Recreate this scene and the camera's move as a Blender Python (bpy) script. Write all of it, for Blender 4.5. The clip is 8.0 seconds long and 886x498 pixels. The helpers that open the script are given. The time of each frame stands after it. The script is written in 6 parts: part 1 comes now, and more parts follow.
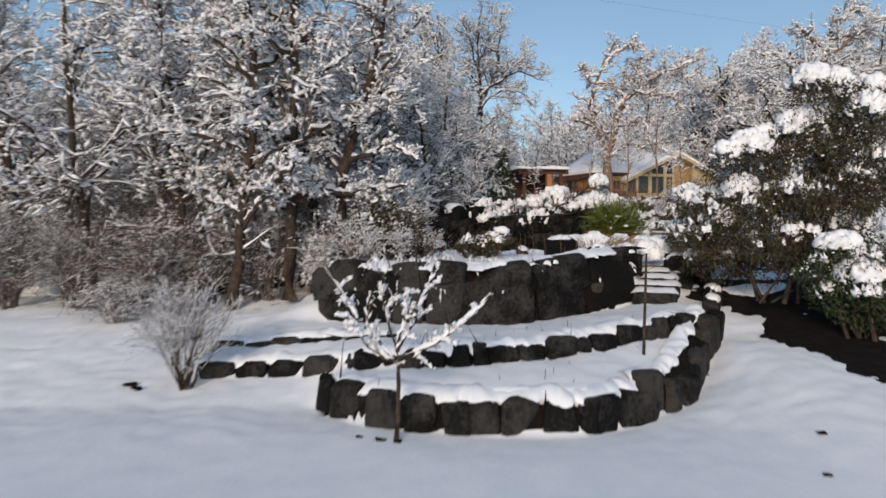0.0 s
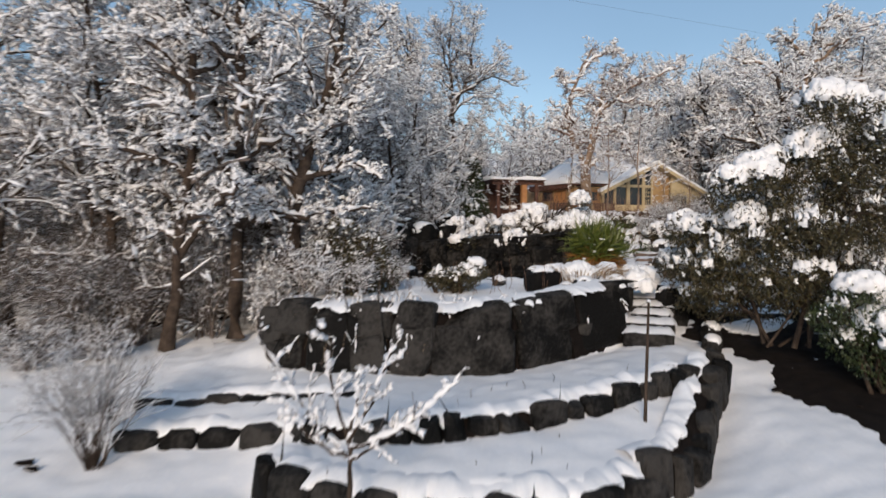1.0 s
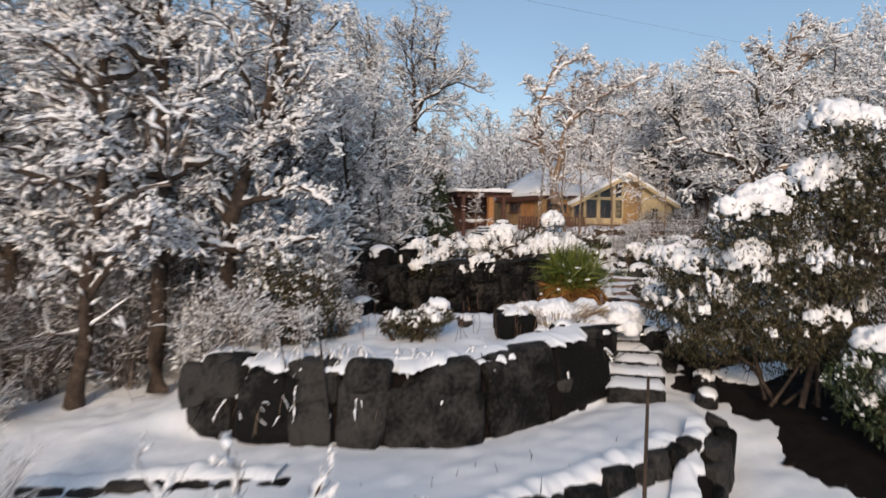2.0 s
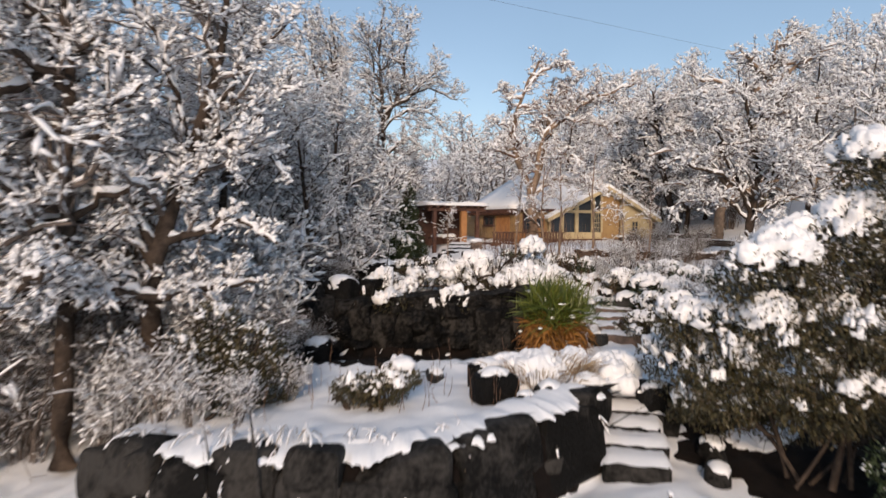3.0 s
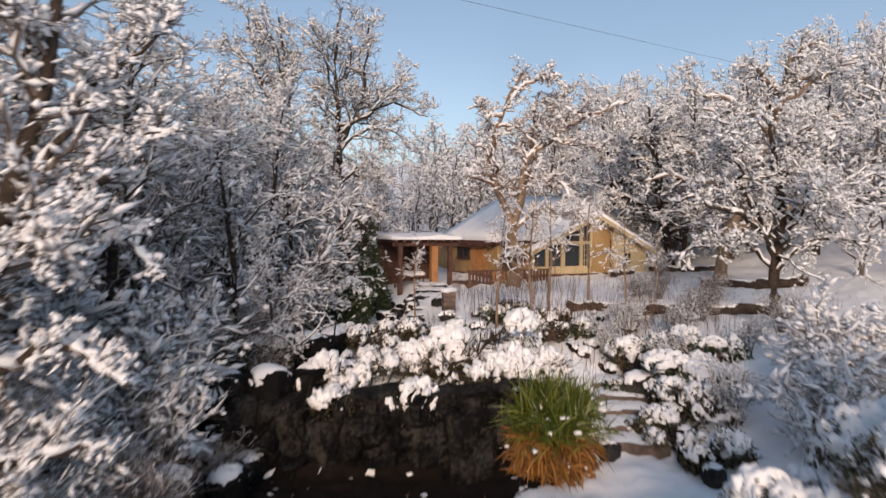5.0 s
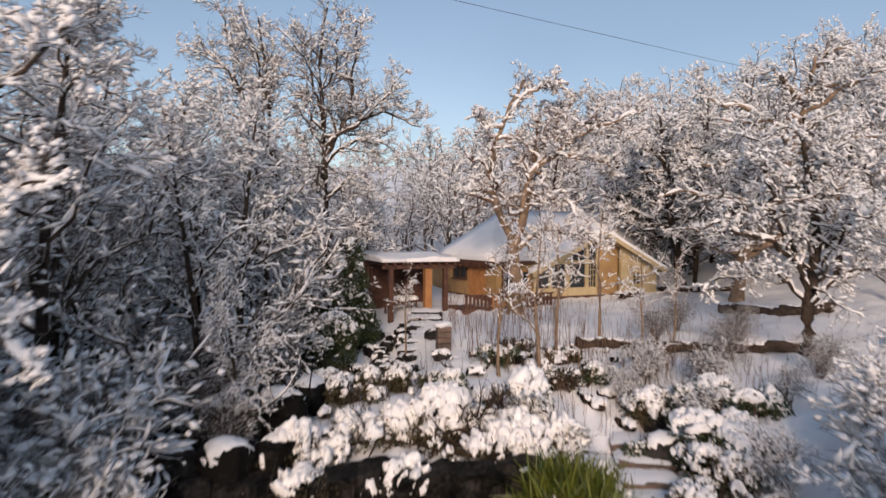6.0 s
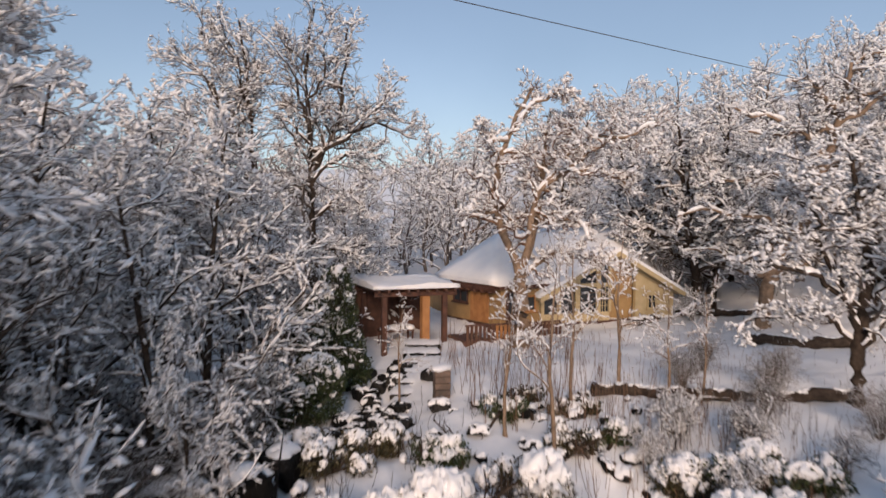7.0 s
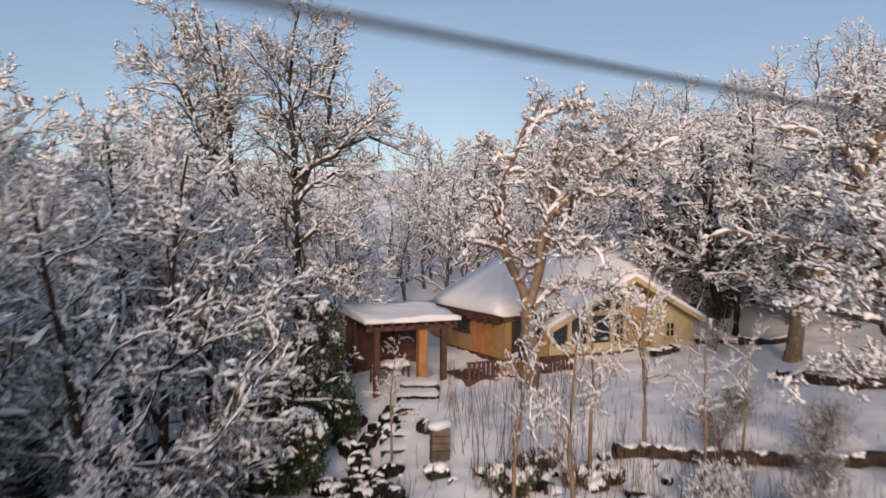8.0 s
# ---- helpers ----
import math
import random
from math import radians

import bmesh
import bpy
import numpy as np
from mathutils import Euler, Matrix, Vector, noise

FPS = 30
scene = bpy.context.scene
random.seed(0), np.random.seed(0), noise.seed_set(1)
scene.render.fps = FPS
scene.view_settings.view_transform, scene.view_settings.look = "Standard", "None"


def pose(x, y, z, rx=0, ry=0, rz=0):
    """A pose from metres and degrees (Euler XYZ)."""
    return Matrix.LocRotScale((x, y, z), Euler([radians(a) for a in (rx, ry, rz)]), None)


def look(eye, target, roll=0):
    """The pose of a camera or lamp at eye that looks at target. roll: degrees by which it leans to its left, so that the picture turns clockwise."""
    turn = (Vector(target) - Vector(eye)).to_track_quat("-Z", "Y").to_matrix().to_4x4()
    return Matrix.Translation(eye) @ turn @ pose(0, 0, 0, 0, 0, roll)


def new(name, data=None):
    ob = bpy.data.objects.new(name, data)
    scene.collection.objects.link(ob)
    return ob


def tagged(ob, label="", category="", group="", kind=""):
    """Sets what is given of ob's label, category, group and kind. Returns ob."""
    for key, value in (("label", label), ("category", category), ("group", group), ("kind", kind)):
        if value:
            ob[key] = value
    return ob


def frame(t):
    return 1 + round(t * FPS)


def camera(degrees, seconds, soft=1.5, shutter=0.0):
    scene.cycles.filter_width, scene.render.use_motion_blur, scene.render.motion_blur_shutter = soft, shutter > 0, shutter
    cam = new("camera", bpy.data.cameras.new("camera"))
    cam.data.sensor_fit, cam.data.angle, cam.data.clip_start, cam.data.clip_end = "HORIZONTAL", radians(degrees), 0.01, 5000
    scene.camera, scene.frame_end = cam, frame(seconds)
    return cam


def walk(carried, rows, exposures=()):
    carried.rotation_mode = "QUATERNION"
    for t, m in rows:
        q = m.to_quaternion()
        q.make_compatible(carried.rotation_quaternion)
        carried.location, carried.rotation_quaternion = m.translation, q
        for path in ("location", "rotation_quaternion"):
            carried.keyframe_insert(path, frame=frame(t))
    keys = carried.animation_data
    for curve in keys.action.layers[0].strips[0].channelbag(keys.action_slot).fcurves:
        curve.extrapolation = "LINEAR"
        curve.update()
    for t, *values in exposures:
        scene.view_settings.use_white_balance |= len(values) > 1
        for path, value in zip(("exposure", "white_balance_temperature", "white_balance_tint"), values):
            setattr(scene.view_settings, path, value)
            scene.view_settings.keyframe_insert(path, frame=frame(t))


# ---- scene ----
cam = camera(69.0, 8.0, soft=1.5, shutter=1.0)
METRES, EYE, TILT, LEAN, TURN = 27.0, 4.8, -2.0, 0.0, 0.0
ROWS = [
    (0.0, 0.0, 0.0, 0.0, 0.0, 0.0, -0.0),
    (0.5, 0.002, 0.0555, 0.0205, -1.22, 0.01, -0.04),
    (1.0, 0.0049, 0.1103, 0.0418, -2.57, 0.03, -0.07),
    (1.5, 0.01, 0.1653, 0.0636, -4.15, 0.04, -0.12),
    (3.0, 0.0352, 0.3326, 0.1314, -8.17, 0.04, -0.11),
    (3.5, 0.0456, 0.3895, 0.1541, -8.86, 0.04, -0.12),
    (4.0, 0.0571, 0.4468, 0.1766, -9.57, 0.06, -0.12),
    (4.5, 0.0698, 0.5043, 0.1993, -10.12, 0.07, -0.1),
    (6.0, 0.108, 0.6808, 0.2703, -10.83, 0.02, -0.13),
    (6.5, 0.1209, 0.7403, 0.2931, -10.8, 0.05, -0.14),
    (7.0, 0.1346, 0.7994, 0.3168, -10.74, 0.03, -0.14),
    (7.5, 0.1468, 0.8582, 0.3399, -10.73, 0.07, -0.15),
    (8.0, 0.1595, 0.9161, 0.3637, -10.67, 0.07, -0.17),
]
walk(cam, [(t, pose(0, 0, EYE, TILT, LEAN, TURN) @ pose(METRES * x, METRES * y, METRES * z, 90 + pitch, roll, yaw)) for t, x, y, z, yaw, pitch, roll in ROWS], exposures=[(0.0, -0.24, 5850, 6), (3.5, -0.05, 6280, 12), (8.0, -0.23, 6400, 16)])

# ---- world, sun, exposure ----
SUN_FROM = Vector((-0.22, -0.90, 0.325)).normalized()
world = bpy.data.worlds.new("winter_sky")
world.use_nodes = True
scene.world = world
wn = world.node_tree.nodes
sky = wn.new("ShaderNodeTexSky")
sky.sky_type = "NISHITA"
sky.sun_disc = False
sky.sun_elevation = math.asin(SUN_FROM.z)
sky.sun_rotation = math.atan2(SUN_FROM.x, SUN_FROM.y)
sky.air_density, sky.dust_density, sky.ozone_density = 1.0, 0.8, 1.0
wn["Background"].inputs["Strength"].default_value = 0.145
soften = wn.new("ShaderNodeHueSaturation")
soften.inputs["Saturation"].default_value = 0.88
soften.inputs["Value"].default_value = 1.0
world.node_tree.links.new(sky.outputs["Color"], soften.inputs["Color"])
veil = wn.new("ShaderNodeTexNoise")
veil.inputs["Scale"].default_value, veil.inputs["Detail"].default_value = 2.2, 5.0
span = wn.new("ShaderNodeMapRange")
span.inputs["From Min"].default_value, span.inputs["From Max"].default_value = 0.35, 0.75
span.inputs["To Min"].default_value, span.inputs["To Max"].default_value = 0.18, 0.5
cloud = wn.new("ShaderNodeMix")
cloud.data_type = "RGBA"
cloud.inputs["B"].default_value = (2.0, 3.05, 4.1, 1)
world.node_tree.links.new(veil.outputs["Fac"], span.inputs["Value"])
world.node_tree.links.new(span.outputs["Result"], cloud.inputs["Factor"])
world.node_tree.links.new(soften.outputs["Color"], cloud.inputs["A"])
world.node_tree.links.new(cloud.outputs["Result"], wn["Background"].inputs["Color"])

sun_data = bpy.data.lights.new("sun", "SUN")
sun_data.energy, sun_data.angle, sun_data.color = 3.05, radians(18), (1.0, 0.75, 0.535)
sun = new("sun", sun_data)
sun.matrix_basis = look(SUN_FROM * 60, (0, 0, 0))


# ---- materials ----
def srgb(r, g, b):
    return (r, g, b, 1.0)


def mat(name, dark, light, scale=6.0, rough=0.8, bump=0.3, fine=40.0, metal=0.0, per_object=0.0, gloss=0.5, detail=0.02, edge=0.36, grain=0.35):
    """A two-scale mottled surface: large stains from dark to light, fine grain in the bump."""
    m = bpy.data.materials.new(name)
    m.use_nodes = True
    nt = m.node_tree
    nd, ln = nt.nodes, nt.links
    b = nd["Principled BSDF"]
    geo = nd.new("ShaderNodeTexCoord")
    n1 = nd.new("ShaderNodeTexNoise")
    n1.inputs["Scale"].default_value, n1.inputs["Detail"].default_value = scale, 6
    n2 = nd.new("ShaderNodeTexNoise")
    n2.inputs["Scale"].default_value, n2.inputs["Detail"].default_value = fine, 4
    for n in (n1, n2):
        ln.new(geo.outputs["Object"], n.inputs["Vector"])
    mix = nd.new("ShaderNodeMath")
    mix.operation = "MULTIPLY_ADD"
    mix.inputs[1].default_value, mix.inputs[2].default_value = grain, (0.35 - grain) * 0.5
    ln.new(n2.outputs["Fac"], mix.inputs[0])
    add = nd.new("ShaderNodeMath")
    add.operation = "MULTIPLY_ADD"
    add.inputs[1].default_value = 0.75
    ln.new(n1.outputs["Fac"], add.inputs[0])
    ln.new(mix.outputs[0], add.inputs[2])
    last = add
    if per_object:
        info = nd.new("ShaderNodeObjectInfo")
        o = nd.new("ShaderNodeMath")
        o.operation = "MULTIPLY_ADD"
        o.inputs[1].default_value = per_object
        ln.new(info.outputs["Random"], o.inputs[0])
        sub = nd.new("ShaderNodeMath")
        sub.operation = "SUBTRACT"
        sub.inputs[1].default_value = per_object / 2
        ln.new(add.outputs[0], sub.inputs[0])
        ln.new(sub.outputs[0], o.inputs[2])
        last = o
    ramp = nd.new("ShaderNodeValToRGB")
    ramp.color_ramp.elements[0].position, ramp.color_ramp.elements[0].color = edge, srgb(*dark)
    ramp.color_ramp.elements[1].position, ramp.color_ramp.elements[1].color = 0.72, srgb(*light)
    ln.new(last.outputs[0], ramp.inputs["Fac"])
    ln.new(ramp.outputs["Color"], b.inputs["Base Color"])
    b.inputs["Roughness"].default_value, b.inputs["Metallic"].default_value = rough, metal
    b.inputs["Specular IOR Level"].default_value = gloss
    if bump:
        bp = nd.new("ShaderNodeBump")
        bp.inputs["Strength"].default_value, bp.inputs["Distance"].default_value = bump, detail
        ln.new(last.outputs[0], bp.inputs["Height"])
        ln.new(bp.outputs["Normal"], b.inputs["Normal"])
    return m


def island_mat(name, colours, rough=0.5):
    """One of several colours for each loose piece of the mesh."""
    m = bpy.data.materials.new(name)
    m.use_nodes = True
    nd, ln = m.node_tree.nodes, m.node_tree.links
    g = nd.new("ShaderNodeNewGeometry")
    ramp = nd.new("ShaderNodeValToRGB")
    el = ramp.color_ramp.elements
    while len(el) < len(colours):
        el.new(0.5)
    for i, c in enumerate(colours):
        el[i].position, el[i].color = i / (len(colours) - 1), srgb(*c)
    ln.new(g.outputs["Random Per Island"], ramp.inputs["Fac"])
    ln.new(ramp.outputs["Color"], nd["Principled BSDF"].inputs["Base Color"])
    nd["Principled BSDF"].inputs["Roughness"].default_value = rough
    return m


SNOW = mat("snow", (0.80, 0.82, 0.86), (0.90, 0.90, 0.91), scale=1.2, rough=0.65, bump=0.35, fine=9.0, detail=0.06)
TREE_SNOW = mat("tree_snow", (0.80, 0.81, 0.84), (0.92, 0.91, 0.91), scale=3.0, rough=0.7, bump=0.3, fine=24.0)
ROCK = mat("basalt", (0.004, 0.0038, 0.0035), (0.042, 0.039, 0.036), scale=1.3, rough=0.72, bump=0.9, fine=9.0, per_object=0.3, detail=0.12, grain=0.5, gloss=0.15, edge=0.46)
CLIFF = mat("cliff_rock", (0.003, 0.003, 0.003), (0.042, 0.038, 0.034), scale=1.1, rough=0.75, bump=0.8, fine=8.0, per_object=0.2, detail=0.12, grain=0.6, gloss=0.15, edge=0.46)
BARK = mat("bark", (0.020, 0.015, 0.012), (0.085, 0.062, 0.047), scale=5.0, rough=0.9, bump=0.8, fine=45.0, gloss=0.15)
# Pale bark with the upper garden's warm sunlight mixed into the colour.
WARM_LIT_BARK = mat("warm_lit_bark", (0.11, 0.075, 0.05), (0.33, 0.23, 0.155), scale=4.0, rough=0.85, bump=0.6, fine=40.0)
TWIG = mat("twig_bark", (0.06, 0.05, 0.045), (0.20, 0.165, 0.145), scale=3.0, rough=0.9, bump=0.0, gloss=0.15)
# Red-brown twigs, their colour warmed to carry low sunlight.
WARM_LIT_TWIG = mat("warm_lit_twig", (0.10, 0.055, 0.035), (0.26, 0.15, 0.09), scale=3.0, rough=0.85, bump=0.0)
# Soil and litter, darkened further to carry the shade of the cliff's undercut.
SOIL_AND_SHADE = mat("litter_and_shade", (0.004, 0.003, 0.003), (0.014, 0.010, 0.008), scale=3.0, rough=0.95, bump=1.0, fine=30.0, detail=0.08, gloss=0.15)
STEP_STONE = mat("step_stone", (0.05, 0.04, 0.035), (0.19, 0.13, 0.10), scale=3.0, rough=0.8, bump=0.5, fine=30.0, per_object=0.2)
LEAF = island_mat("evergreen_leaf", [(0.012, 0.022, 0.008), (0.03, 0.05, 0.015), (0.06, 0.075, 0.022), (0.02, 0.03, 0.01)], 0.5)
RHODO_LEAF = island_mat("rhododendron_leaf", [(0.010, 0.011, 0.005), (0.034, 0.032, 0.012), (0.092, 0.074, 0.028), (0.054, 0.036, 0.017)], 0.55)
TUFT_LEAF = island_mat("tuft_leaf", [(0.03, 0.05, 0.008), (0.09, 0.12, 0.015), (0.16, 0.17, 0.03)], 0.45)
DRY_LEAF = island_mat("dry_leaf", [(0.13, 0.05, 0.01), (0.32, 0.15, 0.025), (0.24, 0.10, 0.018), (0.10, 0.05, 0.02)], 0.7)
STRAW = island_mat("straw", [(0.20, 0.14, 0.08), (0.36, 0.27, 0.16), (0.14, 0.08, 0.05)], 0.8)


# ---- mesh tools ----
def mesh_np(name, verts, quads, material, smooth=True):
    """A mesh from arrays of vertices and four-cornered faces (a triangle repeats its last corner as -1)."""
    me = bpy.data.meshes.new(name)
    verts = np.asarray(verts, dtype=np.float32).reshape(-1, 3)
    quads = np.asarray(quads, dtype=np.int32)
    me.vertices.add(len(verts))
    me.vertices.foreach_set("co", verts.ravel())
    n, k = quads.shape
    me.loops.add(n * k)
    me.loops.foreach_set("vertex_index", quads.ravel())
    me.polygons.add(n)
    me.polygons.foreach_set("loop_start", np.arange(0, n * k, k, dtype=np.int32))
    me.polygons.foreach_set("use_smooth", np.full(n, smooth, dtype=bool))
    me.update(calc_edges=True)
    me.materials.append(material)
    return me


STUFF = ("snow", "snow_cap", "foliage", "twigwork", "stem_cluster", "stalks", "grass", "leaf_crown", "dead_skirt")


def part_np(name, verts, quads, material, parent, label="", smooth=True):
    ob = new(name, mesh_np(name, verts, quads, material, smooth))
    ob.parent = parent
    return tagged(ob, label, kind="stuff" if name in STUFF else "")


def part(name, bm, material, parent=None, label="", smooth=False):
    """Links a bmesh as one mesh object under a thing or a part."""
    me = bpy.data.meshes.new(name)
    for fc in bm.faces:
        fc.smooth = smooth
    bm.to_mesh(me)
    bm.free()
    me.materials.append(material)
    ob = new(name, me)
    ob.parent = parent
    return tagged(ob, label)


def thing(name, m, label, category, group="", kind=""):
    ob = new(name)
    ob.empty_display_size = 0.2
    ob.matrix_basis = m
    return tagged(ob, label, category, group, kind)


def box(bm, x0, x1, y0, y1, z0, z1, bevel=0.0):
    m = Matrix.LocRotScale(((x0 + x1) / 2, (y0 + y1) / 2, (z0 + z1) / 2), None, (abs(x1 - x0), abs(y1 - y0), abs(z1 - z0)))
    r = bmesh.ops.create_cube(bm, size=1, matrix=m)
    if bevel:
        edges = list({e for v in r["verts"] for e in v.link_edges})
        bmesh.ops.bevel(bm, geom=edges, offset=bevel, segments=1, affect="EDGES")
    return bm


def prism(bm, outline, depth):
    """An upright outline (x, z) in the plane y = 0, thickened to y = depth."""
    lo = [bm.verts.new((x, 0, z)) for x, z in outline]
    hi = [bm.verts.new((x, depth, z)) for x, z in outline]
    n = len(outline)
    bm.faces.new(lo)
    bm.faces.new(hi[::-1])
    for i in range(n):
        bm.faces.new((lo[i], hi[i], hi[(i + 1) % n], lo[(i + 1) % n]))
    bmesh.ops.recalc_face_normals(bm, faces=bm.faces[:])
    return bm


def tubes(P, R, k=5, flat=1.0):
    """Tapered tubes: P (branches, nodes, 3), R (branches, nodes). Gives vertices and quads."""
    P, R = np.asarray(P, float), np.asarray(R, float)
    B, n, _ = P.shape
    T = np.gradient(P, axis=1)
    T /= np.linalg.norm(T, axis=2, keepdims=True) + 1e-9
    S = np.cross(T, np.array([0.0, 0.02, 1.0]))
    ln = np.linalg.norm(S, axis=2, keepdims=True)
    S = np.where(ln < 0.05, np.array([1.0, 0, 0]), S / (ln + 1e-9))
    U = np.cross(S, T)
    a = np.arange(k) * 2 * np.pi / k + 0.4
    ring = S[:, :, None, :] * np.cos(a)[None, None, :, None] + U[:, :, None, :] * (np.sin(a) * flat)[None, None, :, None]
    V = P[:, :, None, :] + ring * R[:, :, None, None]
    idx = np.arange(B * n * k).reshape(B, n, k)
    nx = np.roll(idx, -1, axis=2)
    Q = np.stack([idx[:, :-1], nx[:, :-1], nx[:, 1:], idx[:, 1:]], axis=-1).reshape(-1, 4)
    return V.reshape(-1, 3), Q


def tris(v, q):
    """The same faces cut into triangles."""
    if q.shape[1] == 3:
        return v, q
    return v, np.concatenate([q[:, (0, 1, 2)], q[:, (0, 2, 3)]])


def spindles(P, R, rng, depth, share=1.0):
    """A small pillow of snow on each twig that is not too steep."""
    a, b = P[:, 0], P[:, -1]
    d = b - a
    L = np.linalg.norm(d, axis=1) + 1e-9
    flat = np.linalg.norm(d[:, :2], axis=1) / L
    keep = (flat > 0.3) & (rng.random(len(P)) < share)
    a, d, L, R, flat = a[keep], d[keep], L[keep], R[keep, 0], flat[keep]
    n = len(a)
    if n == 0:
        return np.zeros((0, 3)), np.zeros((0, 3), int)
    t = d / L[:, None]
    side = np.cross(t, np.array([0.0, 0.02, 1.0]))
    side /= np.linalg.norm(side, axis=1, keepdims=True) + 1e-9
    up = np.cross(side, t)
    r = depth * (0.25 + 0.85 * rng.random(n) ** 1.5) * (0.5 + 0.5 * flat) + R * 0.4
    half = np.minimum(L * (0.32 + 0.2 * rng.random(n)), r * (2.6 + 3.0 * rng.random(n)))
    c = a + d * (0.4 + 0.35 * rng.random((n, 1)))
    c[:, 2] += R * 0.7 + r * 0.4
    w = (r * (0.8 + 0.5 * rng.random(n)))[:, None]
    h = (r * 0.75)[:, None]
    V = np.stack([c - t * half[:, None], c + side * w, c + up * h, c - side * w, c - up * h, c + t * half[:, None]], axis=1)
    q = np.array([[0, 2, 1], [0, 3, 2], [0, 4, 3], [0, 1, 4], [5, 1, 2], [5, 2, 3], [5, 3, 4], [5, 4, 1]])
    return V.reshape(-1, 3), (q[None] + (np.arange(n) * 6)[:, None, None]).reshape(-1, 3)


def join(pieces):
    V, Q, o = [], [], 0
    for v, q in pieces:
        if len(v):
            V.append(v)
            Q.append(q + o)
            o += len(v)
    return np.concatenate(V), np.concatenate(Q)


def lump_shape():
    """A rounded lump of 26 points, all faces with four corners."""
    g = np.array([(x, y, z) for x in (-1, 0, 1) for y in (-1, 0, 1) for z in (-1, 0, 1)], float)
    index = {tuple(p): i for i, p in enumerate(g.astype(int))}
    Q = []
    for ax in range(3):
        u, w = (ax + 1) % 3, (ax + 2) % 3
        for s in (-1, 1):
            for i in (-1, 0):
                for j in (-1, 0):
                    c = []
                    for di, dj in ((0, 0), (1, 0), (1, 1), (0, 1)):
                        p = [0, 0, 0]
                        p[ax], p[u], p[w] = s, i + di, j + dj
                        c.append(index[tuple(p)])
                    Q.append(c if s > 0 else c[::-1])
    n = np.linalg.norm(g, axis=1, keepdims=True)
    n[n == 0] = 1
    return g / n, np.array(Q)


LUMP_V, LUMP_Q = lump_shape()


def lumps(centres, sizes, rng, flat=0.7, rough=0.3):
    """Many soft lumps: centres (n, 3), sizes (n,) or (n, 3)."""
    centres = np.asarray(centres, float)
    n = len(centres)
    sizes = np.asarray(sizes, float)
    if sizes.ndim == 1:
        sizes = np.stack([sizes, sizes, sizes * flat], axis=1)
    V = LUMP_V[None] * (1 + rough * (rng.random((n, 27, 1)) * 2 - 1))
    turn = rng.random(n) * 6.28
    c, s = np.cos(turn)[:, None], np.sin(turn)[:, None]
    V = V * sizes[:, None, :]
    V = np.stack([V[..., 0] * c - V[..., 1] * s, V[..., 0] * s + V[..., 1] * c, V[..., 2]], axis=-1) + centres[:, None, :]
    Q = LUMP_Q[None] + (np.arange(n) * 27)[:, None, None]
    return V.reshape(-1, 3), Q.reshape(-1, 4)


def rumple(P, rng, waves=(0.9, 0.45, 0.22, 0.11), each=5):
    """Smooth random relief, about -1 to 1, at the places P (n, 3): each shorter wave is weaker."""
    out, total = np.zeros(len(P)), 0.0
    for w in waves:
        amp = w ** 0.7
        total += amp
        for _ in range(each):
            k = rng.normal(size=3)
            k *= 6.28 / w / np.linalg.norm(k)
            out += amp * np.sin(P @ k + rng.random() * 6.28) * (1.5 / each ** 0.5) * 0.62
    return out / total


def blanket(lobes, covers, rng, thick=0.12, step=0.065, rough=1.0, fine=0.4):
    """Snow settled on the upper side of rounded masses (x, y, z, rx, ry, rz): thick where flat, torn open where steep."""
    V, Q, o = [], [], 0
    for (x, y, z, rx, ry, rz), cover in zip(lobes, covers):
        m = int(np.clip(5.4 * max(rx, ry) / step, 16, 90))
        n = int(np.clip(1.6 * max(rx, ry, rz) / step, 9, 40))
        a = np.arange(m) * 2 * np.pi / m
        th = np.linspace(0.02, 1.75, n)
        T, A = np.meshgrid(th, a, indexing="ij")
        D = np.stack([np.sin(T) * np.cos(A), np.sin(T) * np.sin(A), np.cos(T)], axis=-1).reshape(-1, 3)
        S = D * np.array([rx, ry, rz])
        big = min(1.8, max(1.0, max(rx, ry) / 0.9))
        g = rumple(S / big, rng, (0.9, 0.5, 0.3, 0.2))
        f = rumple(S * 1.0, rng, (0.32, 0.18, 0.12))
        keep = D[:, 2] - 1.0 + 1.25 * cover + rough * (0.75 * g + 1.6 * fine * f)
        h = np.where(keep > 0, thick * (0.15 + np.minimum(1.0, keep * 1.1)) * (1 + fine * f), -0.12 * min(rx, ry, rz) - 0.03)
        nrm = D / np.array([rx, ry, rz])
        nrm /= np.linalg.norm(nrm, axis=1, keepdims=True)
        nrm[:, 2] += 0.5
        P = S + nrm * h[:, None]
        V.append(P + np.array([x, y, z]))
        i = np.arange(n * m).reshape(n, m)
        j = np.roll(i, -1, axis=1)
        q = np.stack([i[:-1], i[1:], j[1:], j[:-1]], axis=-1).reshape(-1, 4)
        q = q[(keep[q] > 0).any(axis=1)]
        Q.append(q + o)
        o += n * m
    return np.concatenate(V), np.concatenate(Q)


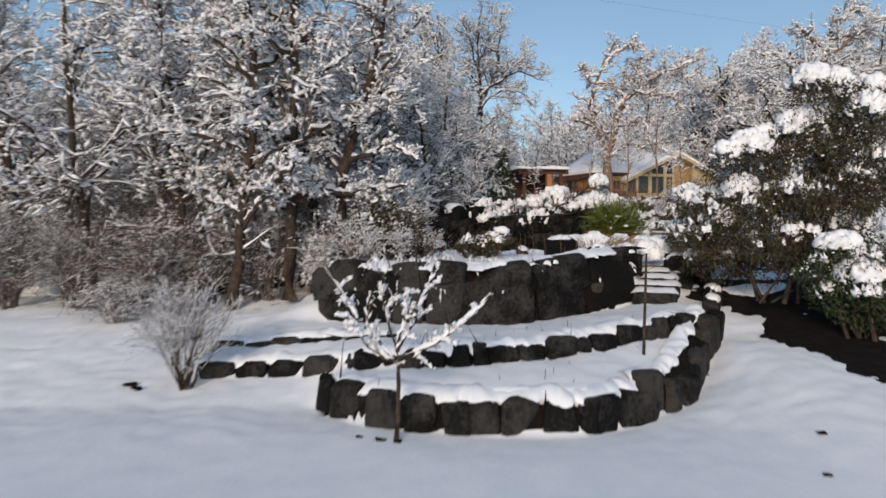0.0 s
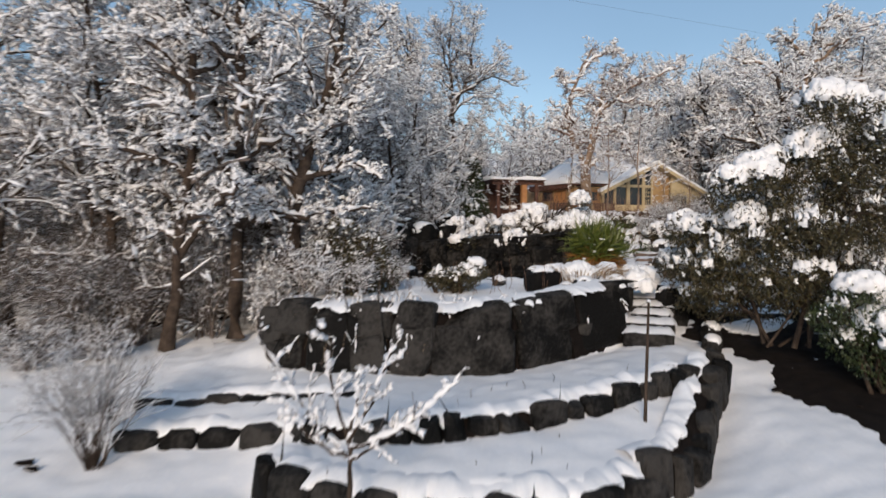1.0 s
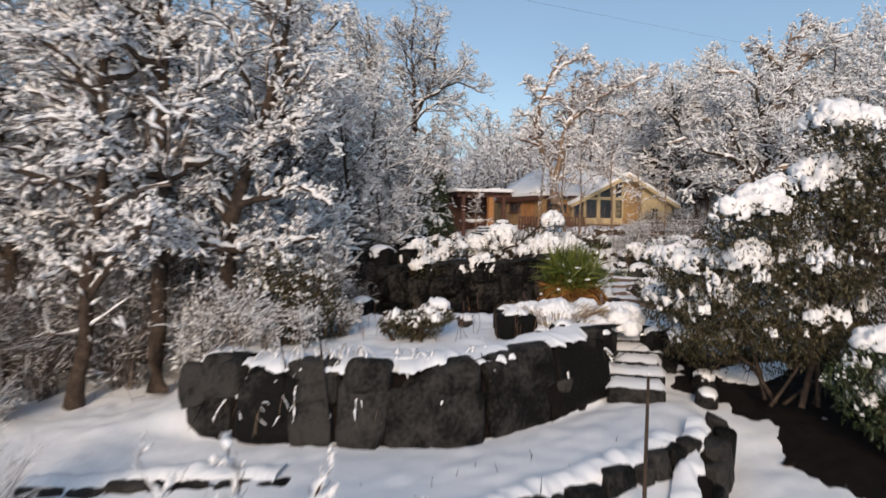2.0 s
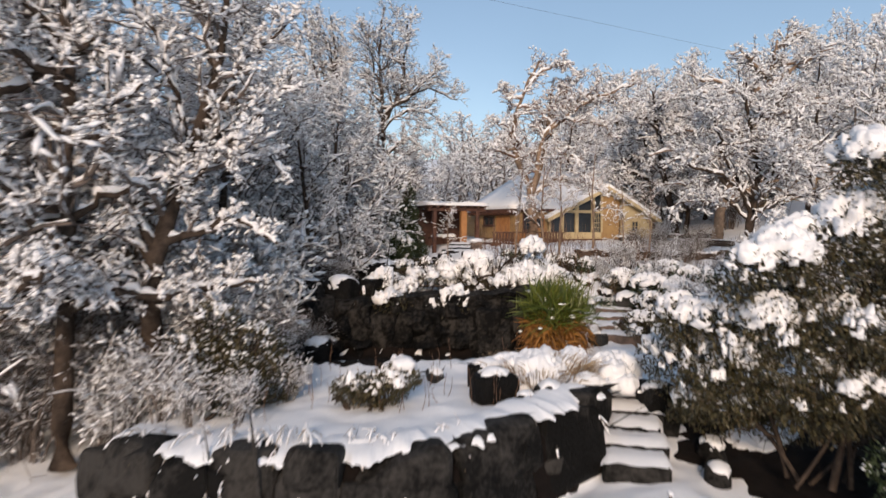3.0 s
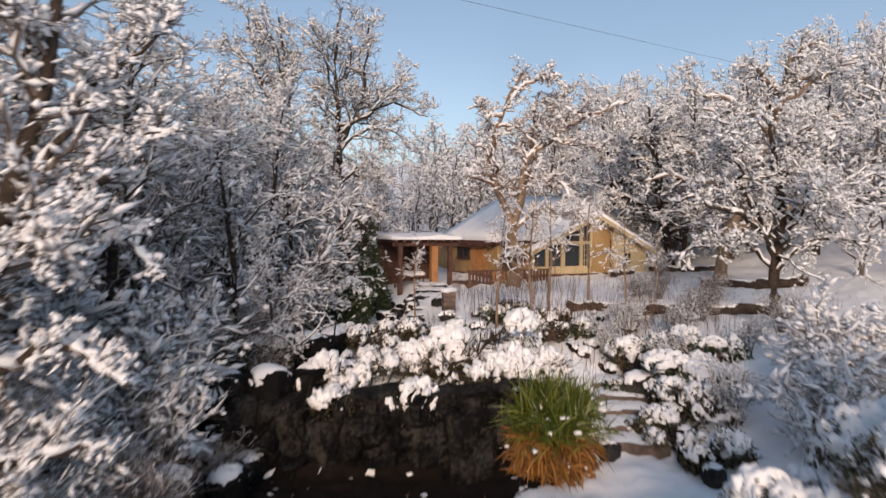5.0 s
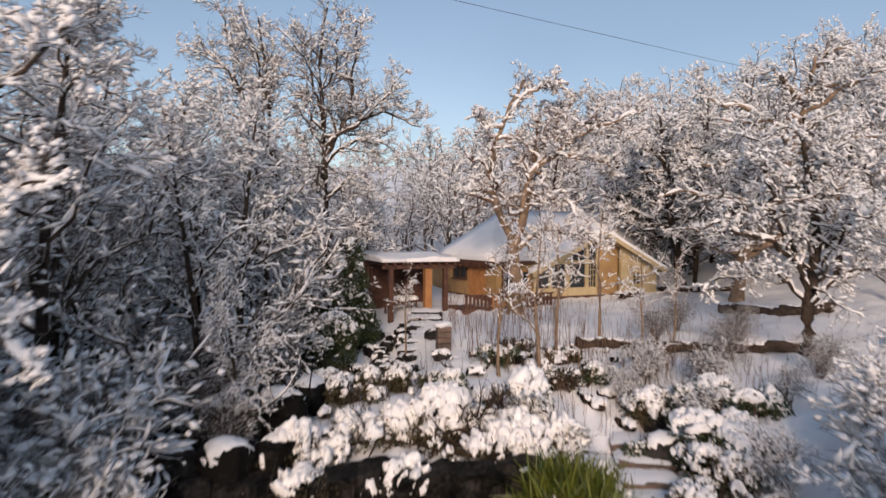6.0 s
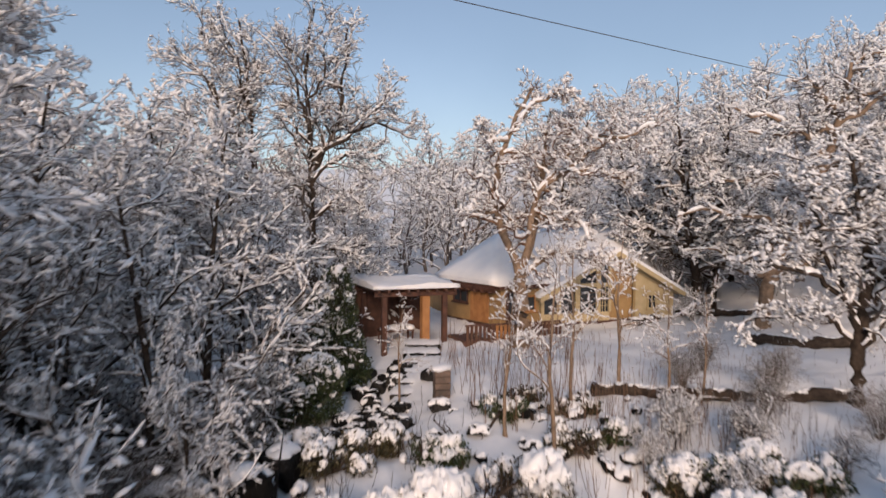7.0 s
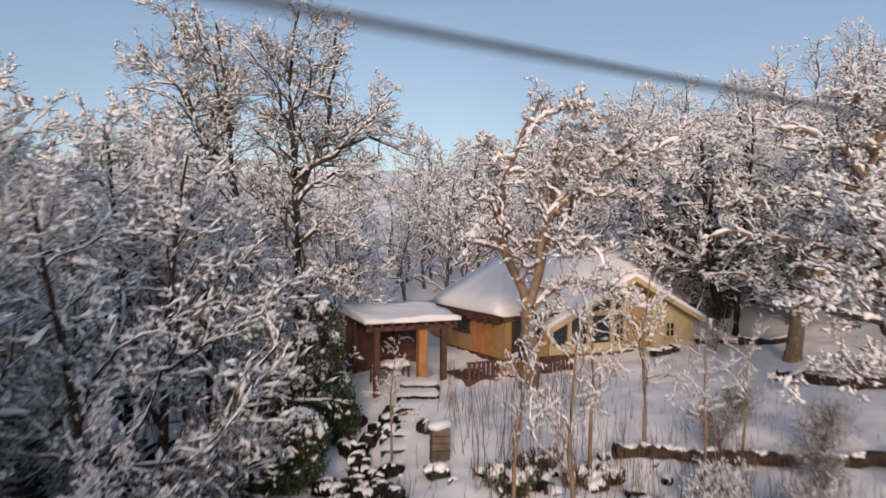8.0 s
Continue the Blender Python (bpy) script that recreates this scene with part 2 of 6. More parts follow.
def blades(base, tip, width, rng, bend=0.0):
    """Narrow leaves from base to tip (n, 3), folded once in the middle."""
    base, tip = np.asarray(base, float), np.asarray(tip, float)
    n = len(base)
    d = tip - base
    side = np.cross(d, rng.normal(size=(n, 3)))
    side /= np.linalg.norm(side, axis=1, keepdims=True) + 1e-9
    width = np.broadcast_to(np.asarray(width, float), (n,))[:, None]
    mid = (base + tip) / 2 + np.array([0, 0, 1.0]) * bend * np.linalg.norm(d, axis=1, keepdims=True)
    V = np.stack([base - side * width * 0.3, base + side * width * 0.3, mid + side * width, mid - side * width, tip + side * width * 0.12, tip - side * width * 0.12], axis=1)
    q = np.array([[0, 1, 2, 3], [3, 2, 4, 5]])
    Q = q[None] + (np.arange(n) * 6)[:, None, None]
    return V.reshape(-1, 3), Q.reshape(-1, 4)


def hull_rock(rng, sx, sy, sz, points=18, square=0.55):
    """An angular boulder, sizes in full width, resting on z = 0."""
    p = rng.normal(size=(points, 3))
    p /= np.linalg.norm(p, axis=1, keepdims=True)
    p = np.sign(p) * np.abs(p) ** square
    p *= (0.86 + 0.14 * rng.random((points, 1))) * 0.5
    p = p * np.array([sx, sy, sz]) + np.array([0, 0, sz / 2])
    bm = bmesh.new()
    for c in p:
        bm.verts.new(c)
    r = bmesh.ops.convex_hull(bm, input=bm.verts[:])
    bmesh.ops.delete(bm, geom=[v for v in bm.verts if not v.link_faces], context="VERTS")
    bmesh.ops.bevel(bm, geom=bm.edges[:], offset=min(sx, sy, sz) * 0.05, segments=1, affect="EDGES")
    return bm


# ---- the lie of the land ----
# Each line runs from west to east: x, y, z. The ground is drawn from line to line.
LAND = [
    # Unseen hill behind the camera, added to shade the lawn and left thicket.
    [(-300, -400, 36), (300, -400, 30)],
    [(-300, -110, 34), (-60, -106, 29), (-40, -104, 26), (-26, -102, 23), (0, -100, 22), (60, -100, 19), (300, -110, 16)],
    [(-300, -50, 4), (300, -50, 2)],
    [(-300, -20, 0), (300, -20, 0)],
    [(-300, 8, 0.2), (-20, 8, 0), (12, 8, 0), (25, 8, 0.8), (300, 8, 6)],
    [(-300, 16, 0.3), (-3.5, 17.1, 0), (-3.1, 16.8, 0), (-1.8, 15.4, 0), (0.9, 14.75, 0), (3.2, 14.75, 0), (4.8, 15.6, 0), (6.5, 17, 0.1), (7.6, 18.8, 0.5), (9.1, 21, 1.3), (60, 21.4, 4)],
    [(-300, 16.2, 0.3), (-3.5, 17.3, 0.05), (-3.0, 17.1, 0.8), (-1.8, 15.75, 0.9), (0.9, 15.1, 0.92), (3.2, 15.1, 0.92), (4.8, 15.95, 0.92), (6.3, 17.4, 0.95), (7.3, 19.0, 1.2), (8.8, 21.2, 1.45), (9.4, 21.3, 1.4), (60, 21.6, 4)],
    [(-300, 19.1, 0.4), (-7.6, 19.1, 0.3), (-4.6, 19.1, 0.35), (-2.6, 18.2, 0.75), (-0.9, 17.3, 1.02), (1, 17.1, 1.1), (3.3, 17.9, 1.2), (5, 18.8, 1.3), (6.8, 19.6, 1.5), (7.8, 20.2, 1.6), (9.4, 22, 1.55), (60, 22.4, 4)],
    [(-300, 19.3, 0.4), (-7.6, 19.3, 0.35), (-7.2, 19.4, 0.72), (-4.6, 19.4, 0.82), (-2.6, 18.5, 1.2), (-0.9, 17.6, 1.45), (1, 17.4, 1.5), (3.3, 18.2, 1.6), (5, 19.1, 1.7), (6.8, 19.9, 1.85), (7.8, 20.5, 1.9), (9.0, 22, 1.8), (9.5, 22.3, 1.6), (60, 22.6, 4)],
    [(-300, 24, 1.2), (-9, 24, 1.1), (-6, 24, 1.35), (-4.2, 23.3, 1.45), (-1, 22.2, 1.45), (2.4, 21.8, 1.5), (5, 22.9, 1.7), (7.2, 24.2, 1.95), (8.6, 24.2, 2.1), (9.8, 24.6, 2.0), (60, 25, 4)],
    [(-300, 24.4, 1.2), (-9, 24.4, 1.15), (-6, 24.4, 1.5), (-4.5, 24.2, 2.0), (-3.9, 23.9, 3.3), (-1, 22.8, 3.5), (2.4, 22.4, 3.55), (5, 23.5, 3.55), (7.2, 24.8, 3.5), (7.6, 24.9, 2.5), (8.8, 24.9, 2.5), (9.8, 25, 2.1), (60, 25.4, 4)],
    [(-300, 30, 2), (-12, 30, 1.55), (-6, 30, 1.7), (-4, 30, 3.3), (0, 30, 3.65), (6.5, 29.8, 3.72), (8.2, 28.6, 3.3), (9.0, 28.2, 3.0), (10.3, 28.5, 3.0), (11.8, 28, 2.8), (14, 28, 2.7), (20, 28, 2.9), (60, 28, 4.5)],
    [(-300, 30.5, 3), (-12, 30.5, 2.9), (-6, 30.7, 3.0), (-2, 31, 3.5), (0, 30.8, 3.0), (1, 30.8, 2.8), (6.5, 30.6, 2.8), (7.5, 30.6, 3.4), (9.5, 30.6, 3.2), (12, 30.6, 3.2), (14, 31, 3.2), (20, 31, 3.5), (60, 31, 5)],
    [(-300, 34, 4), (-12, 34, 3.2), (-2, 34.5, 3.7), (0, 34.6, 2.9), (6.5, 33.6, 2.9), (7.6, 33, 3.3), (10, 33, 3.4), (12.5, 33, 3.4), (14, 33, 3.8), (20, 33, 4.6), (60, 33, 6)],
    [(-300, 35, 5), (-12, 35, 3.5), (-2, 35.3, 4.6), (0, 35.4, 4.9), (4, 35, 5.2), (7, 34.8, 5.3), (8.8, 35.0, 5.2), (10.2, 36.4, 5.0), (11.6, 37.5, 4.42), (14.2, 37.6, 4.45), (15, 36.6, 4.9), (20, 36, 5.5), (60, 36, 7)],
    [(-300, 40, 6), (-12, 40, 4.2), (-5, 40, 4.6), (0, 40, 5), (5, 40, 5.6), (8, 40, 5.95), (11, 40.2, 5.75), (13.5, 40.2, 5.5), (15.5, 40.3, 5.85), (22, 40.6, 6.3), (60, 40, 8)],
    [(-300, 47, 8), (-12, 47, 5), (0, 47, 5.1), (6, 47, 5.3), (9, 47, 6.5), (14, 47, 6.9), (25, 49, 6.5), (60, 47, 10)],
    [(-300, 58, 10), (-12, 58, 6.2), (0, 58, 6.3), (7, 57, 6.7), (12, 56, 6.9), (20, 56, 7), (30, 60, 7.4), (60, 60, 14)],
    [(-300, 85, 12), (0, 85, 8.2), (20, 85, 9.5), (45, 82, 16), (90, 80, 26), (300, 80, 40)],
    [(-300, 140, 16), (0, 140, 15), (30, 140, 22), (60, 135, 32), (110, 125, 42), (300, 125, 50)],
    [(-300, 300, 26), (300, 300, 48)],
    [(-300, 2500, 26), (300, 2500, 40)],
]


def land_np(X, Y):
    """The ground's height at arrays of places."""
    X, Y = np.asarray(X, float), np.asarray(Y, float)
    ys, zs = [], []
    for ln in LAND:
        a = np.array(ln, float)
        ys.append(np.interp(X, a[:, 0], a[:, 1]))
        zs.append(np.interp(X, a[:, 0], a[:, 2]))
    Z = np.where(Y <= ys[0], zs[0], zs[-1])
    for i in range(len(LAND) - 1):
        f = (Y - ys[i]) / np.maximum(ys[i + 1] - ys[i], 0.01)
        Z = np.where((f >= 0) & (f < 1), zs[i] + (zs[i + 1] - zs[i]) * f, Z)
    return Z


def land(x, y):
    return float(land_np(np.array([x]), np.array([y]))[0])


def graded(points):
    """Grid lines: start, then (end, step) pieces."""
    out = [points[0]]
    for end, step in points[1:]:
        n = max(1, round((end - out[-1]) / step))
        s = out[-1]
        out += [s + (end - s) * (i + 1) / n for i in range(n)]
    return np.array(out)


def drift_np(X, Y):
    """Small unevenness of the snow: slight on the lawn, stronger in the garden beds."""
    shape = np.shape(X)
    out = np.array([noise.noise((x * 0.45, y * 0.45, 0)) * 0.6 + noise.noise((x * 1.6, y * 1.6, 3)) * 0.4 + noise.noise((x * 2.9, y * 2.9, 5)) * (0.5 if y > 14.5 else 0.0) for x, y in zip(np.ravel(X), np.ravel(Y))])
    return out.reshape(shape) * np.interp(Y, [12, 15, 24, 30, 36], [0.03, 0.09, 0.14, 0.22, 0.28])


def build_ground():
    xs = graded([-2500, (-300, 300), (-60, 12), (-14, 0.8), (16, 0.2), (34, 0.4), (90, 4), (300, 20), (2500, 300)])
    ys = graded([-2500, (-400, 300), (-20, 20), (2, 2), (12, 0.5), (39, 0.2), (62, 0.33), (150, 5), (400, 30), (2500, 300)])
    X, Y = np.meshgrid(xs, ys)
    Z = land_np(X, Y) + drift_np(X, Y)
    V = np.stack([X, Y, Z], axis=-1).reshape(-1, 3)
    i = np.arange(len(xs) * len(ys)).reshape(len(ys), len(xs))
    Q = np.stack([i[:-1, :-1], i[:-1, 1:], i[1:, 1:], i[1:, :-1]], axis=-1).reshape(-1, 4)
    g = new("ground", mesh_np("ground", V, Q, SNOW))
    tagged(g, "rising garden ground under smooth untrodden snow", "ground", kind="structure")


build_ground()


def drape(name, outline, lift, material, label, category, seed, step=0.2):
    """A ragged sheet that follows the ground inside an oval outline: centre x, y, half sizes, turn."""
    cx, cy, ax, ay, turn = outline
    rng = np.random.default_rng(seed)
    n, rings = 72, 14
    a = np.linspace(0, 2 * np.pi, n, endpoint=False)
    edge = 1 + 0.10 * np.sin(3 * a + 1) + 0.07 * np.sin(7 * a + seed) + 0.10 * (rng.random(n) - 0.5)
    V = [(cx, cy)]
    for r in range(1, rings + 1):
        rr = r / rings * (edge if r == rings else 1 + (edge - 1) * r / rings)
        u, w = ax * rr * np.cos(a), ay * rr * np.sin(a)
        V += list(zip(cx + u * math.cos(turn) - w * math.sin(turn), cy + u * math.sin(turn) + w * math.cos(turn)))
    V = np.array(V)
    Z = land_np(V[:, 0], V[:, 1]) + drift_np(V[:, 0], V[:, 1]) + lift
    Z[-n:] -= lift + 0.05
    V = np.column_stack([V, Z])
    Q = []
    for r in range(rings - 1):
        for i in range(n):
            j = (i + 1) % n
            Q.append((1 + r * n + i, 1 + (r + 1) * n + i, 1 + (r + 1) * n + j, 1 + r * n + j))
    ob = new(name, mesh_np(name, V, np.array(Q), material))
    return tagged(ob, label, category, kind="structure")


# ---- trees ----
def sprout(P, R, m, n, length, rng, u0=0.2, angle=0.9, wander=0.25, lift=0.1, thin=0.5, upright=0.0):
    """m young branches on every parent branch: nodes n, length as a share of what the parent has left, turned off by about `angle` radians."""
    B, pn, _ = P.shape
    total = np.linalg.norm(np.diff(P, axis=1), axis=2).sum(axis=1)
    u = u0 + (1 - u0) * (np.arange(m)[None, :] + rng.random((B, m))) / m
    f = u * (pn - 1)
    i = np.clip(f.astype(int), 0, pn - 2)
    w = (f - i)[..., None]
    rows = np.arange(B)[:, None]
    start = P[rows, i] * (1 - w) + P[rows, i + 1] * w
    rad = R[rows, i] * (1 - w[..., 0]) + R[rows, i + 1] * w[..., 0]
    tan = P[rows, i + 1] - P[rows, i]
    tan /= np.linalg.norm(tan, axis=2, keepdims=True) + 1e-9
    rnd = rng.normal(size=(B, m, 3))
    perp = rnd - tan * (rnd * tan).sum(axis=2, keepdims=True)
    perp[..., 2] = perp[..., 2] * 0.6 + upright
    perp /= np.linalg.norm(perp, axis=2, keepdims=True) + 1e-9
    ang = angle * (0.7 + 0.6 * rng.random((B, m, 1)))
    d = tan * np.cos(ang) + perp * np.sin(ang)
    L = total[:, None] * length * (1.15 - 0.75 * u) * (0.6 + 0.8 * rng.random((B, m)))
    start, d, L, rad = start.reshape(-1, 3), d.reshape(-1, 3), L.reshape(-1), rad.reshape(-1)
    pts = [start]
    for k in range(n - 1):
        d = d + rng.normal(size=d.shape) * wander
        d[:, 2] += lift
        d /= np.linalg.norm(d, axis=1, keepdims=True) + 1e-9
        pts.append(pts[-1] + d * (L / (n - 1))[:, None])
    taper = np.linspace(1, 0.3, n)[None, :]
    return np.stack(pts, axis=1), np.maximum(rad * thin, 0.004)[:, None] * taper


def snow_on(P, R, rng, depth, k=4, share=1.0, lump=0.5):
    """Snow lying along the upper side of branches that are not too steep."""
    if share < 1:
        keep = rng.random(len(P)) < share
        P, R = P[keep], R[keep]
    d = P[:, -1] - P[:, 0]
    flat = np.linalg.norm(d[:, :2], axis=1) / (np.linalg.norm(d, axis=1) + 1e-9)
    keep = flat > 0.35
    P, R, flat = P[keep], R[keep], flat[keep]
    B, n, _ = P.shape
    if B == 0:
        return np.zeros((0, 3)), np.zeros((0, 4), int)
    if n >= 6:
        f = np.linspace(0, n - 1, 2 * n)
        i = np.minimum(f.astype(int), n - 2)
        w = f - i
        P = P[:, i] * (1 - w)[None, :, None] + P[:, i + 1] * w[None, :, None]
        R = R[:, i] * (1 - w) + R[:, i + 1] * w
        n = 2 * n
    r = (depth * (0.35 + 0.65 * flat))[:, None] * (1 - lump + 2 * lump * rng.random((B, n))) + R * 0.3
    r *= np.where(rng.random((B, n)) < 0.3, 0.12, 1.0)
    r[:, 0] *= 0.75
    r[:, -1] *= 0.5
    C = P.copy()
    C[..., 2] += R * 0.75 + r * 0.5
    C += rng.normal(size=C.shape) * depth * 0.2
    return tubes(C, r, k, 0.75)


def tree_meshes(seed, height, girth, spread, limbs=18, crown_from=0.25, levels=(10, 8, 3), snow=0.06, rise=0.35, wander=0.22, bark=None, twig=None, lean=(0, 0), gnarl=0.05, hang=0.0, forks=1, fork_at=0.3, fan=0.5):
    """Trunk, branches and snow of one bare tree that stands at the origin."""
    rng = np.random.default_rng(seed)
    n0 = 12
    trunks, radii = [], []
    for k in range(forks):
        p = np.zeros((n0, 3))
        if k:
            p[0] = trunks[0][min(n0 - 2, int(fork_at * n0) + k % 2)]
        d = np.array([lean[0] + ((-1) ** k * fan * (0.5 + 0.5 * rng.random()) if k else 0), lean[1] + (rng.normal() * 0.2 if k else 0), 1.0])
        for i in range(1, n0):
            d = d + rng.normal(size=3) * gnarl * np.array([1, 1, 0.3])
            d[:2] *= 0.96
            p[i] = p[i - 1] + d / np.linalg.norm(d) * (height * 0.93 if k == 0 else height * (0.93 - fork_at) * 0.95) / (n0 - 1)
        trunks.append(p)
        radii.append(girth * (0.62 if k else 1.0) * np.linspace(1, 0.16, n0) ** 0.9)
    P0, R0 = np.array(trunks), np.array(radii)
    R0[0, 0] *= 1.35
    P1, R1 = sprout(P0, R0, limbs, 9, spread / height, rng, crown_from, 1.05 - rise * 0.5, wander, 0.10 * rise - hang, 0.55)
    P2, R2 = sprout(P1, R1, levels[0], 6, 0.5, rng, 0.12, 0.85, wander * 1.15, 0.03 - hang, 0.55)
    P3, R3 = sprout(P2, R2, levels[1], 3, 0.55, rng, 0.1, 0.85, wander * 1.3, 0.02 - hang * 1.5, 0.6)
    fine = [tubes(P2, R2, 4), tubes(P3, np.maximum(R3, 0.009), 3)]
    white = [tris(*snow_on(P1, R1, rng, snow * 0.62, 5)), tris(*snow_on(P2, R2, rng, snow * 0.7, 4)), spindles(P3, R3, rng, snow * 1.15, 0.85), spindles(P3[:, 1:], R3[:, 1:], rng, snow, 0.6)]
    if levels[2]:
        P4, R4 = sprout(P3, R3, levels[2], 2, 0.7, rng, 0.15, 0.9, wander, -hang * 2, 0.7)
        fine.append(tubes(P4, np.maximum(R4, 0.007), 3))
        white.append(spindles(P4, R4, rng, snow * 1.15, 0.42))
    b, c = join(fine), join(white)
    bark, twig = bark or BARK, twig or TWIG
    out = [("trunk", mesh_np("trunk", *tubes(P0[:1], R0[:1], 10), bark), "", "")]
    out += [("stem", mesh_np("stem", *tubes(P0[i:i + 1], R0[i:i + 1], 9), bark), "", "") for i in range(1, forks)]
    out += [("limb", mesh_np("limb", *tubes(P1[i:i + 1], R1[i:i + 1], 6), bark), "", "") for i in range(len(P1))]
    out.append(("twigwork", mesh_np("twigwork", *b, twig), "dense fine dark twigs", "stuff"))
    out.append(("snow", mesh_np("snow", *c, TREE_SNOW), "fresh snow lying along the twigs", "stuff"))
    return out


def plant_tree(meshes, x, y, label, name="bare_tree", turn=0.0, size=1.0, sink=0.15, group="", z=None):
    m = Matrix.LocRotScale((x, y, (land(x, y) if z is None else z) - sink), Euler((0, 0, radians(turn))), (size, size, size))
    t = thing(name, m, label, "tree", group)
    for nm, me, lb, kd in meshes:
        o = new(nm, me)
        o.parent = t
        tagged(o, lb, kind=kd)
    return t


def merged_wood(name, spots, variants, label, category, twig, z_off=0.0):
    """Distant woodland as one object: wood below, snow above, from a few light trees."""
    pieces = ([], [])
    for (x, y, s, turn, v) in spots:
        c, sn = math.cos(turn), math.sin(turn)
        g = land(x, y) - 0.3
        for slot in (0, 1):
            V, Q = variants[v][slot]
            W = np.column_stack([V[:, 0] * c - V[:, 1] * sn, V[:, 0] * sn + V[:, 1] * c, V[:, 2]]) * s + np.array([x, y, g])
            pieces[slot].append((W, Q))
    top = thing(name, Matrix(), label, category, kind="stuff")
    part_np("twigwork", *join(pieces[0]), twig, top)
    part_np("snow", *join(pieces[1]), TREE_SNOW, top)
    return top


def light_tree(seed, height, spread, limbs=12, levels=(5, 3), snow=0.14):
    rng = np.random.default_rng(seed)
    p = np.zeros((1, 7, 3))
    p[0, :, 2] = np.linspace(0, height * 0.9, 7)
    p[0, 1:, :2] += np.cumsum(rng.normal(size=(6, 2)) * 0.25, axis=0)
    r = np.linspace(0.22, 0.05, 7)[None]
    P1, R1 = sprout(p, r, limbs, 5, spread / height, rng, 0.04, 0.85, 0.25, 0.06, 0.5)
    P2, R2 = sprout(P1, R1, levels[0], 3, 0.55, rng, 0.1, 0.8, 0.25, 0.03, 0.6)
    P3, R3 = sprout(P2, R2, levels[1], 2, 0.7, rng, 0.1, 0.9, 0.25, 0.0, 0.7)
    wood = join([tubes(p, r, 5), tubes(P1, R1, 3), tubes(P2, np.maximum(R2, 0.02), 3), tubes(P3, np.maximum(R3, 0.02), 3)])
    white = join([tris(*snow_on(P1, R1, rng, snow * 0.8, 3)), spindles(P2, R2, rng, snow), spindles(P3, R3, rng, snow * 1.4, 0.85)])
    return wood, white


def lobes_points(lobes, n, rng, shell=0.75):
    """Places and outward ways in the outer shells of a group of ellipsoids (x, y, z, rx, ry, rz)."""
    lb = np.array(lobes, float)
    vol = lb[:, 3] * lb[:, 4] + lb[:, 4] * lb[:, 5] + lb[:, 3] * lb[:, 5]
    pick = rng.choice(len(lb), n, p=vol / vol.sum())
    d = rng.normal(size=(n, 3))
    d /= np.linalg.norm(d, axis=1, keepdims=True)
    rr = shell + (1 - shell) * rng.random((n, 1)) ** 0.6
    return lb[pick, :3] + d * lb[pick, 3:] * rr, d


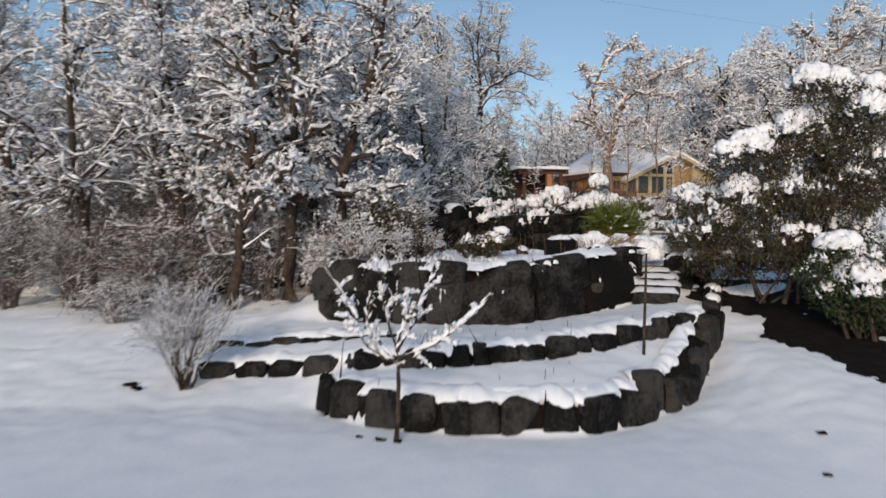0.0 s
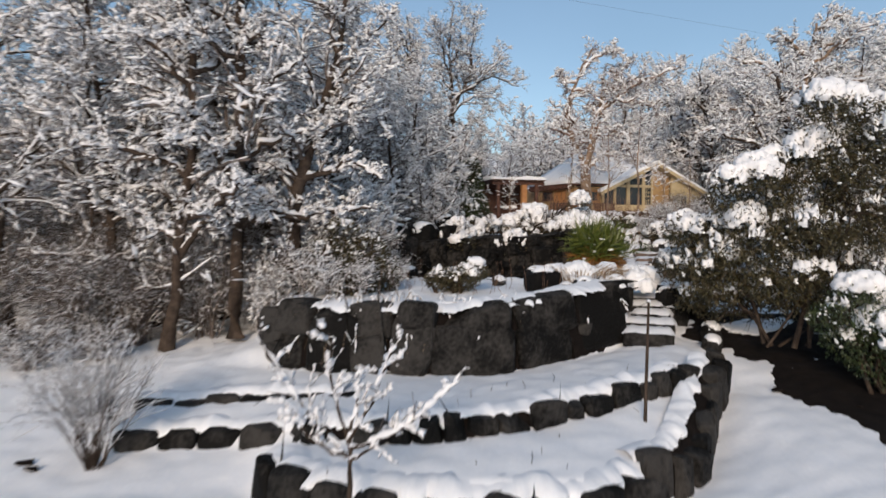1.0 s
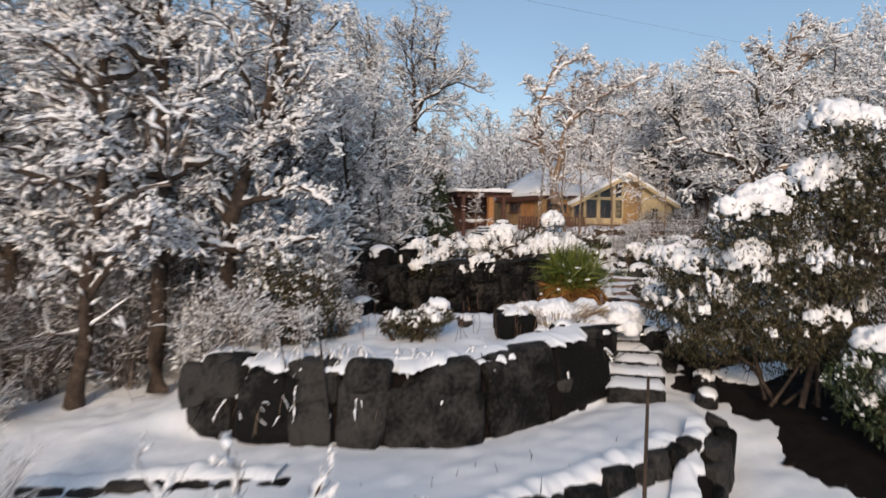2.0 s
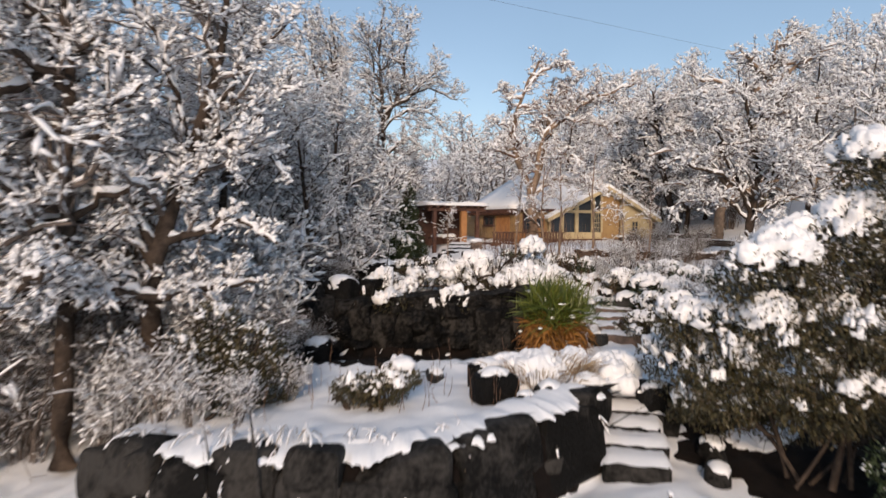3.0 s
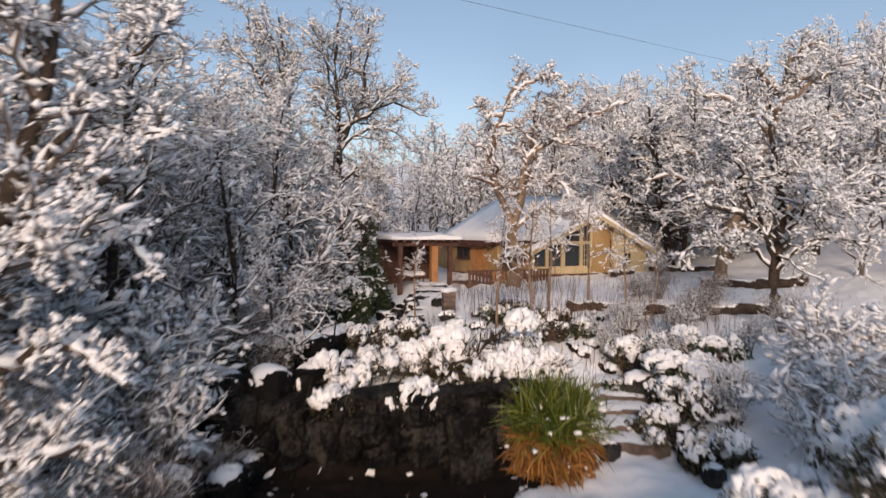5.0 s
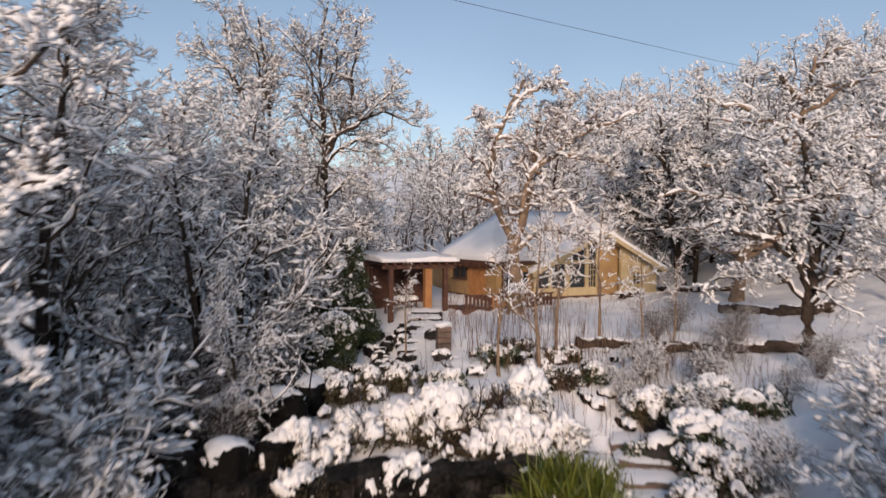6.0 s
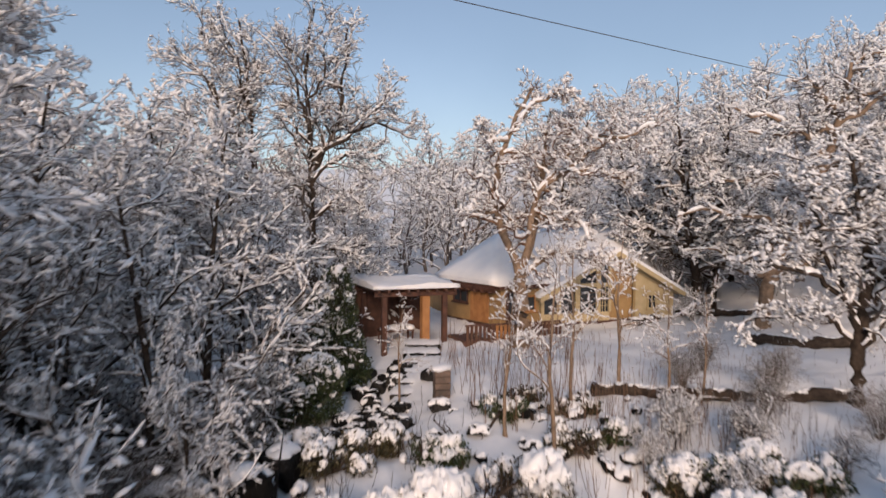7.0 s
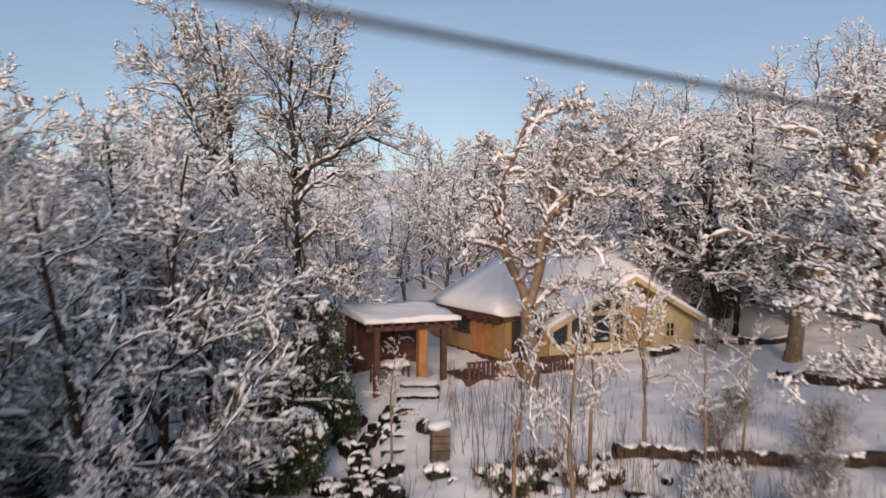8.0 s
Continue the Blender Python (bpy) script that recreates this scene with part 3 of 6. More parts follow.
def leafy_shrub(name, x, y, lobes, label, leaf, seed, leaves=9000, leaf_len=0.12, leaf_w=0.022, pads=40, cover=(0.3, 0.75), thick=0.12, rough=1.0, category="shrub", stems=9, dust=0, z=None, covers=None):
    """An evergreen shrub: stems, a mass of single leaves, cushions of snow on its upper side."""
    rng = np.random.default_rng(seed)
    base = Vector((x, y, (land(x, y) if z is None else z) - 0.05))
    t = thing(name, Matrix.Translation(base), label, category)
    lb = np.array(lobes, float)
    ends = lb[rng.integers(0, len(lb), stems), :3] + rng.normal(size=(stems, 3)) * 0.25
    u = np.linspace(0, 1, 7)[None, :, None]
    foot = rng.normal(size=(stems, 1, 3)) * np.array([0.35, 0.3, 0.0])
    P = foot * (1 - u) + ends[:, None, :] * u + np.sin(u * 3.1) * rng.normal(size=(stems, 1, 3)) * 0.2
    R = np.linspace(0.07, 0.02, 7)[None] * (0.7 + 0.6 * rng.random((stems, 1)))
    P1, R1 = sprout(P, R, 12, 5, 0.45, rng, 0.3, 0.9, 0.3, 0.05, 0.6)
    P2, R2 = sprout(P1, R1, 6, 4, 0.6, rng, 0.2, 0.9, 0.3, 0.05, 0.6)
    part_np("stem", *join([tubes(P, R, 6), tubes(P1, R1, 4), tubes(P2, R2, 3)]), BARK, t)
    c, d = lobes_points(lobes, leaves, rng, 0.6)
    c = c + d * (rng.random((leaves, 1)) < 0.3) * leaf_len * 0.9 * rng.random((leaves, 1))
    way = d * 0.7 + rng.normal(size=d.shape) * 0.7
    way[:, 2] -= 0.15
    way /= np.linalg.norm(way, axis=1, keepdims=True)
    L = leaf_len * (0.7 + 0.6 * rng.random((leaves, 1)))
    part_np("foliage", *blades(c, c + way * L, leaf_w, rng, 0.08), leaf, t, "dull evergreen leaves", smooth=False)
    zmin, zmax = lb[:, 2].min(), (lb[:, 2] + lb[:, 5]).max()
    high = np.clip((lb[:, 2] + 0.6 * lb[:, 5] - zmin) / max(0.3, zmax - zmin), 0, 1)
    if covers is None:
        covers = cover[0] + (cover[1] - cover[0]) * high
    white = [blanket(lobes, covers, rng, thick, rough=rough)]
    c, d = lobes_points(lobes, pads * 6, rng, 0.96)
    c = c[np.argsort(-(d[:, 2] + 0.5 * rng.random(len(d)) + 0.9 * (c[:, 2] - zmin) / max(0.3, zmax - zmin)))[:pads]]
    white.append(lumps(c, np.column_stack([thick * (0.5 + 1.1 * rng.random(pads)), thick * (0.5 + 1.1 * rng.random(pads)), thick * (0.3 + 0.5 * rng.random(pads))]), rng, rough=0.4))
    if dust:
        c, d = lobes_points(lobes, dust * 2, rng, 0.85)
        c = c[np.argsort(-(c[:, 2] + d[:, 2] + (zmax - zmin) * 0.7 * rng.random(dust * 2)))[:dust]]
        white.append(lumps(c, 0.015 + 0.045 * rng.random(dust) ** 1.6, rng, 0.6, 0.4))
    part_np("snow", *join(white), TREE_SNOW, t, "soft clumps of fresh snow")
    return t


def twiggy_shrub(name, x, y, label, seed, stems=14, height=1.6, spread=0.8, kids=(7, 5), snow=0.04, twig=None, category="shrub", radius=0.02, upright=0.9, z=None):
    """A bare many-stemmed shrub with snow on its twigs."""
    rng = np.random.default_rng(seed)
    base = Vector((x, y, (land(x, y) if z is None else z) - 0.05))
    t = thing(name, Matrix.Translation(base), label, category)
    a = rng.random(stems) * 6.28
    out = np.stack([np.cos(a), np.sin(a), np.zeros(stems)], axis=1) * (spread * (0.3 + 0.7 * rng.random(stems)))[:, None]
    hgt = height * (0.6 + 0.4 * rng.random(stems))
    u = np.linspace(0, 1, 7)[None, :, None]
    P = out[:, None, :] * (0.08 + u ** (1 / max(upright, 0.3))) + np.array([0, 0, 1.0]) * hgt[:, None, None] * u + np.cumsum(rng.normal(size=(stems, 7, 3)) * 0.02 * height, axis=1)
    P[:, 0, 2] = 0
    R = np.linspace(radius, radius * 0.3, 7)[None] * (0.7 + 0.6 * rng.random((stems, 1)))
    fine, white = [tubes(P, R, 5)], [snow_on(P, R, rng, snow, 5)]
    P1, R1 = sprout(P, R, kids[0], 5, 0.42, rng, 0.3, 0.7, 0.2, 0.06, 0.6)
    fine.append(tubes(P1, R1, 4))
    white.append(snow_on(P1, R1, rng, snow, 4))
    if kids[1]:
        P2, R2 = sprout(P1, R1, kids[1], 4, 0.55, rng, 0.2, 0.7, 0.2, 0.03, 0.7)
        fine.append(tubes(P2, np.maximum(R2, 0.004), 3))
        white.append(snow_on(P2, R2, rng, snow * 0.85, 4))
    part_np("twigwork", *join(fine), twig or TWIG, t)
    part_np("snow", *join(white), TREE_SNOW, t, "snow along the twigs")
    return t


def shrub_meshes(seed, stems=13, height=3.0, spread=1.5, kids=(7, 4), snow=0.06, radius=0.03):
    """Branches and snow of a tangled bush at the origin."""
    rng = np.random.default_rng(seed)
    a = rng.random(stems) * 6.28
    out = np.stack([np.cos(a), np.sin(a), np.zeros(stems)], axis=1) * (spread * (0.2 + 0.8 * rng.random(stems)))[:, None]
    hgt = height * (0.5 + 0.5 * rng.random(stems))
    u = np.linspace(0, 1, 7)[None, :, None]
    P = out[:, None, :] * (0.15 + 0.85 * u ** 1.2) + np.array([0, 0, 1.0]) * hgt[:, None, None] * np.sin(u * 1.75) + np.cumsum(rng.normal(size=(stems, 7, 3)) * 0.035 * height, axis=1)
    P[:, 0, 2] = -0.1
    R = np.linspace(radius, radius * 0.3, 7)[None] * (0.7 + 0.6 * rng.random((stems, 1)))
    P1, R1 = sprout(P, R, kids[0], 5, 0.5, rng, 0.12, 0.85, 0.3, 0.02, 0.6)
    P2, R2 = sprout(P1, R1, kids[1], 3, 0.6, rng, 0.1, 0.9, 0.3, 0.0, 0.7)
    P3, R3 = sprout(P2, R2, 1, 2, 0.9, rng, 0.1, 0.9, 0.3, 0.0, 0.7)
    fine = join([tubes(P, R, 5), tubes(P1, R1, 3), tubes(P2, np.maximum(R2, 0.008), 3), tubes(P3, np.maximum(R3, 0.007), 3)])
    white = join([tris(*snow_on(P, R, rng, snow * 0.7, 4)), tris(*snow_on(P1, R1, rng, snow * 0.7, 3)), spindles(P2, R2, rng, snow * 1.2, 0.85), spindles(P3, R3, rng, snow * 1.1, 0.6)])
    return mesh_np("twigwork", *fine, TWIG), mesh_np("snow", *white, TREE_SNOW)


def plant_bush(meshes, x, y, label, turn, size, group="", name="bush", tall=1.0, z=None):
    m = Matrix.LocRotScale((x, y, (land(x, y) if z is None else z)), Euler((0, 0, radians(turn))), (size, size, size * tall))
    t = thing(name, m, label, "bush", group)
    for nm, me, lb in zip(("twigwork", "snow"), meshes, ("", "snow along the twigs")):
        o = new(nm, me)
        o.parent = t
        tagged(o, lb, kind="stuff")
    return t


# ---- terrace walls ----
def along(points, s):
    """The place and the heading at the length s of a plan line."""
    for (x0, y0, z0), (x1, y1, z1) in zip(points, points[1:]):
        d = math.hypot(x1 - x0, y1 - y0)
        if s <= d or (x1, y1, z1) == points[-1]:
            f = min(s / d, 1.0)
            return x0 + (x1 - x0) * f, y0 + (y1 - y0) * f, z0 + (z1 - z0) * f, math.atan2(y1 - y0, x1 - x0)
        s -= d


def length_of(points):
    return sum(math.hypot(b[0] - a[0], b[1] - a[1]) for a, b in zip(points, points[1:]))


def smooth_line(points, step):
    """Places and headings along a plan line, with the headings eased over the corners."""
    total = length_of(points)
    n = max(2, int(total / step))
    rows = np.array([along(points, total * i / n)[:3] for i in range(n + 1)])
    k = max(1, int(0.5 / step))
    pad = np.pad(rows, ((k, k), (0, 0)), mode="edge")
    eased = np.array([pad[i:i + 2 * k + 1].mean(axis=0) for i in range(len(rows))])
    eased[0], eased[-1] = rows[0], rows[-1]
    d = np.gradient(eased, axis=0)[:, :2]
    d /= np.linalg.norm(d, axis=1, keepdims=True)
    return eased, np.column_stack([-d[:, 1], d[:, 0]])


def snow_ribbon(points, tops, front, back, seed, ragged=0.16, thick=0.16):
    """Snow lying over the top of a wall: a soft ridge with a ragged hanging front edge."""
    C, N = smooth_line(points, 0.06)
    m = len(C)
    across = np.array([0.0, 0.06, 0.2, 0.45, 0.75, 1.0])
    drop = np.array([-0.8, -0.3, 0.35, 0.85, 0.8, 0.1])
    V = np.zeros((m, 6, 3))
    for i in range(m):
        p = C[i]
        e = noise.noise((p[0] * 1.9 + seed, p[1] * 1.9, 0)) + 0.9 * noise.noise((p[0] * 4.1, p[1] * 4.1, seed)) + 0.45 * noise.noise((p[0] * 9.3, p[1] * 9.3, seed))
        h = thick * (1 + 0.6 * noise.noise((p[0] * 1.3, p[1] * 1.3, 7 + seed)) + 0.6 * noise.noise((p[0] * 3.3, p[1] * 3.3, 9 + seed)))
        f = -front - ragged * e
        w = f + (back - f) * across
        V[i, :, 0], V[i, :, 1] = p[0] + N[i, 0] * w, p[1] + N[i, 1] * w
        top = tops + 0.10 * noise.noise((p[0] * 0.9, p[1] * 0.9, seed + 20))
        V[i, :, 2] = p[2] + top + h * drop * np.array([1 + 0.9 * max(0, e), 1, 1, 1, 1, 1])
        V[i, 1:, 2] += [0.08 * noise.noise((p[0] * 3.1, p[1] * 3.1, q * 1.9 + seed)) for q in range(5)]
    i = np.arange(m * 6).reshape(m, 6)
    Q = np.stack([i[:-1, :-1], i[1:, :-1], i[1:, 1:], i[:-1, 1:]], axis=-1).reshape(-1, 4)
    return V.reshape(-1, 3), Q


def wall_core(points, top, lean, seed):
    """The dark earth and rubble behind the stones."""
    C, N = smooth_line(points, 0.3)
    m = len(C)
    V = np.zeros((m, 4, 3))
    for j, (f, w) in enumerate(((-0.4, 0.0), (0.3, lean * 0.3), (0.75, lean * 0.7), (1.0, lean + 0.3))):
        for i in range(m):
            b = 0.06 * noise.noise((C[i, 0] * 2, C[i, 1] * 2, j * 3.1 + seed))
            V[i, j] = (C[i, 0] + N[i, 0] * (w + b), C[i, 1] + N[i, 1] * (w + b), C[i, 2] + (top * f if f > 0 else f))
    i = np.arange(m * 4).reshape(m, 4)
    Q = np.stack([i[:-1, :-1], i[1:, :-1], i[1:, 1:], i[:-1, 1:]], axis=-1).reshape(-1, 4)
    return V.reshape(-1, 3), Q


def stone_row(name, points, label, seed, wide=(0.6, 1.1), high=(0.75, 0.95), deep=0.7, gaps=0.0, thick=0.15, front=0.12, ragged=0.16, back=None):
    """A dry row of boulders along a line, each its own stone, with snow lying over the top."""
    rng = np.random.default_rng(seed)
    t = thing(name, Matrix(), label, "retaining wall")
    total, s = length_of(points), 0.0
    while s < total:
        w = rng.uniform(*wide)
        if rng.random() >= gaps:
            x, y, z, a = along(points, min(s + w / 2, total))
            h = rng.uniform(*high)
            bm = hull_rock(rng, w * 1.16, deep * rng.uniform(0.95, 1.15), h + 0.3, 20, 0.40)
            bmesh.ops.transform(bm, matrix=Matrix.Translation((x - math.sin(a) * 0.1, y + math.cos(a) * deep * 0.22, z - 0.28)) @ pose(0, 0, 0, rng.uniform(-5, 5), rng.uniform(-4, 4), math.degrees(a) + rng.uniform(-6, 6)), verts=bm.verts[:])
            part("stone", bm, ROCK, t)
        s += w
    mean = sum(high) / 2
    part_np("core", *wall_core(points, mean - 0.12, 0.2, seed), SOIL_AND_SHADE, t, "dark earth between the stones")
    part_np("snow_cap", *snow_ribbon(points, mean - 0.04, front, deep * 0.9 + 0.35 if back is None else back, seed, ragged, thick), SNOW, t, "thick uneven snow along the top")
    return t


stone_row("low_terrace_wall", [(-3.2, 17.0, 0), (-2.6, 16.1, 0), (-1.8, 15.4, 0), (-0.4, 14.95, 0), (0.9, 14.75, 0), (3.2, 14.75, 0), (4.8, 15.6, 0)], "low curved wall of dark basalt boulders capped with snow", 3, wide=(0.7, 1.5), high=(0.75, 1.02), front=-0.02, ragged=0.2)
stone_row("side_terrace_wall", [(4.9, 15.8, 0), (5.9, 16.4, 0.05), (6.6, 17.1, 0.1), (7.1, 17.9, 0.4), (7.6, 18.8, 0.6), (8.3, 19.9, 0.95), (8.9, 20.8, 1.2)], "stepped end wall of dark boulders patched with snow", 4, wide=(0.55, 0.9), high=(0.8, 1.25), front=-0.36, ragged=0.12, thick=0.09, back=0.9)
stone_row("middle_terrace_wall", [(-2.6, 18.2, 0.75), (-0.9, 17.2, 1.0), (1, 17.0, 1.08), (3.3, 17.8, 1.18), (5, 18.7, 1.28), (6.8, 19.5, 1.45), (7.6, 20.0, 1.5)], "row of small dark boulders holding a snowy terrace", 5, wide=(0.5, 1.0), high=(0.42, 0.66), deep=0.55, gaps=0.05, front=-0.12, ragged=0.12, thick=0.12)
stone_row("lower_stone_edging", [(-7.3, 19.1, 0.25), (-4.6, 19.1, 0.3), (-2.6, 18.2, 0.6)], "low edging of dark boulders along the lawn", 6, wide=(0.7, 1.3), high=(0.45, 0.65), deep=0.6, front=-0.14, ragged=0.12, thick=0.12)
stone_row("upper_stone_edging", [(-7.6, 21.0, 0.68), (-5.6, 20.9, 0.78), (-3.8, 20.6, 0.95), (-1.8, 20.0, 1.1)], "line of flat dark stones half under snow", 7, wide=(0.7, 1.3), high=(0.3, 0.46), deep=0.6, ragged=0.2, front=-0.12, thick=0.12)
stone_row("back_retaining_wall", [(-12, 30.1, 1.5), (-9.4, 30.2, 1.5), (-6, 30.4, 1.6), (-4.6, 28.6, 1.7), (-4.2, 26.0, 1.6), (-4.3, 24.2, 1.5)], "dark stone retaining wall under the trees", 8, wide=(0.8, 1.5), high=(1.25, 1.6), deep=0.8)


def big_wall():
    rng = np.random.default_rng(21)
    t = thing("great_boulder_wall", Matrix(), "tall curved wall of huge dark basalt boulders", "retaining wall")
    line = [(-4.2, 23.2, 1.4), (-2.6, 22.5, 1.4), (-1, 22.1, 1.4), (0.7, 21.8, 1.42), (2.4, 21.7, 1.45), (3.8, 22.1, 1.55), (5, 22.7, 1.7), (6.2, 23.5, 1.8), (7.2, 24.3, 1.9)]
    total = length_of(line)
    # each block: where it begins and ends along the wall, foot and top
    blocks = ((-0.3, 1.3, 0, 1.5), (1.2, 2.9, 0, 1.9), (2.7, 3.9, 0, 1.3), (3.8, 5.2, 0, 1.75), (5.0, 7.5, 0, 1.5), (7.4, 9.7, 0, 1.2), (9.6, 12.2, 0, 1.9),
              (0.0, 1.6, 1.2, 2.1), (2.6, 4.1, 1.1, 2.1), (4.0, 5.3, 1.4, 2.15), (5.2, 7.6, 1.35, 2.1), (7.4, 9.9, 1.0, 2.1), (-0.6, 0.5, 0.9, 1.8), (11.2, 12.5, 1.1, 2.1))
    for s0, s1, z0, z1 in blocks:
        x, y, z, a = along(line, min(max((s0 + s1) / 2, 0.01), total))
        bm = hull_rock(rng, (s1 - s0) * 1.06, rng.uniform(1.0, 1.3), z1 - z0 + 0.35, 30, 0.36)
        bmesh.ops.transform(bm, matrix=Matrix.Translation((x, y + 0.4 + rng.uniform(-0.12, 0.12) + (0.1 if z0 else 0), z + z0 - 0.22)) @ pose(0, 0, 0, rng.uniform(-5, 3), rng.uniform(-6, 6), math.degrees(a) + rng.uniform(-7, 7)), verts=bm.verts[:])
        part("boulder", bm, ROCK, t)
    for s in np.arange(0.4, total, 1.1):
        x, y, z, a = along(line, s)
        bm = hull_rock(rng, 0.6, 0.5, 0.5, 14)
        bmesh.ops.transform(bm, matrix=Matrix.Translation((x, y + 0.2, z + rng.uniform(0.6, 1.2))), verts=bm.verts[:])
        part("chock_stone", bm, ROCK, t)
    part_np("core", *wall_core(line, 1.95, 0.35, 2), SOIL_AND_SHADE, t, "dark earth between the boulders")
    part_np("snow_cap", *snow_ribbon(line, 2.04, -0.1, 1.5, 3, 0.3, 0.13), SNOW, t, "deep snow hanging over the top edge")


big_wall()


def cliff():
    rng = np.random.default_rng(33)
    t = thing("rock_cliff", Matrix(), "black weathered rock face with hollows and snow ledges", "cliff")
    line = [(-3.2, 35.4, 3.6), (-2.2, 34.9, 3.4), (0, 34.7, 2.8), (2.5, 34.4, 2.6), (5, 34.0, 2.6), (6.8, 33.5, 2.7), (8.0, 33.6, 3.4), (8.8, 34.6, 3.9)]
    C, N = smooth_line(line, 0.12)
    n = 34
    m = len(C)
    V = np.zeros((m, n, 3))
    for i in range(m):
        top = np.interp(C[i, 0], [-3, 0, 4, 7, 8.8], [1.4, 2.3, 2.75, 2.7, 1.5])
        for j in range(n):
            f = j / (n - 1)
            z = C[i, 2] - 0.3 + (top + 0.4) * f
            q = Vector((C[i, 0] * 0.75, z * 0.55, C[i, 1] * 0.3))
            cell = noise.voronoi(q * 1.3)[0]
            b = 1.0 * (cell[1] - cell[0]) + 0.45 * noise.noise(q * 2.4) + 0.2 * noise.noise(q * 7)
            w = -0.25 + 0.5 * f - b * 0.9 + (0.6 if 0.05 < f < 0.32 and 0.6 < C[i, 0] < 5.6 else 0.0)
            V[i, j] = (C[i, 0] + N[i, 0] * w, C[i, 1] + N[i, 1] * w, z)
        V[i, -1, 1] += 0.8
    i = np.arange(m * n).reshape(m, n)
    Q = np.stack([i[:-1, :-1], i[1:, :-1], i[1:, 1:], i[:-1, 1:]], axis=-1).reshape(-1, 4)
    part_np("rock_face", V.reshape(-1, 3), Q, CLIFF, t, smooth=False)
    total = length_of(line)
    for k in range(9):
        x, y, z, a = along(line, total * (0.12 + 0.8 * (k + rng.uniform(0.2, 0.8)) / 9))
        hgt = rng.uniform(1.5, 2.5)
        bm = hull_rock(rng, rng.uniform(0.9, 1.7), rng.uniform(0.8, 1.2), hgt, 26, 0.4)
        bmesh.ops.transform(bm, matrix=Matrix.Translation((x, y + 0.25, z + rng.uniform(0.4, 0.9))) @ pose(0, 0, 0, rng.uniform(-4, 8), rng.uniform(-10, 10), math.degrees(a) + rng.uniform(-25, 25)), verts=bm.verts[:])
        part("slab", bm, CLIFF, t)
    for k in range(22):
        x, y, z, a = along(line, total * (k + 0.5) / 22)
        w = rng.uniform(0.6, 1.5)
        bm = hull_rock(rng, w, rng.uniform(0.7, 1.1), rng.uniform(0.6, 1.3), 24, 0.45)
        zz = z + rng.choice([-0.1, 0.6, 1.3])
        bmesh.ops.transform(bm, matrix=Matrix.Translation((x, y + 0.3, zz)) @ pose(0, 0, 0, rng.uniform(-8, 4), rng.uniform(-12, 12), math.degrees(a) + rng.uniform(-20, 20)), verts=bm.verts[:])
        part("rock", bm, CLIFF, t)
        if rng.random() < 0.6:
            c = np.array([(x, y + 0.1, zz + 0.95)])
            part_np("snow_ledge", *lumps(c, np.array([[w * 0.22, 0.16, 0.06]]), rng, rough=0.3), SNOW, t)


cliff()
# Near-black sheet: shade below the cliff's undercut is painted in.
drape("hollow_floor", (2.6, 32.3, 5.4, 2.9, 0.0), 0.05, SOIL_AND_SHADE, "dark soil sheet at the cliff foot, undercut shade in its colour", "soil", 2)
drape("soil_bed", (14.2, 24.6, 5.0, 2.5, 0.0), 0.04, SOIL_AND_SHADE, "bare dark leaf litter sheltered under the shrubs", "soil bed", 5)
drape("soil_path", (13.5, 19.4, 3.3, 4.4, 0.0), 0.03, SOIL_AND_SHADE, "dark trodden strip of earth beside the lawn", "path", 6)
drape("snow_patch", (12.4, 25.4, 1.5, 0.6, 0.3), 0.10, SNOW, "thin patch of snow on the bare soil", "snow", 9)
# Both thicket sheets put the trees' shade into the ground colour.
drape("thicket_floor", (-4.5, 44.0, 6.0, 8.5, 0.0), 0.04, SOIL_AND_SHADE, "dark ground sheet under the dense trees, shade in its colour", "leaf litter", 7)
drape("thicket_floor", (-14.5, 34.2, 8.0, 3.4, 0.0), 0.04, SOIL_AND_SHADE, "dark ground sheet under the dense trees, shade in its colour", "leaf litter", 8)


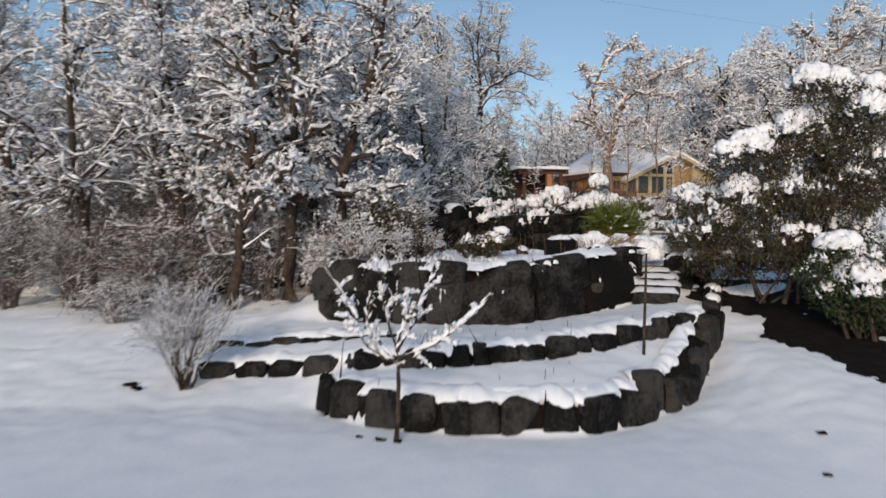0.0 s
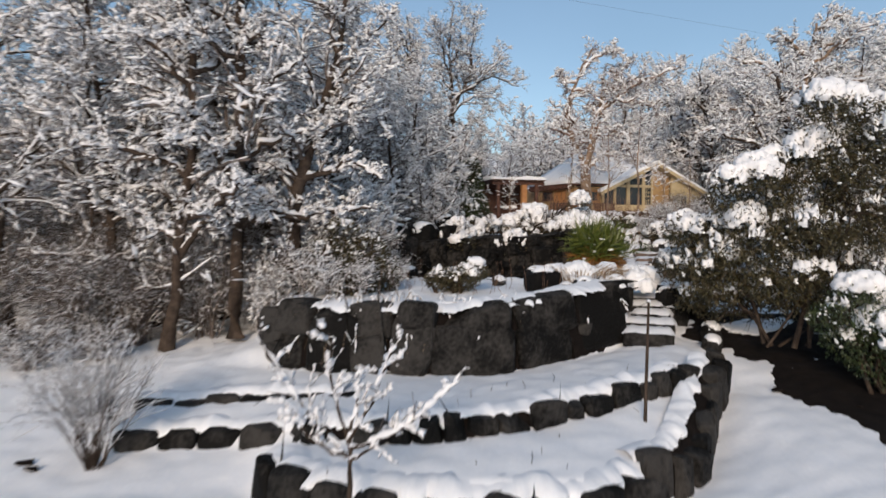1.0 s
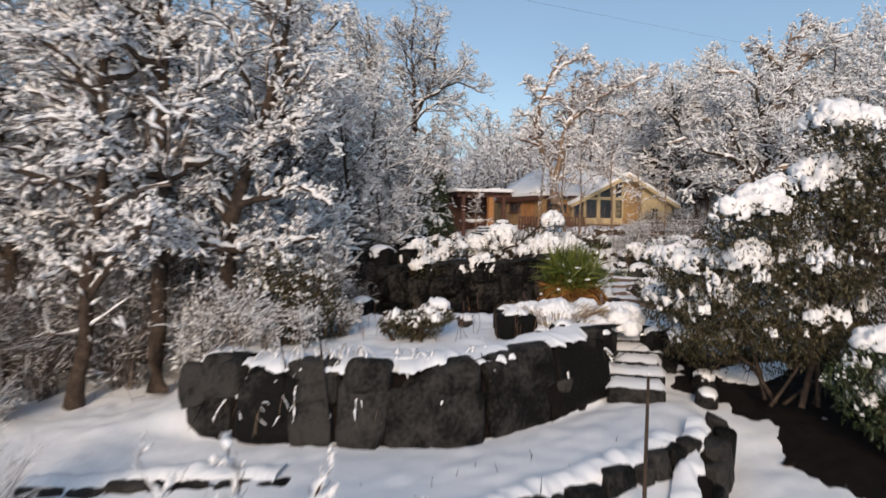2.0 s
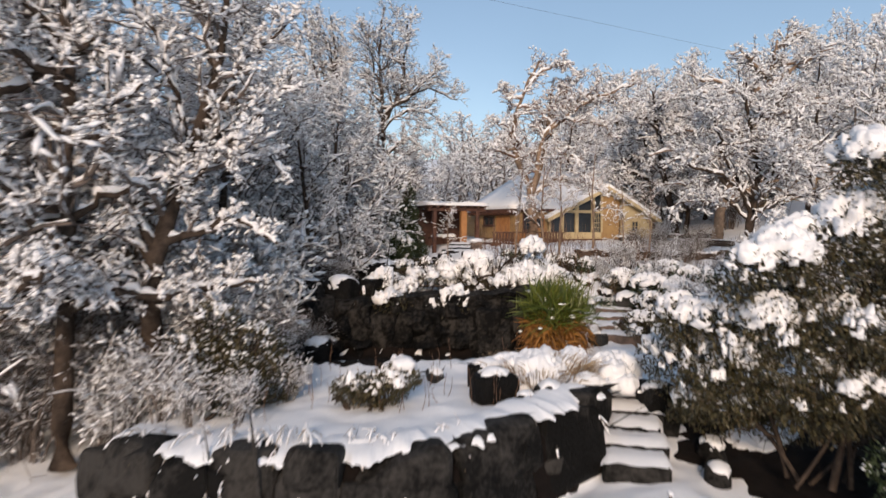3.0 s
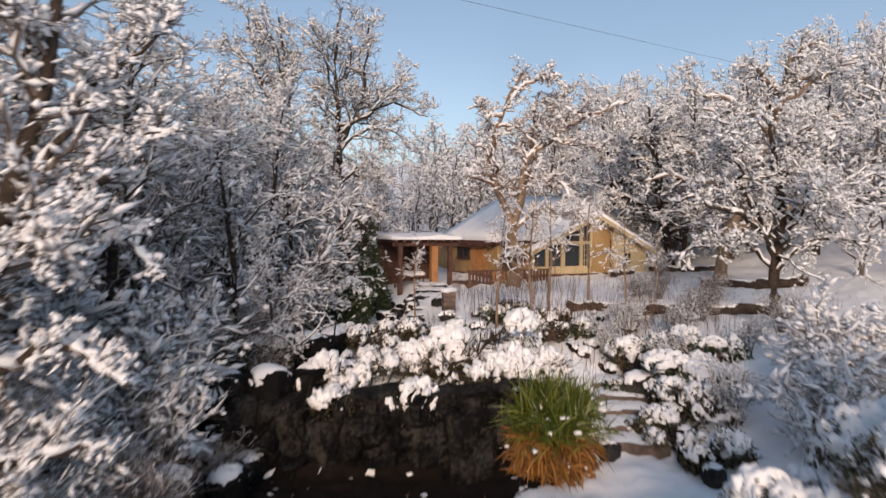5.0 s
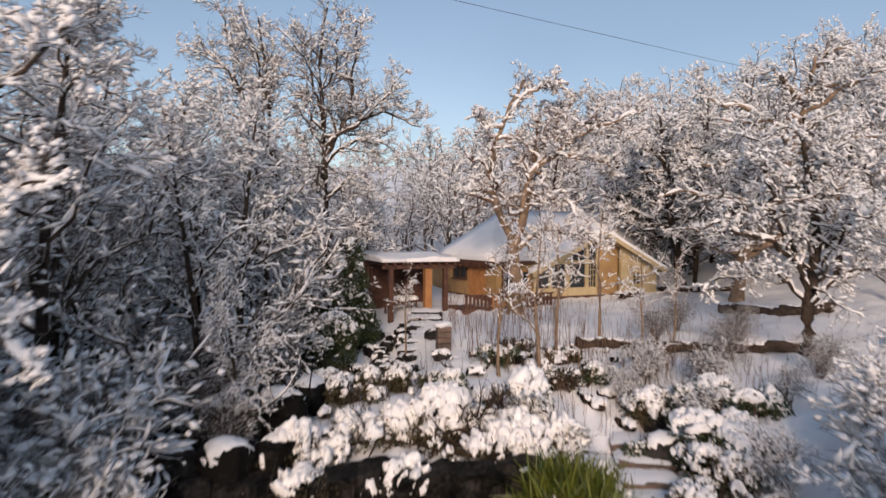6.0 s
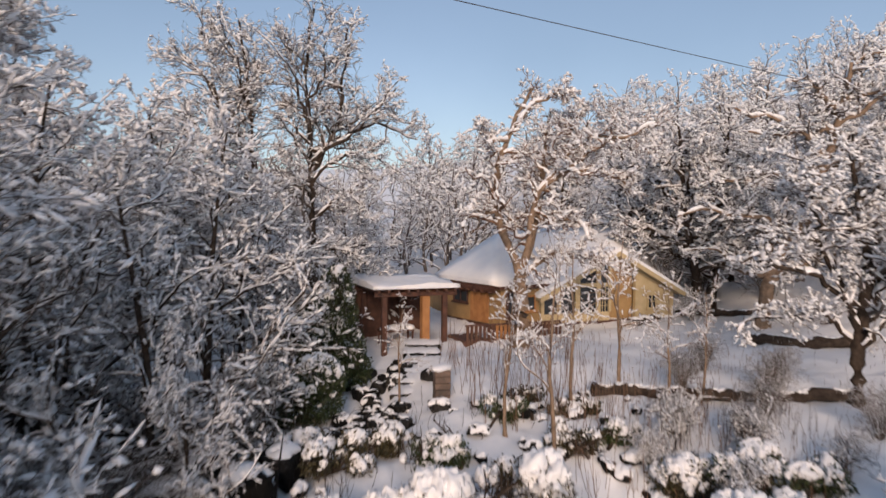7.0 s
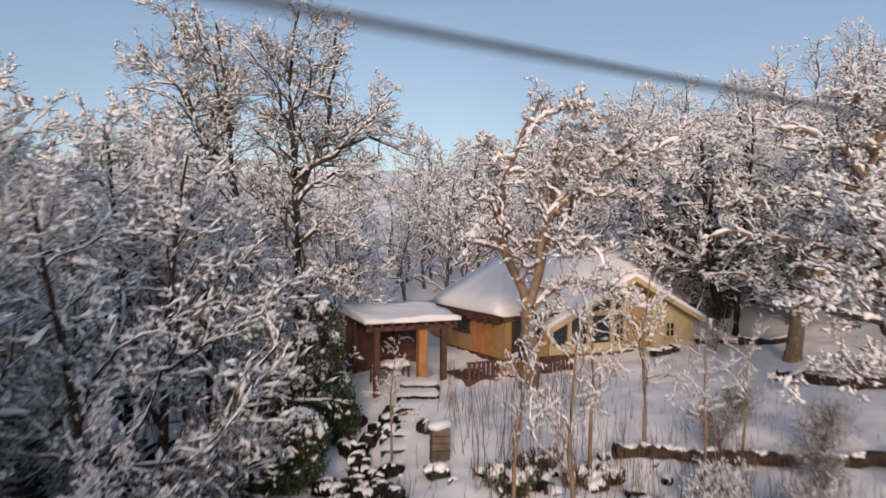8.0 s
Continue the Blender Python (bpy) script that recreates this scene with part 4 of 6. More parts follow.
def stair(name, start, end, z0, z1, count, width, label, seed, deep_snow=1.0, stone=None):
    """Garden steps: each a rough slab with snow on its tread."""
    rng = np.random.default_rng(seed)
    t = thing(name, Matrix(), label, "steps")
    a = math.degrees(math.atan2(end[1] - start[1], end[0] - start[0])) - 90
    run = math.hypot(end[0] - start[0], end[1] - start[1]) / count
    rise = (z1 - z0) / count
    for i in range(count):
        f = i / count
        x, y, z = start[0] + (end[0] - start[0]) * f, start[1] + (end[1] - start[1]) * f, z0 + (z1 - z0) * f
        m = Matrix.Translation((x, y, z)) @ pose(0, 0, 0, 0, 0, a + rng.uniform(-4, 4))
        w = width * rng.uniform(0.85, 1.1)
        bm = box(bmesh.new(), -w / 2, w / 2, 0, run + 0.15, -0.3, rise - 0.02, 0.03)
        bmesh.ops.subdivide_edges(bm, edges=[e for e in bm.edges if abs(e.verts[0].co.x - e.verts[1].co.x) > 0.5], cuts=4)
        for v in bm.verts:
            v.co += Vector(rng.normal(size=3) * 0.02)
        bmesh.ops.transform(bm, matrix=m, verts=bm.verts[:])
        s = part("step", bm, stone or STEP_STONE, t)
        nx, ny = 12, 5
        gx, gy = np.meshgrid(np.linspace(-w / 2 - 0.06, w / 2 + 0.06, nx), np.linspace(0.02, run + 0.1, ny), indexing="ij")
        ed = np.minimum(1, np.minimum(nx - 1 - np.arange(nx), np.arange(nx)))[:, None] * np.array([0.25, 0.9, 1, 1, 1])[None]
        gz = rise - 0.06 + 0.13 * deep_snow * ed * (0.8 + 0.4 * rng.random((nx, ny)))
        gy = gy + (rng.random((nx, 1)) - 0.3) * 0.08
        v = np.stack([gx, gy, gz], axis=-1).reshape(-1, 3)
        v = (np.array(m.to_3x3()) @ v.T).T + np.array(m.translation)
        k = np.arange(nx * ny).reshape(nx, ny)
        q = np.stack([k[:-1, :-1], k[1:, :-1], k[1:, 1:], k[:-1, 1:]], axis=-1).reshape(-1, 4)
        part_np("tread_snow", v, q, SNOW, s, "snow on the tread")
    return t


stair("lower_steps", (7.7, 23.4), (9.3, 27.3), 2.2, 3.2, 5, 1.5, "rough stone garden steps half covered in snow", 41, 1.4, ROCK)
stair("upper_steps", (11.75, 33.2), (13.0, 38.0), 3.58, 4.7, 5, 1.7, "reddish stone garden steps with snow on the treads", 42)
stair("house_steps", (6.8, 44.6), (8.7, 53.5), 4.95, 6.9, 9, 1.9, "wide stone steps climbing to the pergola under snow", 43, 1.3, ROCK)


# ---- house ----
YELLOW = mat("yellow_boards", (0.27, 0.165, 0.07), (0.42, 0.27, 0.115), scale=1.5, rough=0.6, bump=0.25, fine=30.0)
CREAM = mat("cream_paint", (0.42, 0.33, 0.18), (0.56, 0.45, 0.27), scale=2.0, rough=0.55, bump=0.15, fine=30.0)
RED_WOOD = mat("red_brown_timber", (0.04, 0.017, 0.011), (0.12, 0.05, 0.03), scale=3.0, rough=0.7, bump=0.3, fine=30.0)
# Orange timber, and the sunlit tone of the thick pergola post.
ORANGE_LIT_WOOD = mat("orange_lit_timber", (0.26, 0.11, 0.035), (0.42, 0.20, 0.07), scale=2.5, rough=0.65, bump=0.3, fine=30.0)
GLASS = bpy.data.materials.new("window_glass")
GLASS.use_nodes = True
gb = GLASS.node_tree.nodes["Principled BSDF"]
gb.inputs["Base Color"].default_value = (0.03, 0.035, 0.04, 1)
gb.inputs["Roughness"].default_value = 0.06


def window(house, x, y, z, w, h, cols=2, rows=1, frame_mat=None, turn=0.0):
    """A window that faces -y, with frame, glazing bars and panes, its middle at x, y, z."""
    fm = frame_mat or CREAM
    m = Matrix.Translation((x, y, z)) @ pose(0, 0, 0, 0, 0, turn)
    bm = bmesh.new()
    t = 0.09
    loops = [[bm.verts.new((sx * (w / 2 - k), y0, sz * (h / 2 - k))) for sx, sz in ((-1, -1), (1, -1), (1, 1), (-1, 1))] for y0 in (-0.06, 0.05) for k in (0.0, t)]
    for a, b in ((0, 1), (1, 3), (3, 2), (2, 0)):
        for i in range(4):
            bm.faces.new((loops[a][i], loops[a][(i + 1) % 4], loops[b][(i + 1) % 4], loops[b][i]))
    bmesh.ops.recalc_face_normals(bm, faces=bm.faces[:])
    bmesh.ops.transform(bm, matrix=m, verts=bm.verts[:])
    wf = part("window", bm, fm, house)
    for i in range(1, cols):
        u = -w / 2 + w * i / cols
        bm = box(bmesh.new(), u - 0.03, u + 0.03, -0.045, 0.03, -h / 2 + t, h / 2 - t)
        bmesh.ops.transform(bm, matrix=m, verts=bm.verts[:])
        part("glazing_bar", bm, fm, wf)
    for i in range(1, rows):
        u = -h / 2 + h * i / rows
        bm = box(bmesh.new(), -w / 2 + t, w / 2 - t, -0.04, 0.033, u - 0.025, u + 0.025)
        bmesh.ops.transform(bm, matrix=m, verts=bm.verts[:])
        part("glazing_bar", bm, fm, wf)
    bm = box(bmesh.new(), -w / 2 + 0.05, w / 2 - 0.05, -0.01, 0.01, -h / 2 + 0.05, h / 2 - 0.05)
    bmesh.ops.transform(bm, matrix=m, verts=bm.verts[:])
    part("pane", bm, GLASS, wf, "dark reflecting glass")
    bm = box(bmesh.new(), -w / 2 - 0.08, w / 2 + 0.08, -0.13, 0.0, -h / 2 - 0.07, -h / 2)
    bmesh.ops.transform(bm, matrix=m, verts=bm.verts[:])
    part("window_sill", bm, fm, wf)
    return wf


def slab(bm, corners, thick):
    """A sloping slab from four upper corners."""
    up = [bm.verts.new(c) for c in corners]
    lo = [bm.verts.new((c[0], c[1], c[2] - thick)) for c in corners]
    n = len(corners)
    bm.faces.new(up)
    bm.faces.new(lo[::-1])
    for i in range(n):
        bm.faces.new((up[i], lo[i], lo[(i + 1) % n], up[(i + 1) % n]))
    bmesh.ops.recalc_face_normals(bm, faces=bm.faces[:])
    return bm


CABLE = mat("cable_sheath", (0.05, 0.05, 0.055), (0.09, 0.09, 0.095), scale=4.0, rough=0.5, bump=0.0)
HOUSE = pose(10.6, 55.2, 0, 0, 0, 12)


def house():
    """Plan: x along the front, y into the house, heights as in the garden."""
    t = thing("house", HOUSE, "yellow timber house with a snow-laden hipped roof and glazed gable", "house")
    z0 = 6.2
    lift = lambda p, d: (p[0], p[1], p[2] + d)
    # west wall under the hip's eave, and the short front wall beside it
    bearing = math.degrees(math.atan2(-5.6, 1.0))
    W = Matrix.Translation((1.75, 5.6, 0)) @ pose(0, 0, 0, 0, 0, bearing)

    def west(name, x0, x1, y0, y1, zlo, zhi, material, label="", bevel=0.0):
        bm = box(bmesh.new(), x0, x1, y0, y1, zlo, zhi, bevel)
        bmesh.ops.transform(bm, matrix=W, verts=bm.verts[:])
        return part(name, bm, material, t, label)

    west("wall", 0, 5.69, 0, 0.22, 7.2, 9.28, YELLOW, "ochre boarded wall")
    west("plinth", 0, 5.72, -0.05, 0.22, z0, 7.196, RED_WOOD, "dark brown plinth")
    west("fascia", -0.5, 5.75, -0.5, -0.42, 9.12, 9.27, RED_WOOD, "dark red eaves board")
    for i in range(9):
        west("rafter_tail", -0.3 + i * 0.7, -0.16 + i * 0.7, -0.62, -0.004, 9.0, 9.12, RED_WOOD, "", 0.01)
    for i in range(7):
        west("board", 2.9 + i * 0.25, 3.135 + i * 0.25, -0.05, -0.004, 7.25, 9.0, ORANGE_LIT_WOOD, "warm orange timber cladding", 0.006)
    at = W @ Vector((1.9, -0.02, 8.55))
    window(t, at.x, at.y, at.z, 1.5, 0.75, 2, 1, RED_WOOD, bearing)
    part("wall", box(bmesh.new(), 2.75, 5.2, 0, 0.22, 7.2, 9.2), YELLOW, t, "ochre boarded wall")
    part("wall", box(bmesh.new(), 1.9, 2.1, 5.7, 8.5, 7.2, 9.3), YELLOW, t, "ochre boarded wall")
    part("plinth", box(bmesh.new(), 2.7, 14.8, -0.06, 0.3, z0, 7.196), RED_WOOD, t, "dark brown plinth")
    # hipped roof behind
    A, B, C, D = (1.2, 5.8, 9.45), (2.4, -0.5, 9.4), (15.6, 8.8, 9.45), (5.0, 12.5, 9.45)
    E = (15.6, 1.0, 9.45)
    R0, R1 = (5.4, 4.5, 12.3), (13.6, 4.5, 12.4)
    faces = ((A, B, R0), (B, E, R1, R0), (E, C, R1), (C, D, R0, R1), (D, A, R0))
    bm = bmesh.new()
    for c in faces:
        slab(bm, c, 0.14)
    bmesh.ops.remove_doubles(bm, verts=bm.verts[:], dist=0.005)
    roof = part("roof", bm, RED_WOOD, t, "dark roof under snow")
    bm = bmesh.new()
    for c in faces:
        slab(bm, [lift(p, 0.30) for p in c], 0.28)
    bmesh.ops.remove_doubles(bm, verts=bm.verts[:], dist=0.005)
    bmesh.ops.subdivide_edges(bm, edges=bm.edges[:], cuts=5, use_grid_fill=True)
    for v in bm.verts:
        v.co.z += 0.05 * noise.noise(v.co * 0.9)
    part("roof_snow", bm, SNOW, roof, "deep smooth roof snow", smooth=True)
    bm = bmesh.new()
    box(bm, 14.4, 14.65, 0.3, 8.5, z0, 9.3)
    box(bm, 2.1, 14.4, 8.5, 8.75, z0, 9.3)
    part("wall", bm, YELLOW, t, "ochre boarded back wall")
    # glazed gable
    xl, xr, xp, zl, zp = 5.3, 14.8, 10.2, 8.75, 11.1
    rake = lambda x: zl + (zp - zl) * ((x - xl) / (xp - xl) if x < xp else (xr - x) / (xr - xp))
    bm = bmesh.new()
    prism(bm, [(11.9, 7.2), (14.8, 7.2), (14.8, zl), (11.9, rake(11.9) - 0.02)], 0.25)
    part("wall", bm, CREAM, t, "pale boarded gable wall")
    bm = bmesh.new()
    prism(bm, [(10.05, 7.2), (11.9, 7.2), (11.9, rake(11.9) - 0.02), (xp, zp - 0.02), (10.05, rake(10.05) - 0.02)], 0.2)
    bmesh.ops.transform(bm, matrix=Matrix.Translation((0, 0.35, 0)), verts=bm.verts[:])
    part("wall", bm, YELLOW, t, "bright ochre recessed wall")
    part("wall", box(bmesh.new(), xl, 10.0, 0.0, 0.2, 7.2, 7.72), CREAM, t, "cream sill wall of the glazed bay")
    for x, w in ((5.4, 0.2), (6.5, 0.22), (7.75, 0.3), (9.2, 0.26), (10.0, 0.16)):
        part("window_post", box(bmesh.new(), x - w / 2, x + w / 2, -0.06, 0.16, 7.72, rake(x) - 0.08), CREAM, t, "broad cream post of the glazed bay")
    part("transom", box(bmesh.new(), xl, 10.0, -0.09, 0.17, 9.2, 9.42), CREAM, t)
    for a, b in ((5.5, 6.39), (6.61, 7.6), (7.9, 9.07), (9.33, 9.92)):
        part("pane", box(bmesh.new(), a, b, 0.06, 0.08, 7.72, 9.2), GLASS, t, "dark reflecting glass")
        za, zb = rake(a) - 0.1, rake(b) - 0.1
        if zb > 9.5:
            bm = prism(bmesh.new(), [(a, 9.42), (b, 9.42), (b, zb), (a, max(za, 9.43))], 0.02)
            bmesh.ops.transform(bm, matrix=Matrix.Translation((0, 0.06, 0)), verts=bm.verts[:])
            part("pane", bm, GLASS, t, "dark reflecting glass")
    for i in range(1, 3):
        x = 9.33 + 0.59 * i / 3
        part("glazing_bar", box(bmesh.new(), x - 0.02, x + 0.02, 0.03, 0.055, 7.72, 9.2), CREAM, t)
    for i in range(1, 4):
        z = 7.72 + 1.48 * i / 4
        part("glazing_bar", box(bmesh.new(), 9.33, 9.92, 0.03, 0.055, z - 0.02, z + 0.02), CREAM, t)
    ov, yb, yo = 0.4, 4.4, -0.6
    sl = (zp - zl) / (xp - xl)
    sr = (zp - zl) / (xr - xp)
    L0, P0, Q0 = (xl - ov, yo, zl - ov * sl + 0.16), (xp, yo, zp + 0.16), (xr + ov, yo, zl - ov * sr + 0.16)
    L1, P1, Q1 = (xl - ov, yb, L0[2]), (xp, yb, P0[2]), (xr + ov, yb, Q0[2])
    bm = bmesh.new()
    slab(bm, [L0, P0, P1, L1], 0.14)
    slab(bm, [P0, Q0, Q1, P1], 0.14)
    bmesh.ops.remove_doubles(bm, verts=bm.verts[:], dist=0.005)
    roof2 = part("roof", bm, CREAM, t, "gable roof with cream eaves")
    bm = bmesh.new()
    slab(bm, [lift(p, 0.24) for p in (L0, P0, P1, L1)], 0.23)
    slab(bm, [lift(p, 0.24) for p in (P0, Q0, Q1, P1)], 0.23)
    bmesh.ops.remove_doubles(bm, verts=bm.verts[:], dist=0.005)
    bmesh.ops.subdivide_edges(bm, edges=bm.edges[:], cuts=6, use_grid_fill=True)
    for v in bm.verts:
        v.co.z += 0.05 * noise.noise(v.co * 0.9)
        v.co.y -= 0.05 * noise.noise(v.co * 2.0) if v.co.y < -0.3 else 0
    part("roof_snow", bm, SNOW, roof2, "deep smooth roof snow", smooth=True)
    for a, b in ((L0, P0), (P0, Q0)):
        bm = slab(bmesh.new(), [(a[0], a[1] - 0.06, a[2] + 0.02), (b[0], b[1] - 0.06, b[2] + 0.02), (b[0], b[1] - 0.003, b[2] + 0.02), (a[0], a[1] - 0.003, a[2] + 0.02)], 0.28)
        part("barge_board", bm, CREAM, t, "cream barge board")
    window(t, 13.1, -0.02, 8.2, 0.7, 0.9, 2, 2)
    window(t, 4.55, -0.02, 8.4, 0.8, 0.9, 1, 1, ORANGE_LIT_WOOD)
    d = part("door", box(bmesh.new(), 3.1, 3.8, -0.06, -0.004, 7.2, 9.12), RED_WOOD, t, "dark brown house door")
    part("pane", box(bmesh.new(), 3.23, 3.67, -0.08, -0.064, 7.9, 9.0), GLASS, d)
    part("door_handle", box(bmesh.new(), 3.15, 3.2, -0.13, -0.064, 8.0, 8.15), GLASS, d)
    part("deck", box(bmesh.new(), -0.4, 5.4, -2.2, -0.07, 6.3, 6.95), RED_WOOD, t)
    for i in range(24):
        x = -0.3 + i * 0.235
        part("baluster", box(bmesh.new(), x, x + 0.16, -2.2, -2.16, 6.9, 7.65, 0.008), ORANGE_LIT_WOOD if 6 < i < 16 else RED_WOOD, t)
    part("handrail", box(bmesh.new(), -0.35, 5.4, -2.24, -2.12, 7.65, 7.73), RED_WOOD, t)
    return t


house()


def pergola():
    t = thing("pergola", HOUSE, "red-brown timber pergola with a snow-covered flat roof", "pergola")
    for x, y in ((-4.2, -1.0), (-2.1, -1.1), (-1.0, -1.0), (-4.2, 2.6), (-2.1, 2.6), (-0.6, 2.6)):
        w = 0.2 if (x, y) == (-2.1, -1.1) else 0.13
        # Sunlight on the thick post is given by its orange colour.
        part("post", box(bmesh.new(), x - w, x + w, y - w, y + w, 6.0, 9.15, 0.02), ORANGE_LIT_WOOD if w > 0.15 else RED_WOOD, t)
    for y in (-1.05, 2.6):
        part("beam", box(bmesh.new(), -4.7, -0.35, y - 0.1, y + 0.1, 9.15, 9.36, 0.02), RED_WOOD, t)
    for i in range(9):
        x = -4.6 + i * 0.5
        part("rafter", box(bmesh.new(), x - 0.06, x + 0.06, -1.5, 2.85, 9.364, 9.5, 0.01), RED_WOOD, t)
    part("roof", box(bmesh.new(), -4.8, -0.3, -1.3, 2.9, 9.504, 9.54), RED_WOOD, t)
    bm = box(bmesh.new(), -4.85, -0.3, -1.4, 2.88, 9.544, 9.74)
    bmesh.ops.subdivide_edges(bm, edges=bm.edges[:], cuts=12, use_grid_fill=True)
    for v in bm.verts:
        if v.co.z > 9.6:
            v.co.z += 0.13 * noise.noise(v.co * 1.1) + 0.05 * (v.co.y + 1.3)
        v.co.x += 0.07 * noise.noise(v.co * 2.1)
        v.co.y += 0.07 * noise.noise(v.co * 2.4)
    part("roof_snow", bm, SNOW, t, "deep snow on the pergola roof", smooth=True)
    part("back_wall", box(bmesh.new(), -4.6, -0.4, 2.76, 2.9, 6.0, 9.3), RED_WOOD, t, "dark timber back wall")


pergola()


def neighbour_house():
    """A second house, half hidden by the orchard: two arched porches and a yellow gable."""
    t = thing("neighbour_house", pose(38.0, 62.0, land(40, 62) - 0.2, 0, 0, 8), "far yellow house with pale arched porches behind orchard trees", "house")
    part("wall", box(bmesh.new(), 0.4, 10.5, 1.0, 7.0, 0, 3.6), YELLOW, t, "ochre boarded wall")
    bm = prism(bmesh.new(), [(4.2, 3.6), (10.8, 3.6), (7.5, 5.6)], 6.0)
    bmesh.ops.transform(bm, matrix=Matrix.Translation((0, 1.0, 0)), verts=bm.verts[:])
    part("wall", bm, YELLOW, t, "yellow gable")
    bm = bmesh.new()
    slab(bm, [(3.7, 0.4, 3.5), (7.5, 0.4, 5.85), (7.5, 7.2, 5.85), (3.7, 7.2, 3.5)], 0.22)
    slab(bm, [(7.5, 0.4, 5.85), (11.3, 0.4, 3.5), (11.3, 7.2, 3.5), (7.5, 7.2, 5.85)], 0.22)
    part("roof", bm, SNOW, t, "deep roof snow")
    part("roof", slab(bmesh.new(), [(0.0, 0.6, 3.7), (4.2, 0.6, 3.7), (4.2, 7.2, 4.5), (0.0, 7.2, 4.5)], 0.25), SNOW, t, "deep roof snow")
    for x in (1.2, 4.6):
        arch = [(-1.0, 0.0), (1.0, 0.0)] + [(math.cos(a * 0.3142), 1.9 + math.sin(a * 0.3142)) for a in range(11)]
        bm = prism(bmesh.new(), [(x + u * 1.0, w) for u, w in arch], 0.3)
        bmesh.ops.transform(bm, matrix=Matrix.Translation((0, 0.65, 0)), verts=bm.verts[:])
        porch = part("porch", bm, CREAM, t, "pale arched porch front")
        bm = prism(bmesh.new(), [(x + u * 0.8, w * 0.88) for u, w in arch], 0.1)
        bmesh.ops.transform(bm, matrix=Matrix.Translation((0, 0.54, 0)), verts=bm.verts[:])
        part("pane", bm, GLASS, porch, "dark reflecting glass")
    for x in (6.6, 8.6):
        window(t, x, 0.98, 2.2, 1.0, 1.2, 2, 1)


neighbour_house()


# ---- trees by place ----
def gnarled_oak():
    """A squat trunk that forks low into crooked limbs, wide towards one side."""
    rng = np.random.default_rng(157)
    x, y = 13.1, 51.6
    t = thing("oak", Matrix.Translation((x, y, land(x, y) - 0.15)), "gnarled oak, pale bark coloured with warm sunlight, snow-covered limbs", "tree")
    n = 14
    u = np.linspace(0, 1, n)[:, None]

    def crooked(a, b, bow, wild):
        a, b = np.array(a, float), np.array(b, float)
        p = a + (b - a) * u + np.sin(u * 3.14) * np.array(bow)
        w = np.cumsum(rng.normal(size=(n, 3)) * wild, axis=0)
        return p + (w - w[:1] - (w[-1:] - w[:1]) * u)

    trunk = crooked((0, 0, 0), (-0.05, 0, 3.7), (0.06, 0, 0), 0.03)
    main = [((-0.05, 0, 3.5), (0.5, 0.3, 12.6), (-1.25, 0, 0.2), 0.22),
            ((0.0, 0, 3.5), (3.4, -0.6, 9.8), (-0.5, 0.2, 1.2), 0.2),
            ((0.1, 0, 3.5), (3.8, 0.6, 4.4), (0.0, 0, 0.7), 0.13),
            ((0.1, 0.1, 3.6), (1.9, 1.8, 11.4), (0.2, 0.4, 0.6), 0.16)]
    P0 = np.array([crooked(a, b, c, 0.09) for a, b, c, r in main])
    R0 = np.array([np.linspace(1, 0.3, n) * r for a, b, c, r in main])
    off = [((P0[1][6]), (7.2, -0.8, 11.2), (0, 0, 0.9), 0.13), ((P0[1][7]), (5.9, 0.4, 7.6), (0.4, 0, 1.2), 0.13), ((P0[1][4]), (2.9, -1.0, 5.0), (0.9, 0, 0.7), 0.11),
           ((P0[0][4]), (-3.0, -0.6, 6.7), (0, 0, 0.4), 0.09), ((P0[0][9]), (-2.3, 0.3, 10.6), (-0.3, 0, 0.0), 0.09), ((P0[3][6]), (4.0, 1.5, 12.0), (0, 0, 0.8), 0.12),
           ((P0[1][8]), (6.4, -0.3, 9.6), (0, 0, 0.9), 0.1), ((P0[0][10]), (2.6, 0, 12.2), (0.2, 0, 0.5), 0.09), ((P0[2][8]), (5.6, 0.2, 3.4), (0.3, 0, 0.6), 0.08)]
    P1 = np.array([crooked(a, b, c, 0.16) for a, b, c, r in off])
    R1 = np.array([np.linspace(1, 0.28, n) * r for a, b, c, r in off])
    part_np("trunk", *tubes(trunk[None], np.linspace(0.46, 0.3, n)[None], 12), WARM_LIT_BARK, t)
    for P, R in list(zip(P0, R0)) + list(zip(P1, R1)):
        part_np("limb", *tubes(P[None], R[None], 8), WARM_LIT_BARK, t)
    PA, RA = np.concatenate([P0, P1]), np.concatenate([R0, R1])
    P2, R2 = sprout(PA, RA, 16, 8, 0.3, rng, 0.15, 0.95, 0.5, 0.1, 0.5)
    P3, R3 = sprout(P2, R2, 7, 4, 0.5, rng, 0.1, 0.85, 0.4, 0.06, 0.55)
    P4, R4 = sprout(P3, R3, 5, 3, 0.6, rng, 0.1, 0.9, 0.35, 0.03, 0.6)
    part_np("twigwork", *join([tubes(P2, R2, 5), tubes(P3, np.maximum(R3, 0.011), 3), tubes(P4, np.maximum(R4, 0.008), 3)]), WARM_LIT_TWIG, t, "dense reddish twigs")
    part_np("snow", *join([tris(*snow_on(PA, RA, rng, 0.1, 6)), tris(*snow_on(P2, R2, rng, 0.1, 5)), spindles(P3, R3, rng, 0.105, 0.9), spindles(P4, R4, rng, 0.085, 0.7)]), TREE_SNOW, t, "thick snow along limbs and twigs")


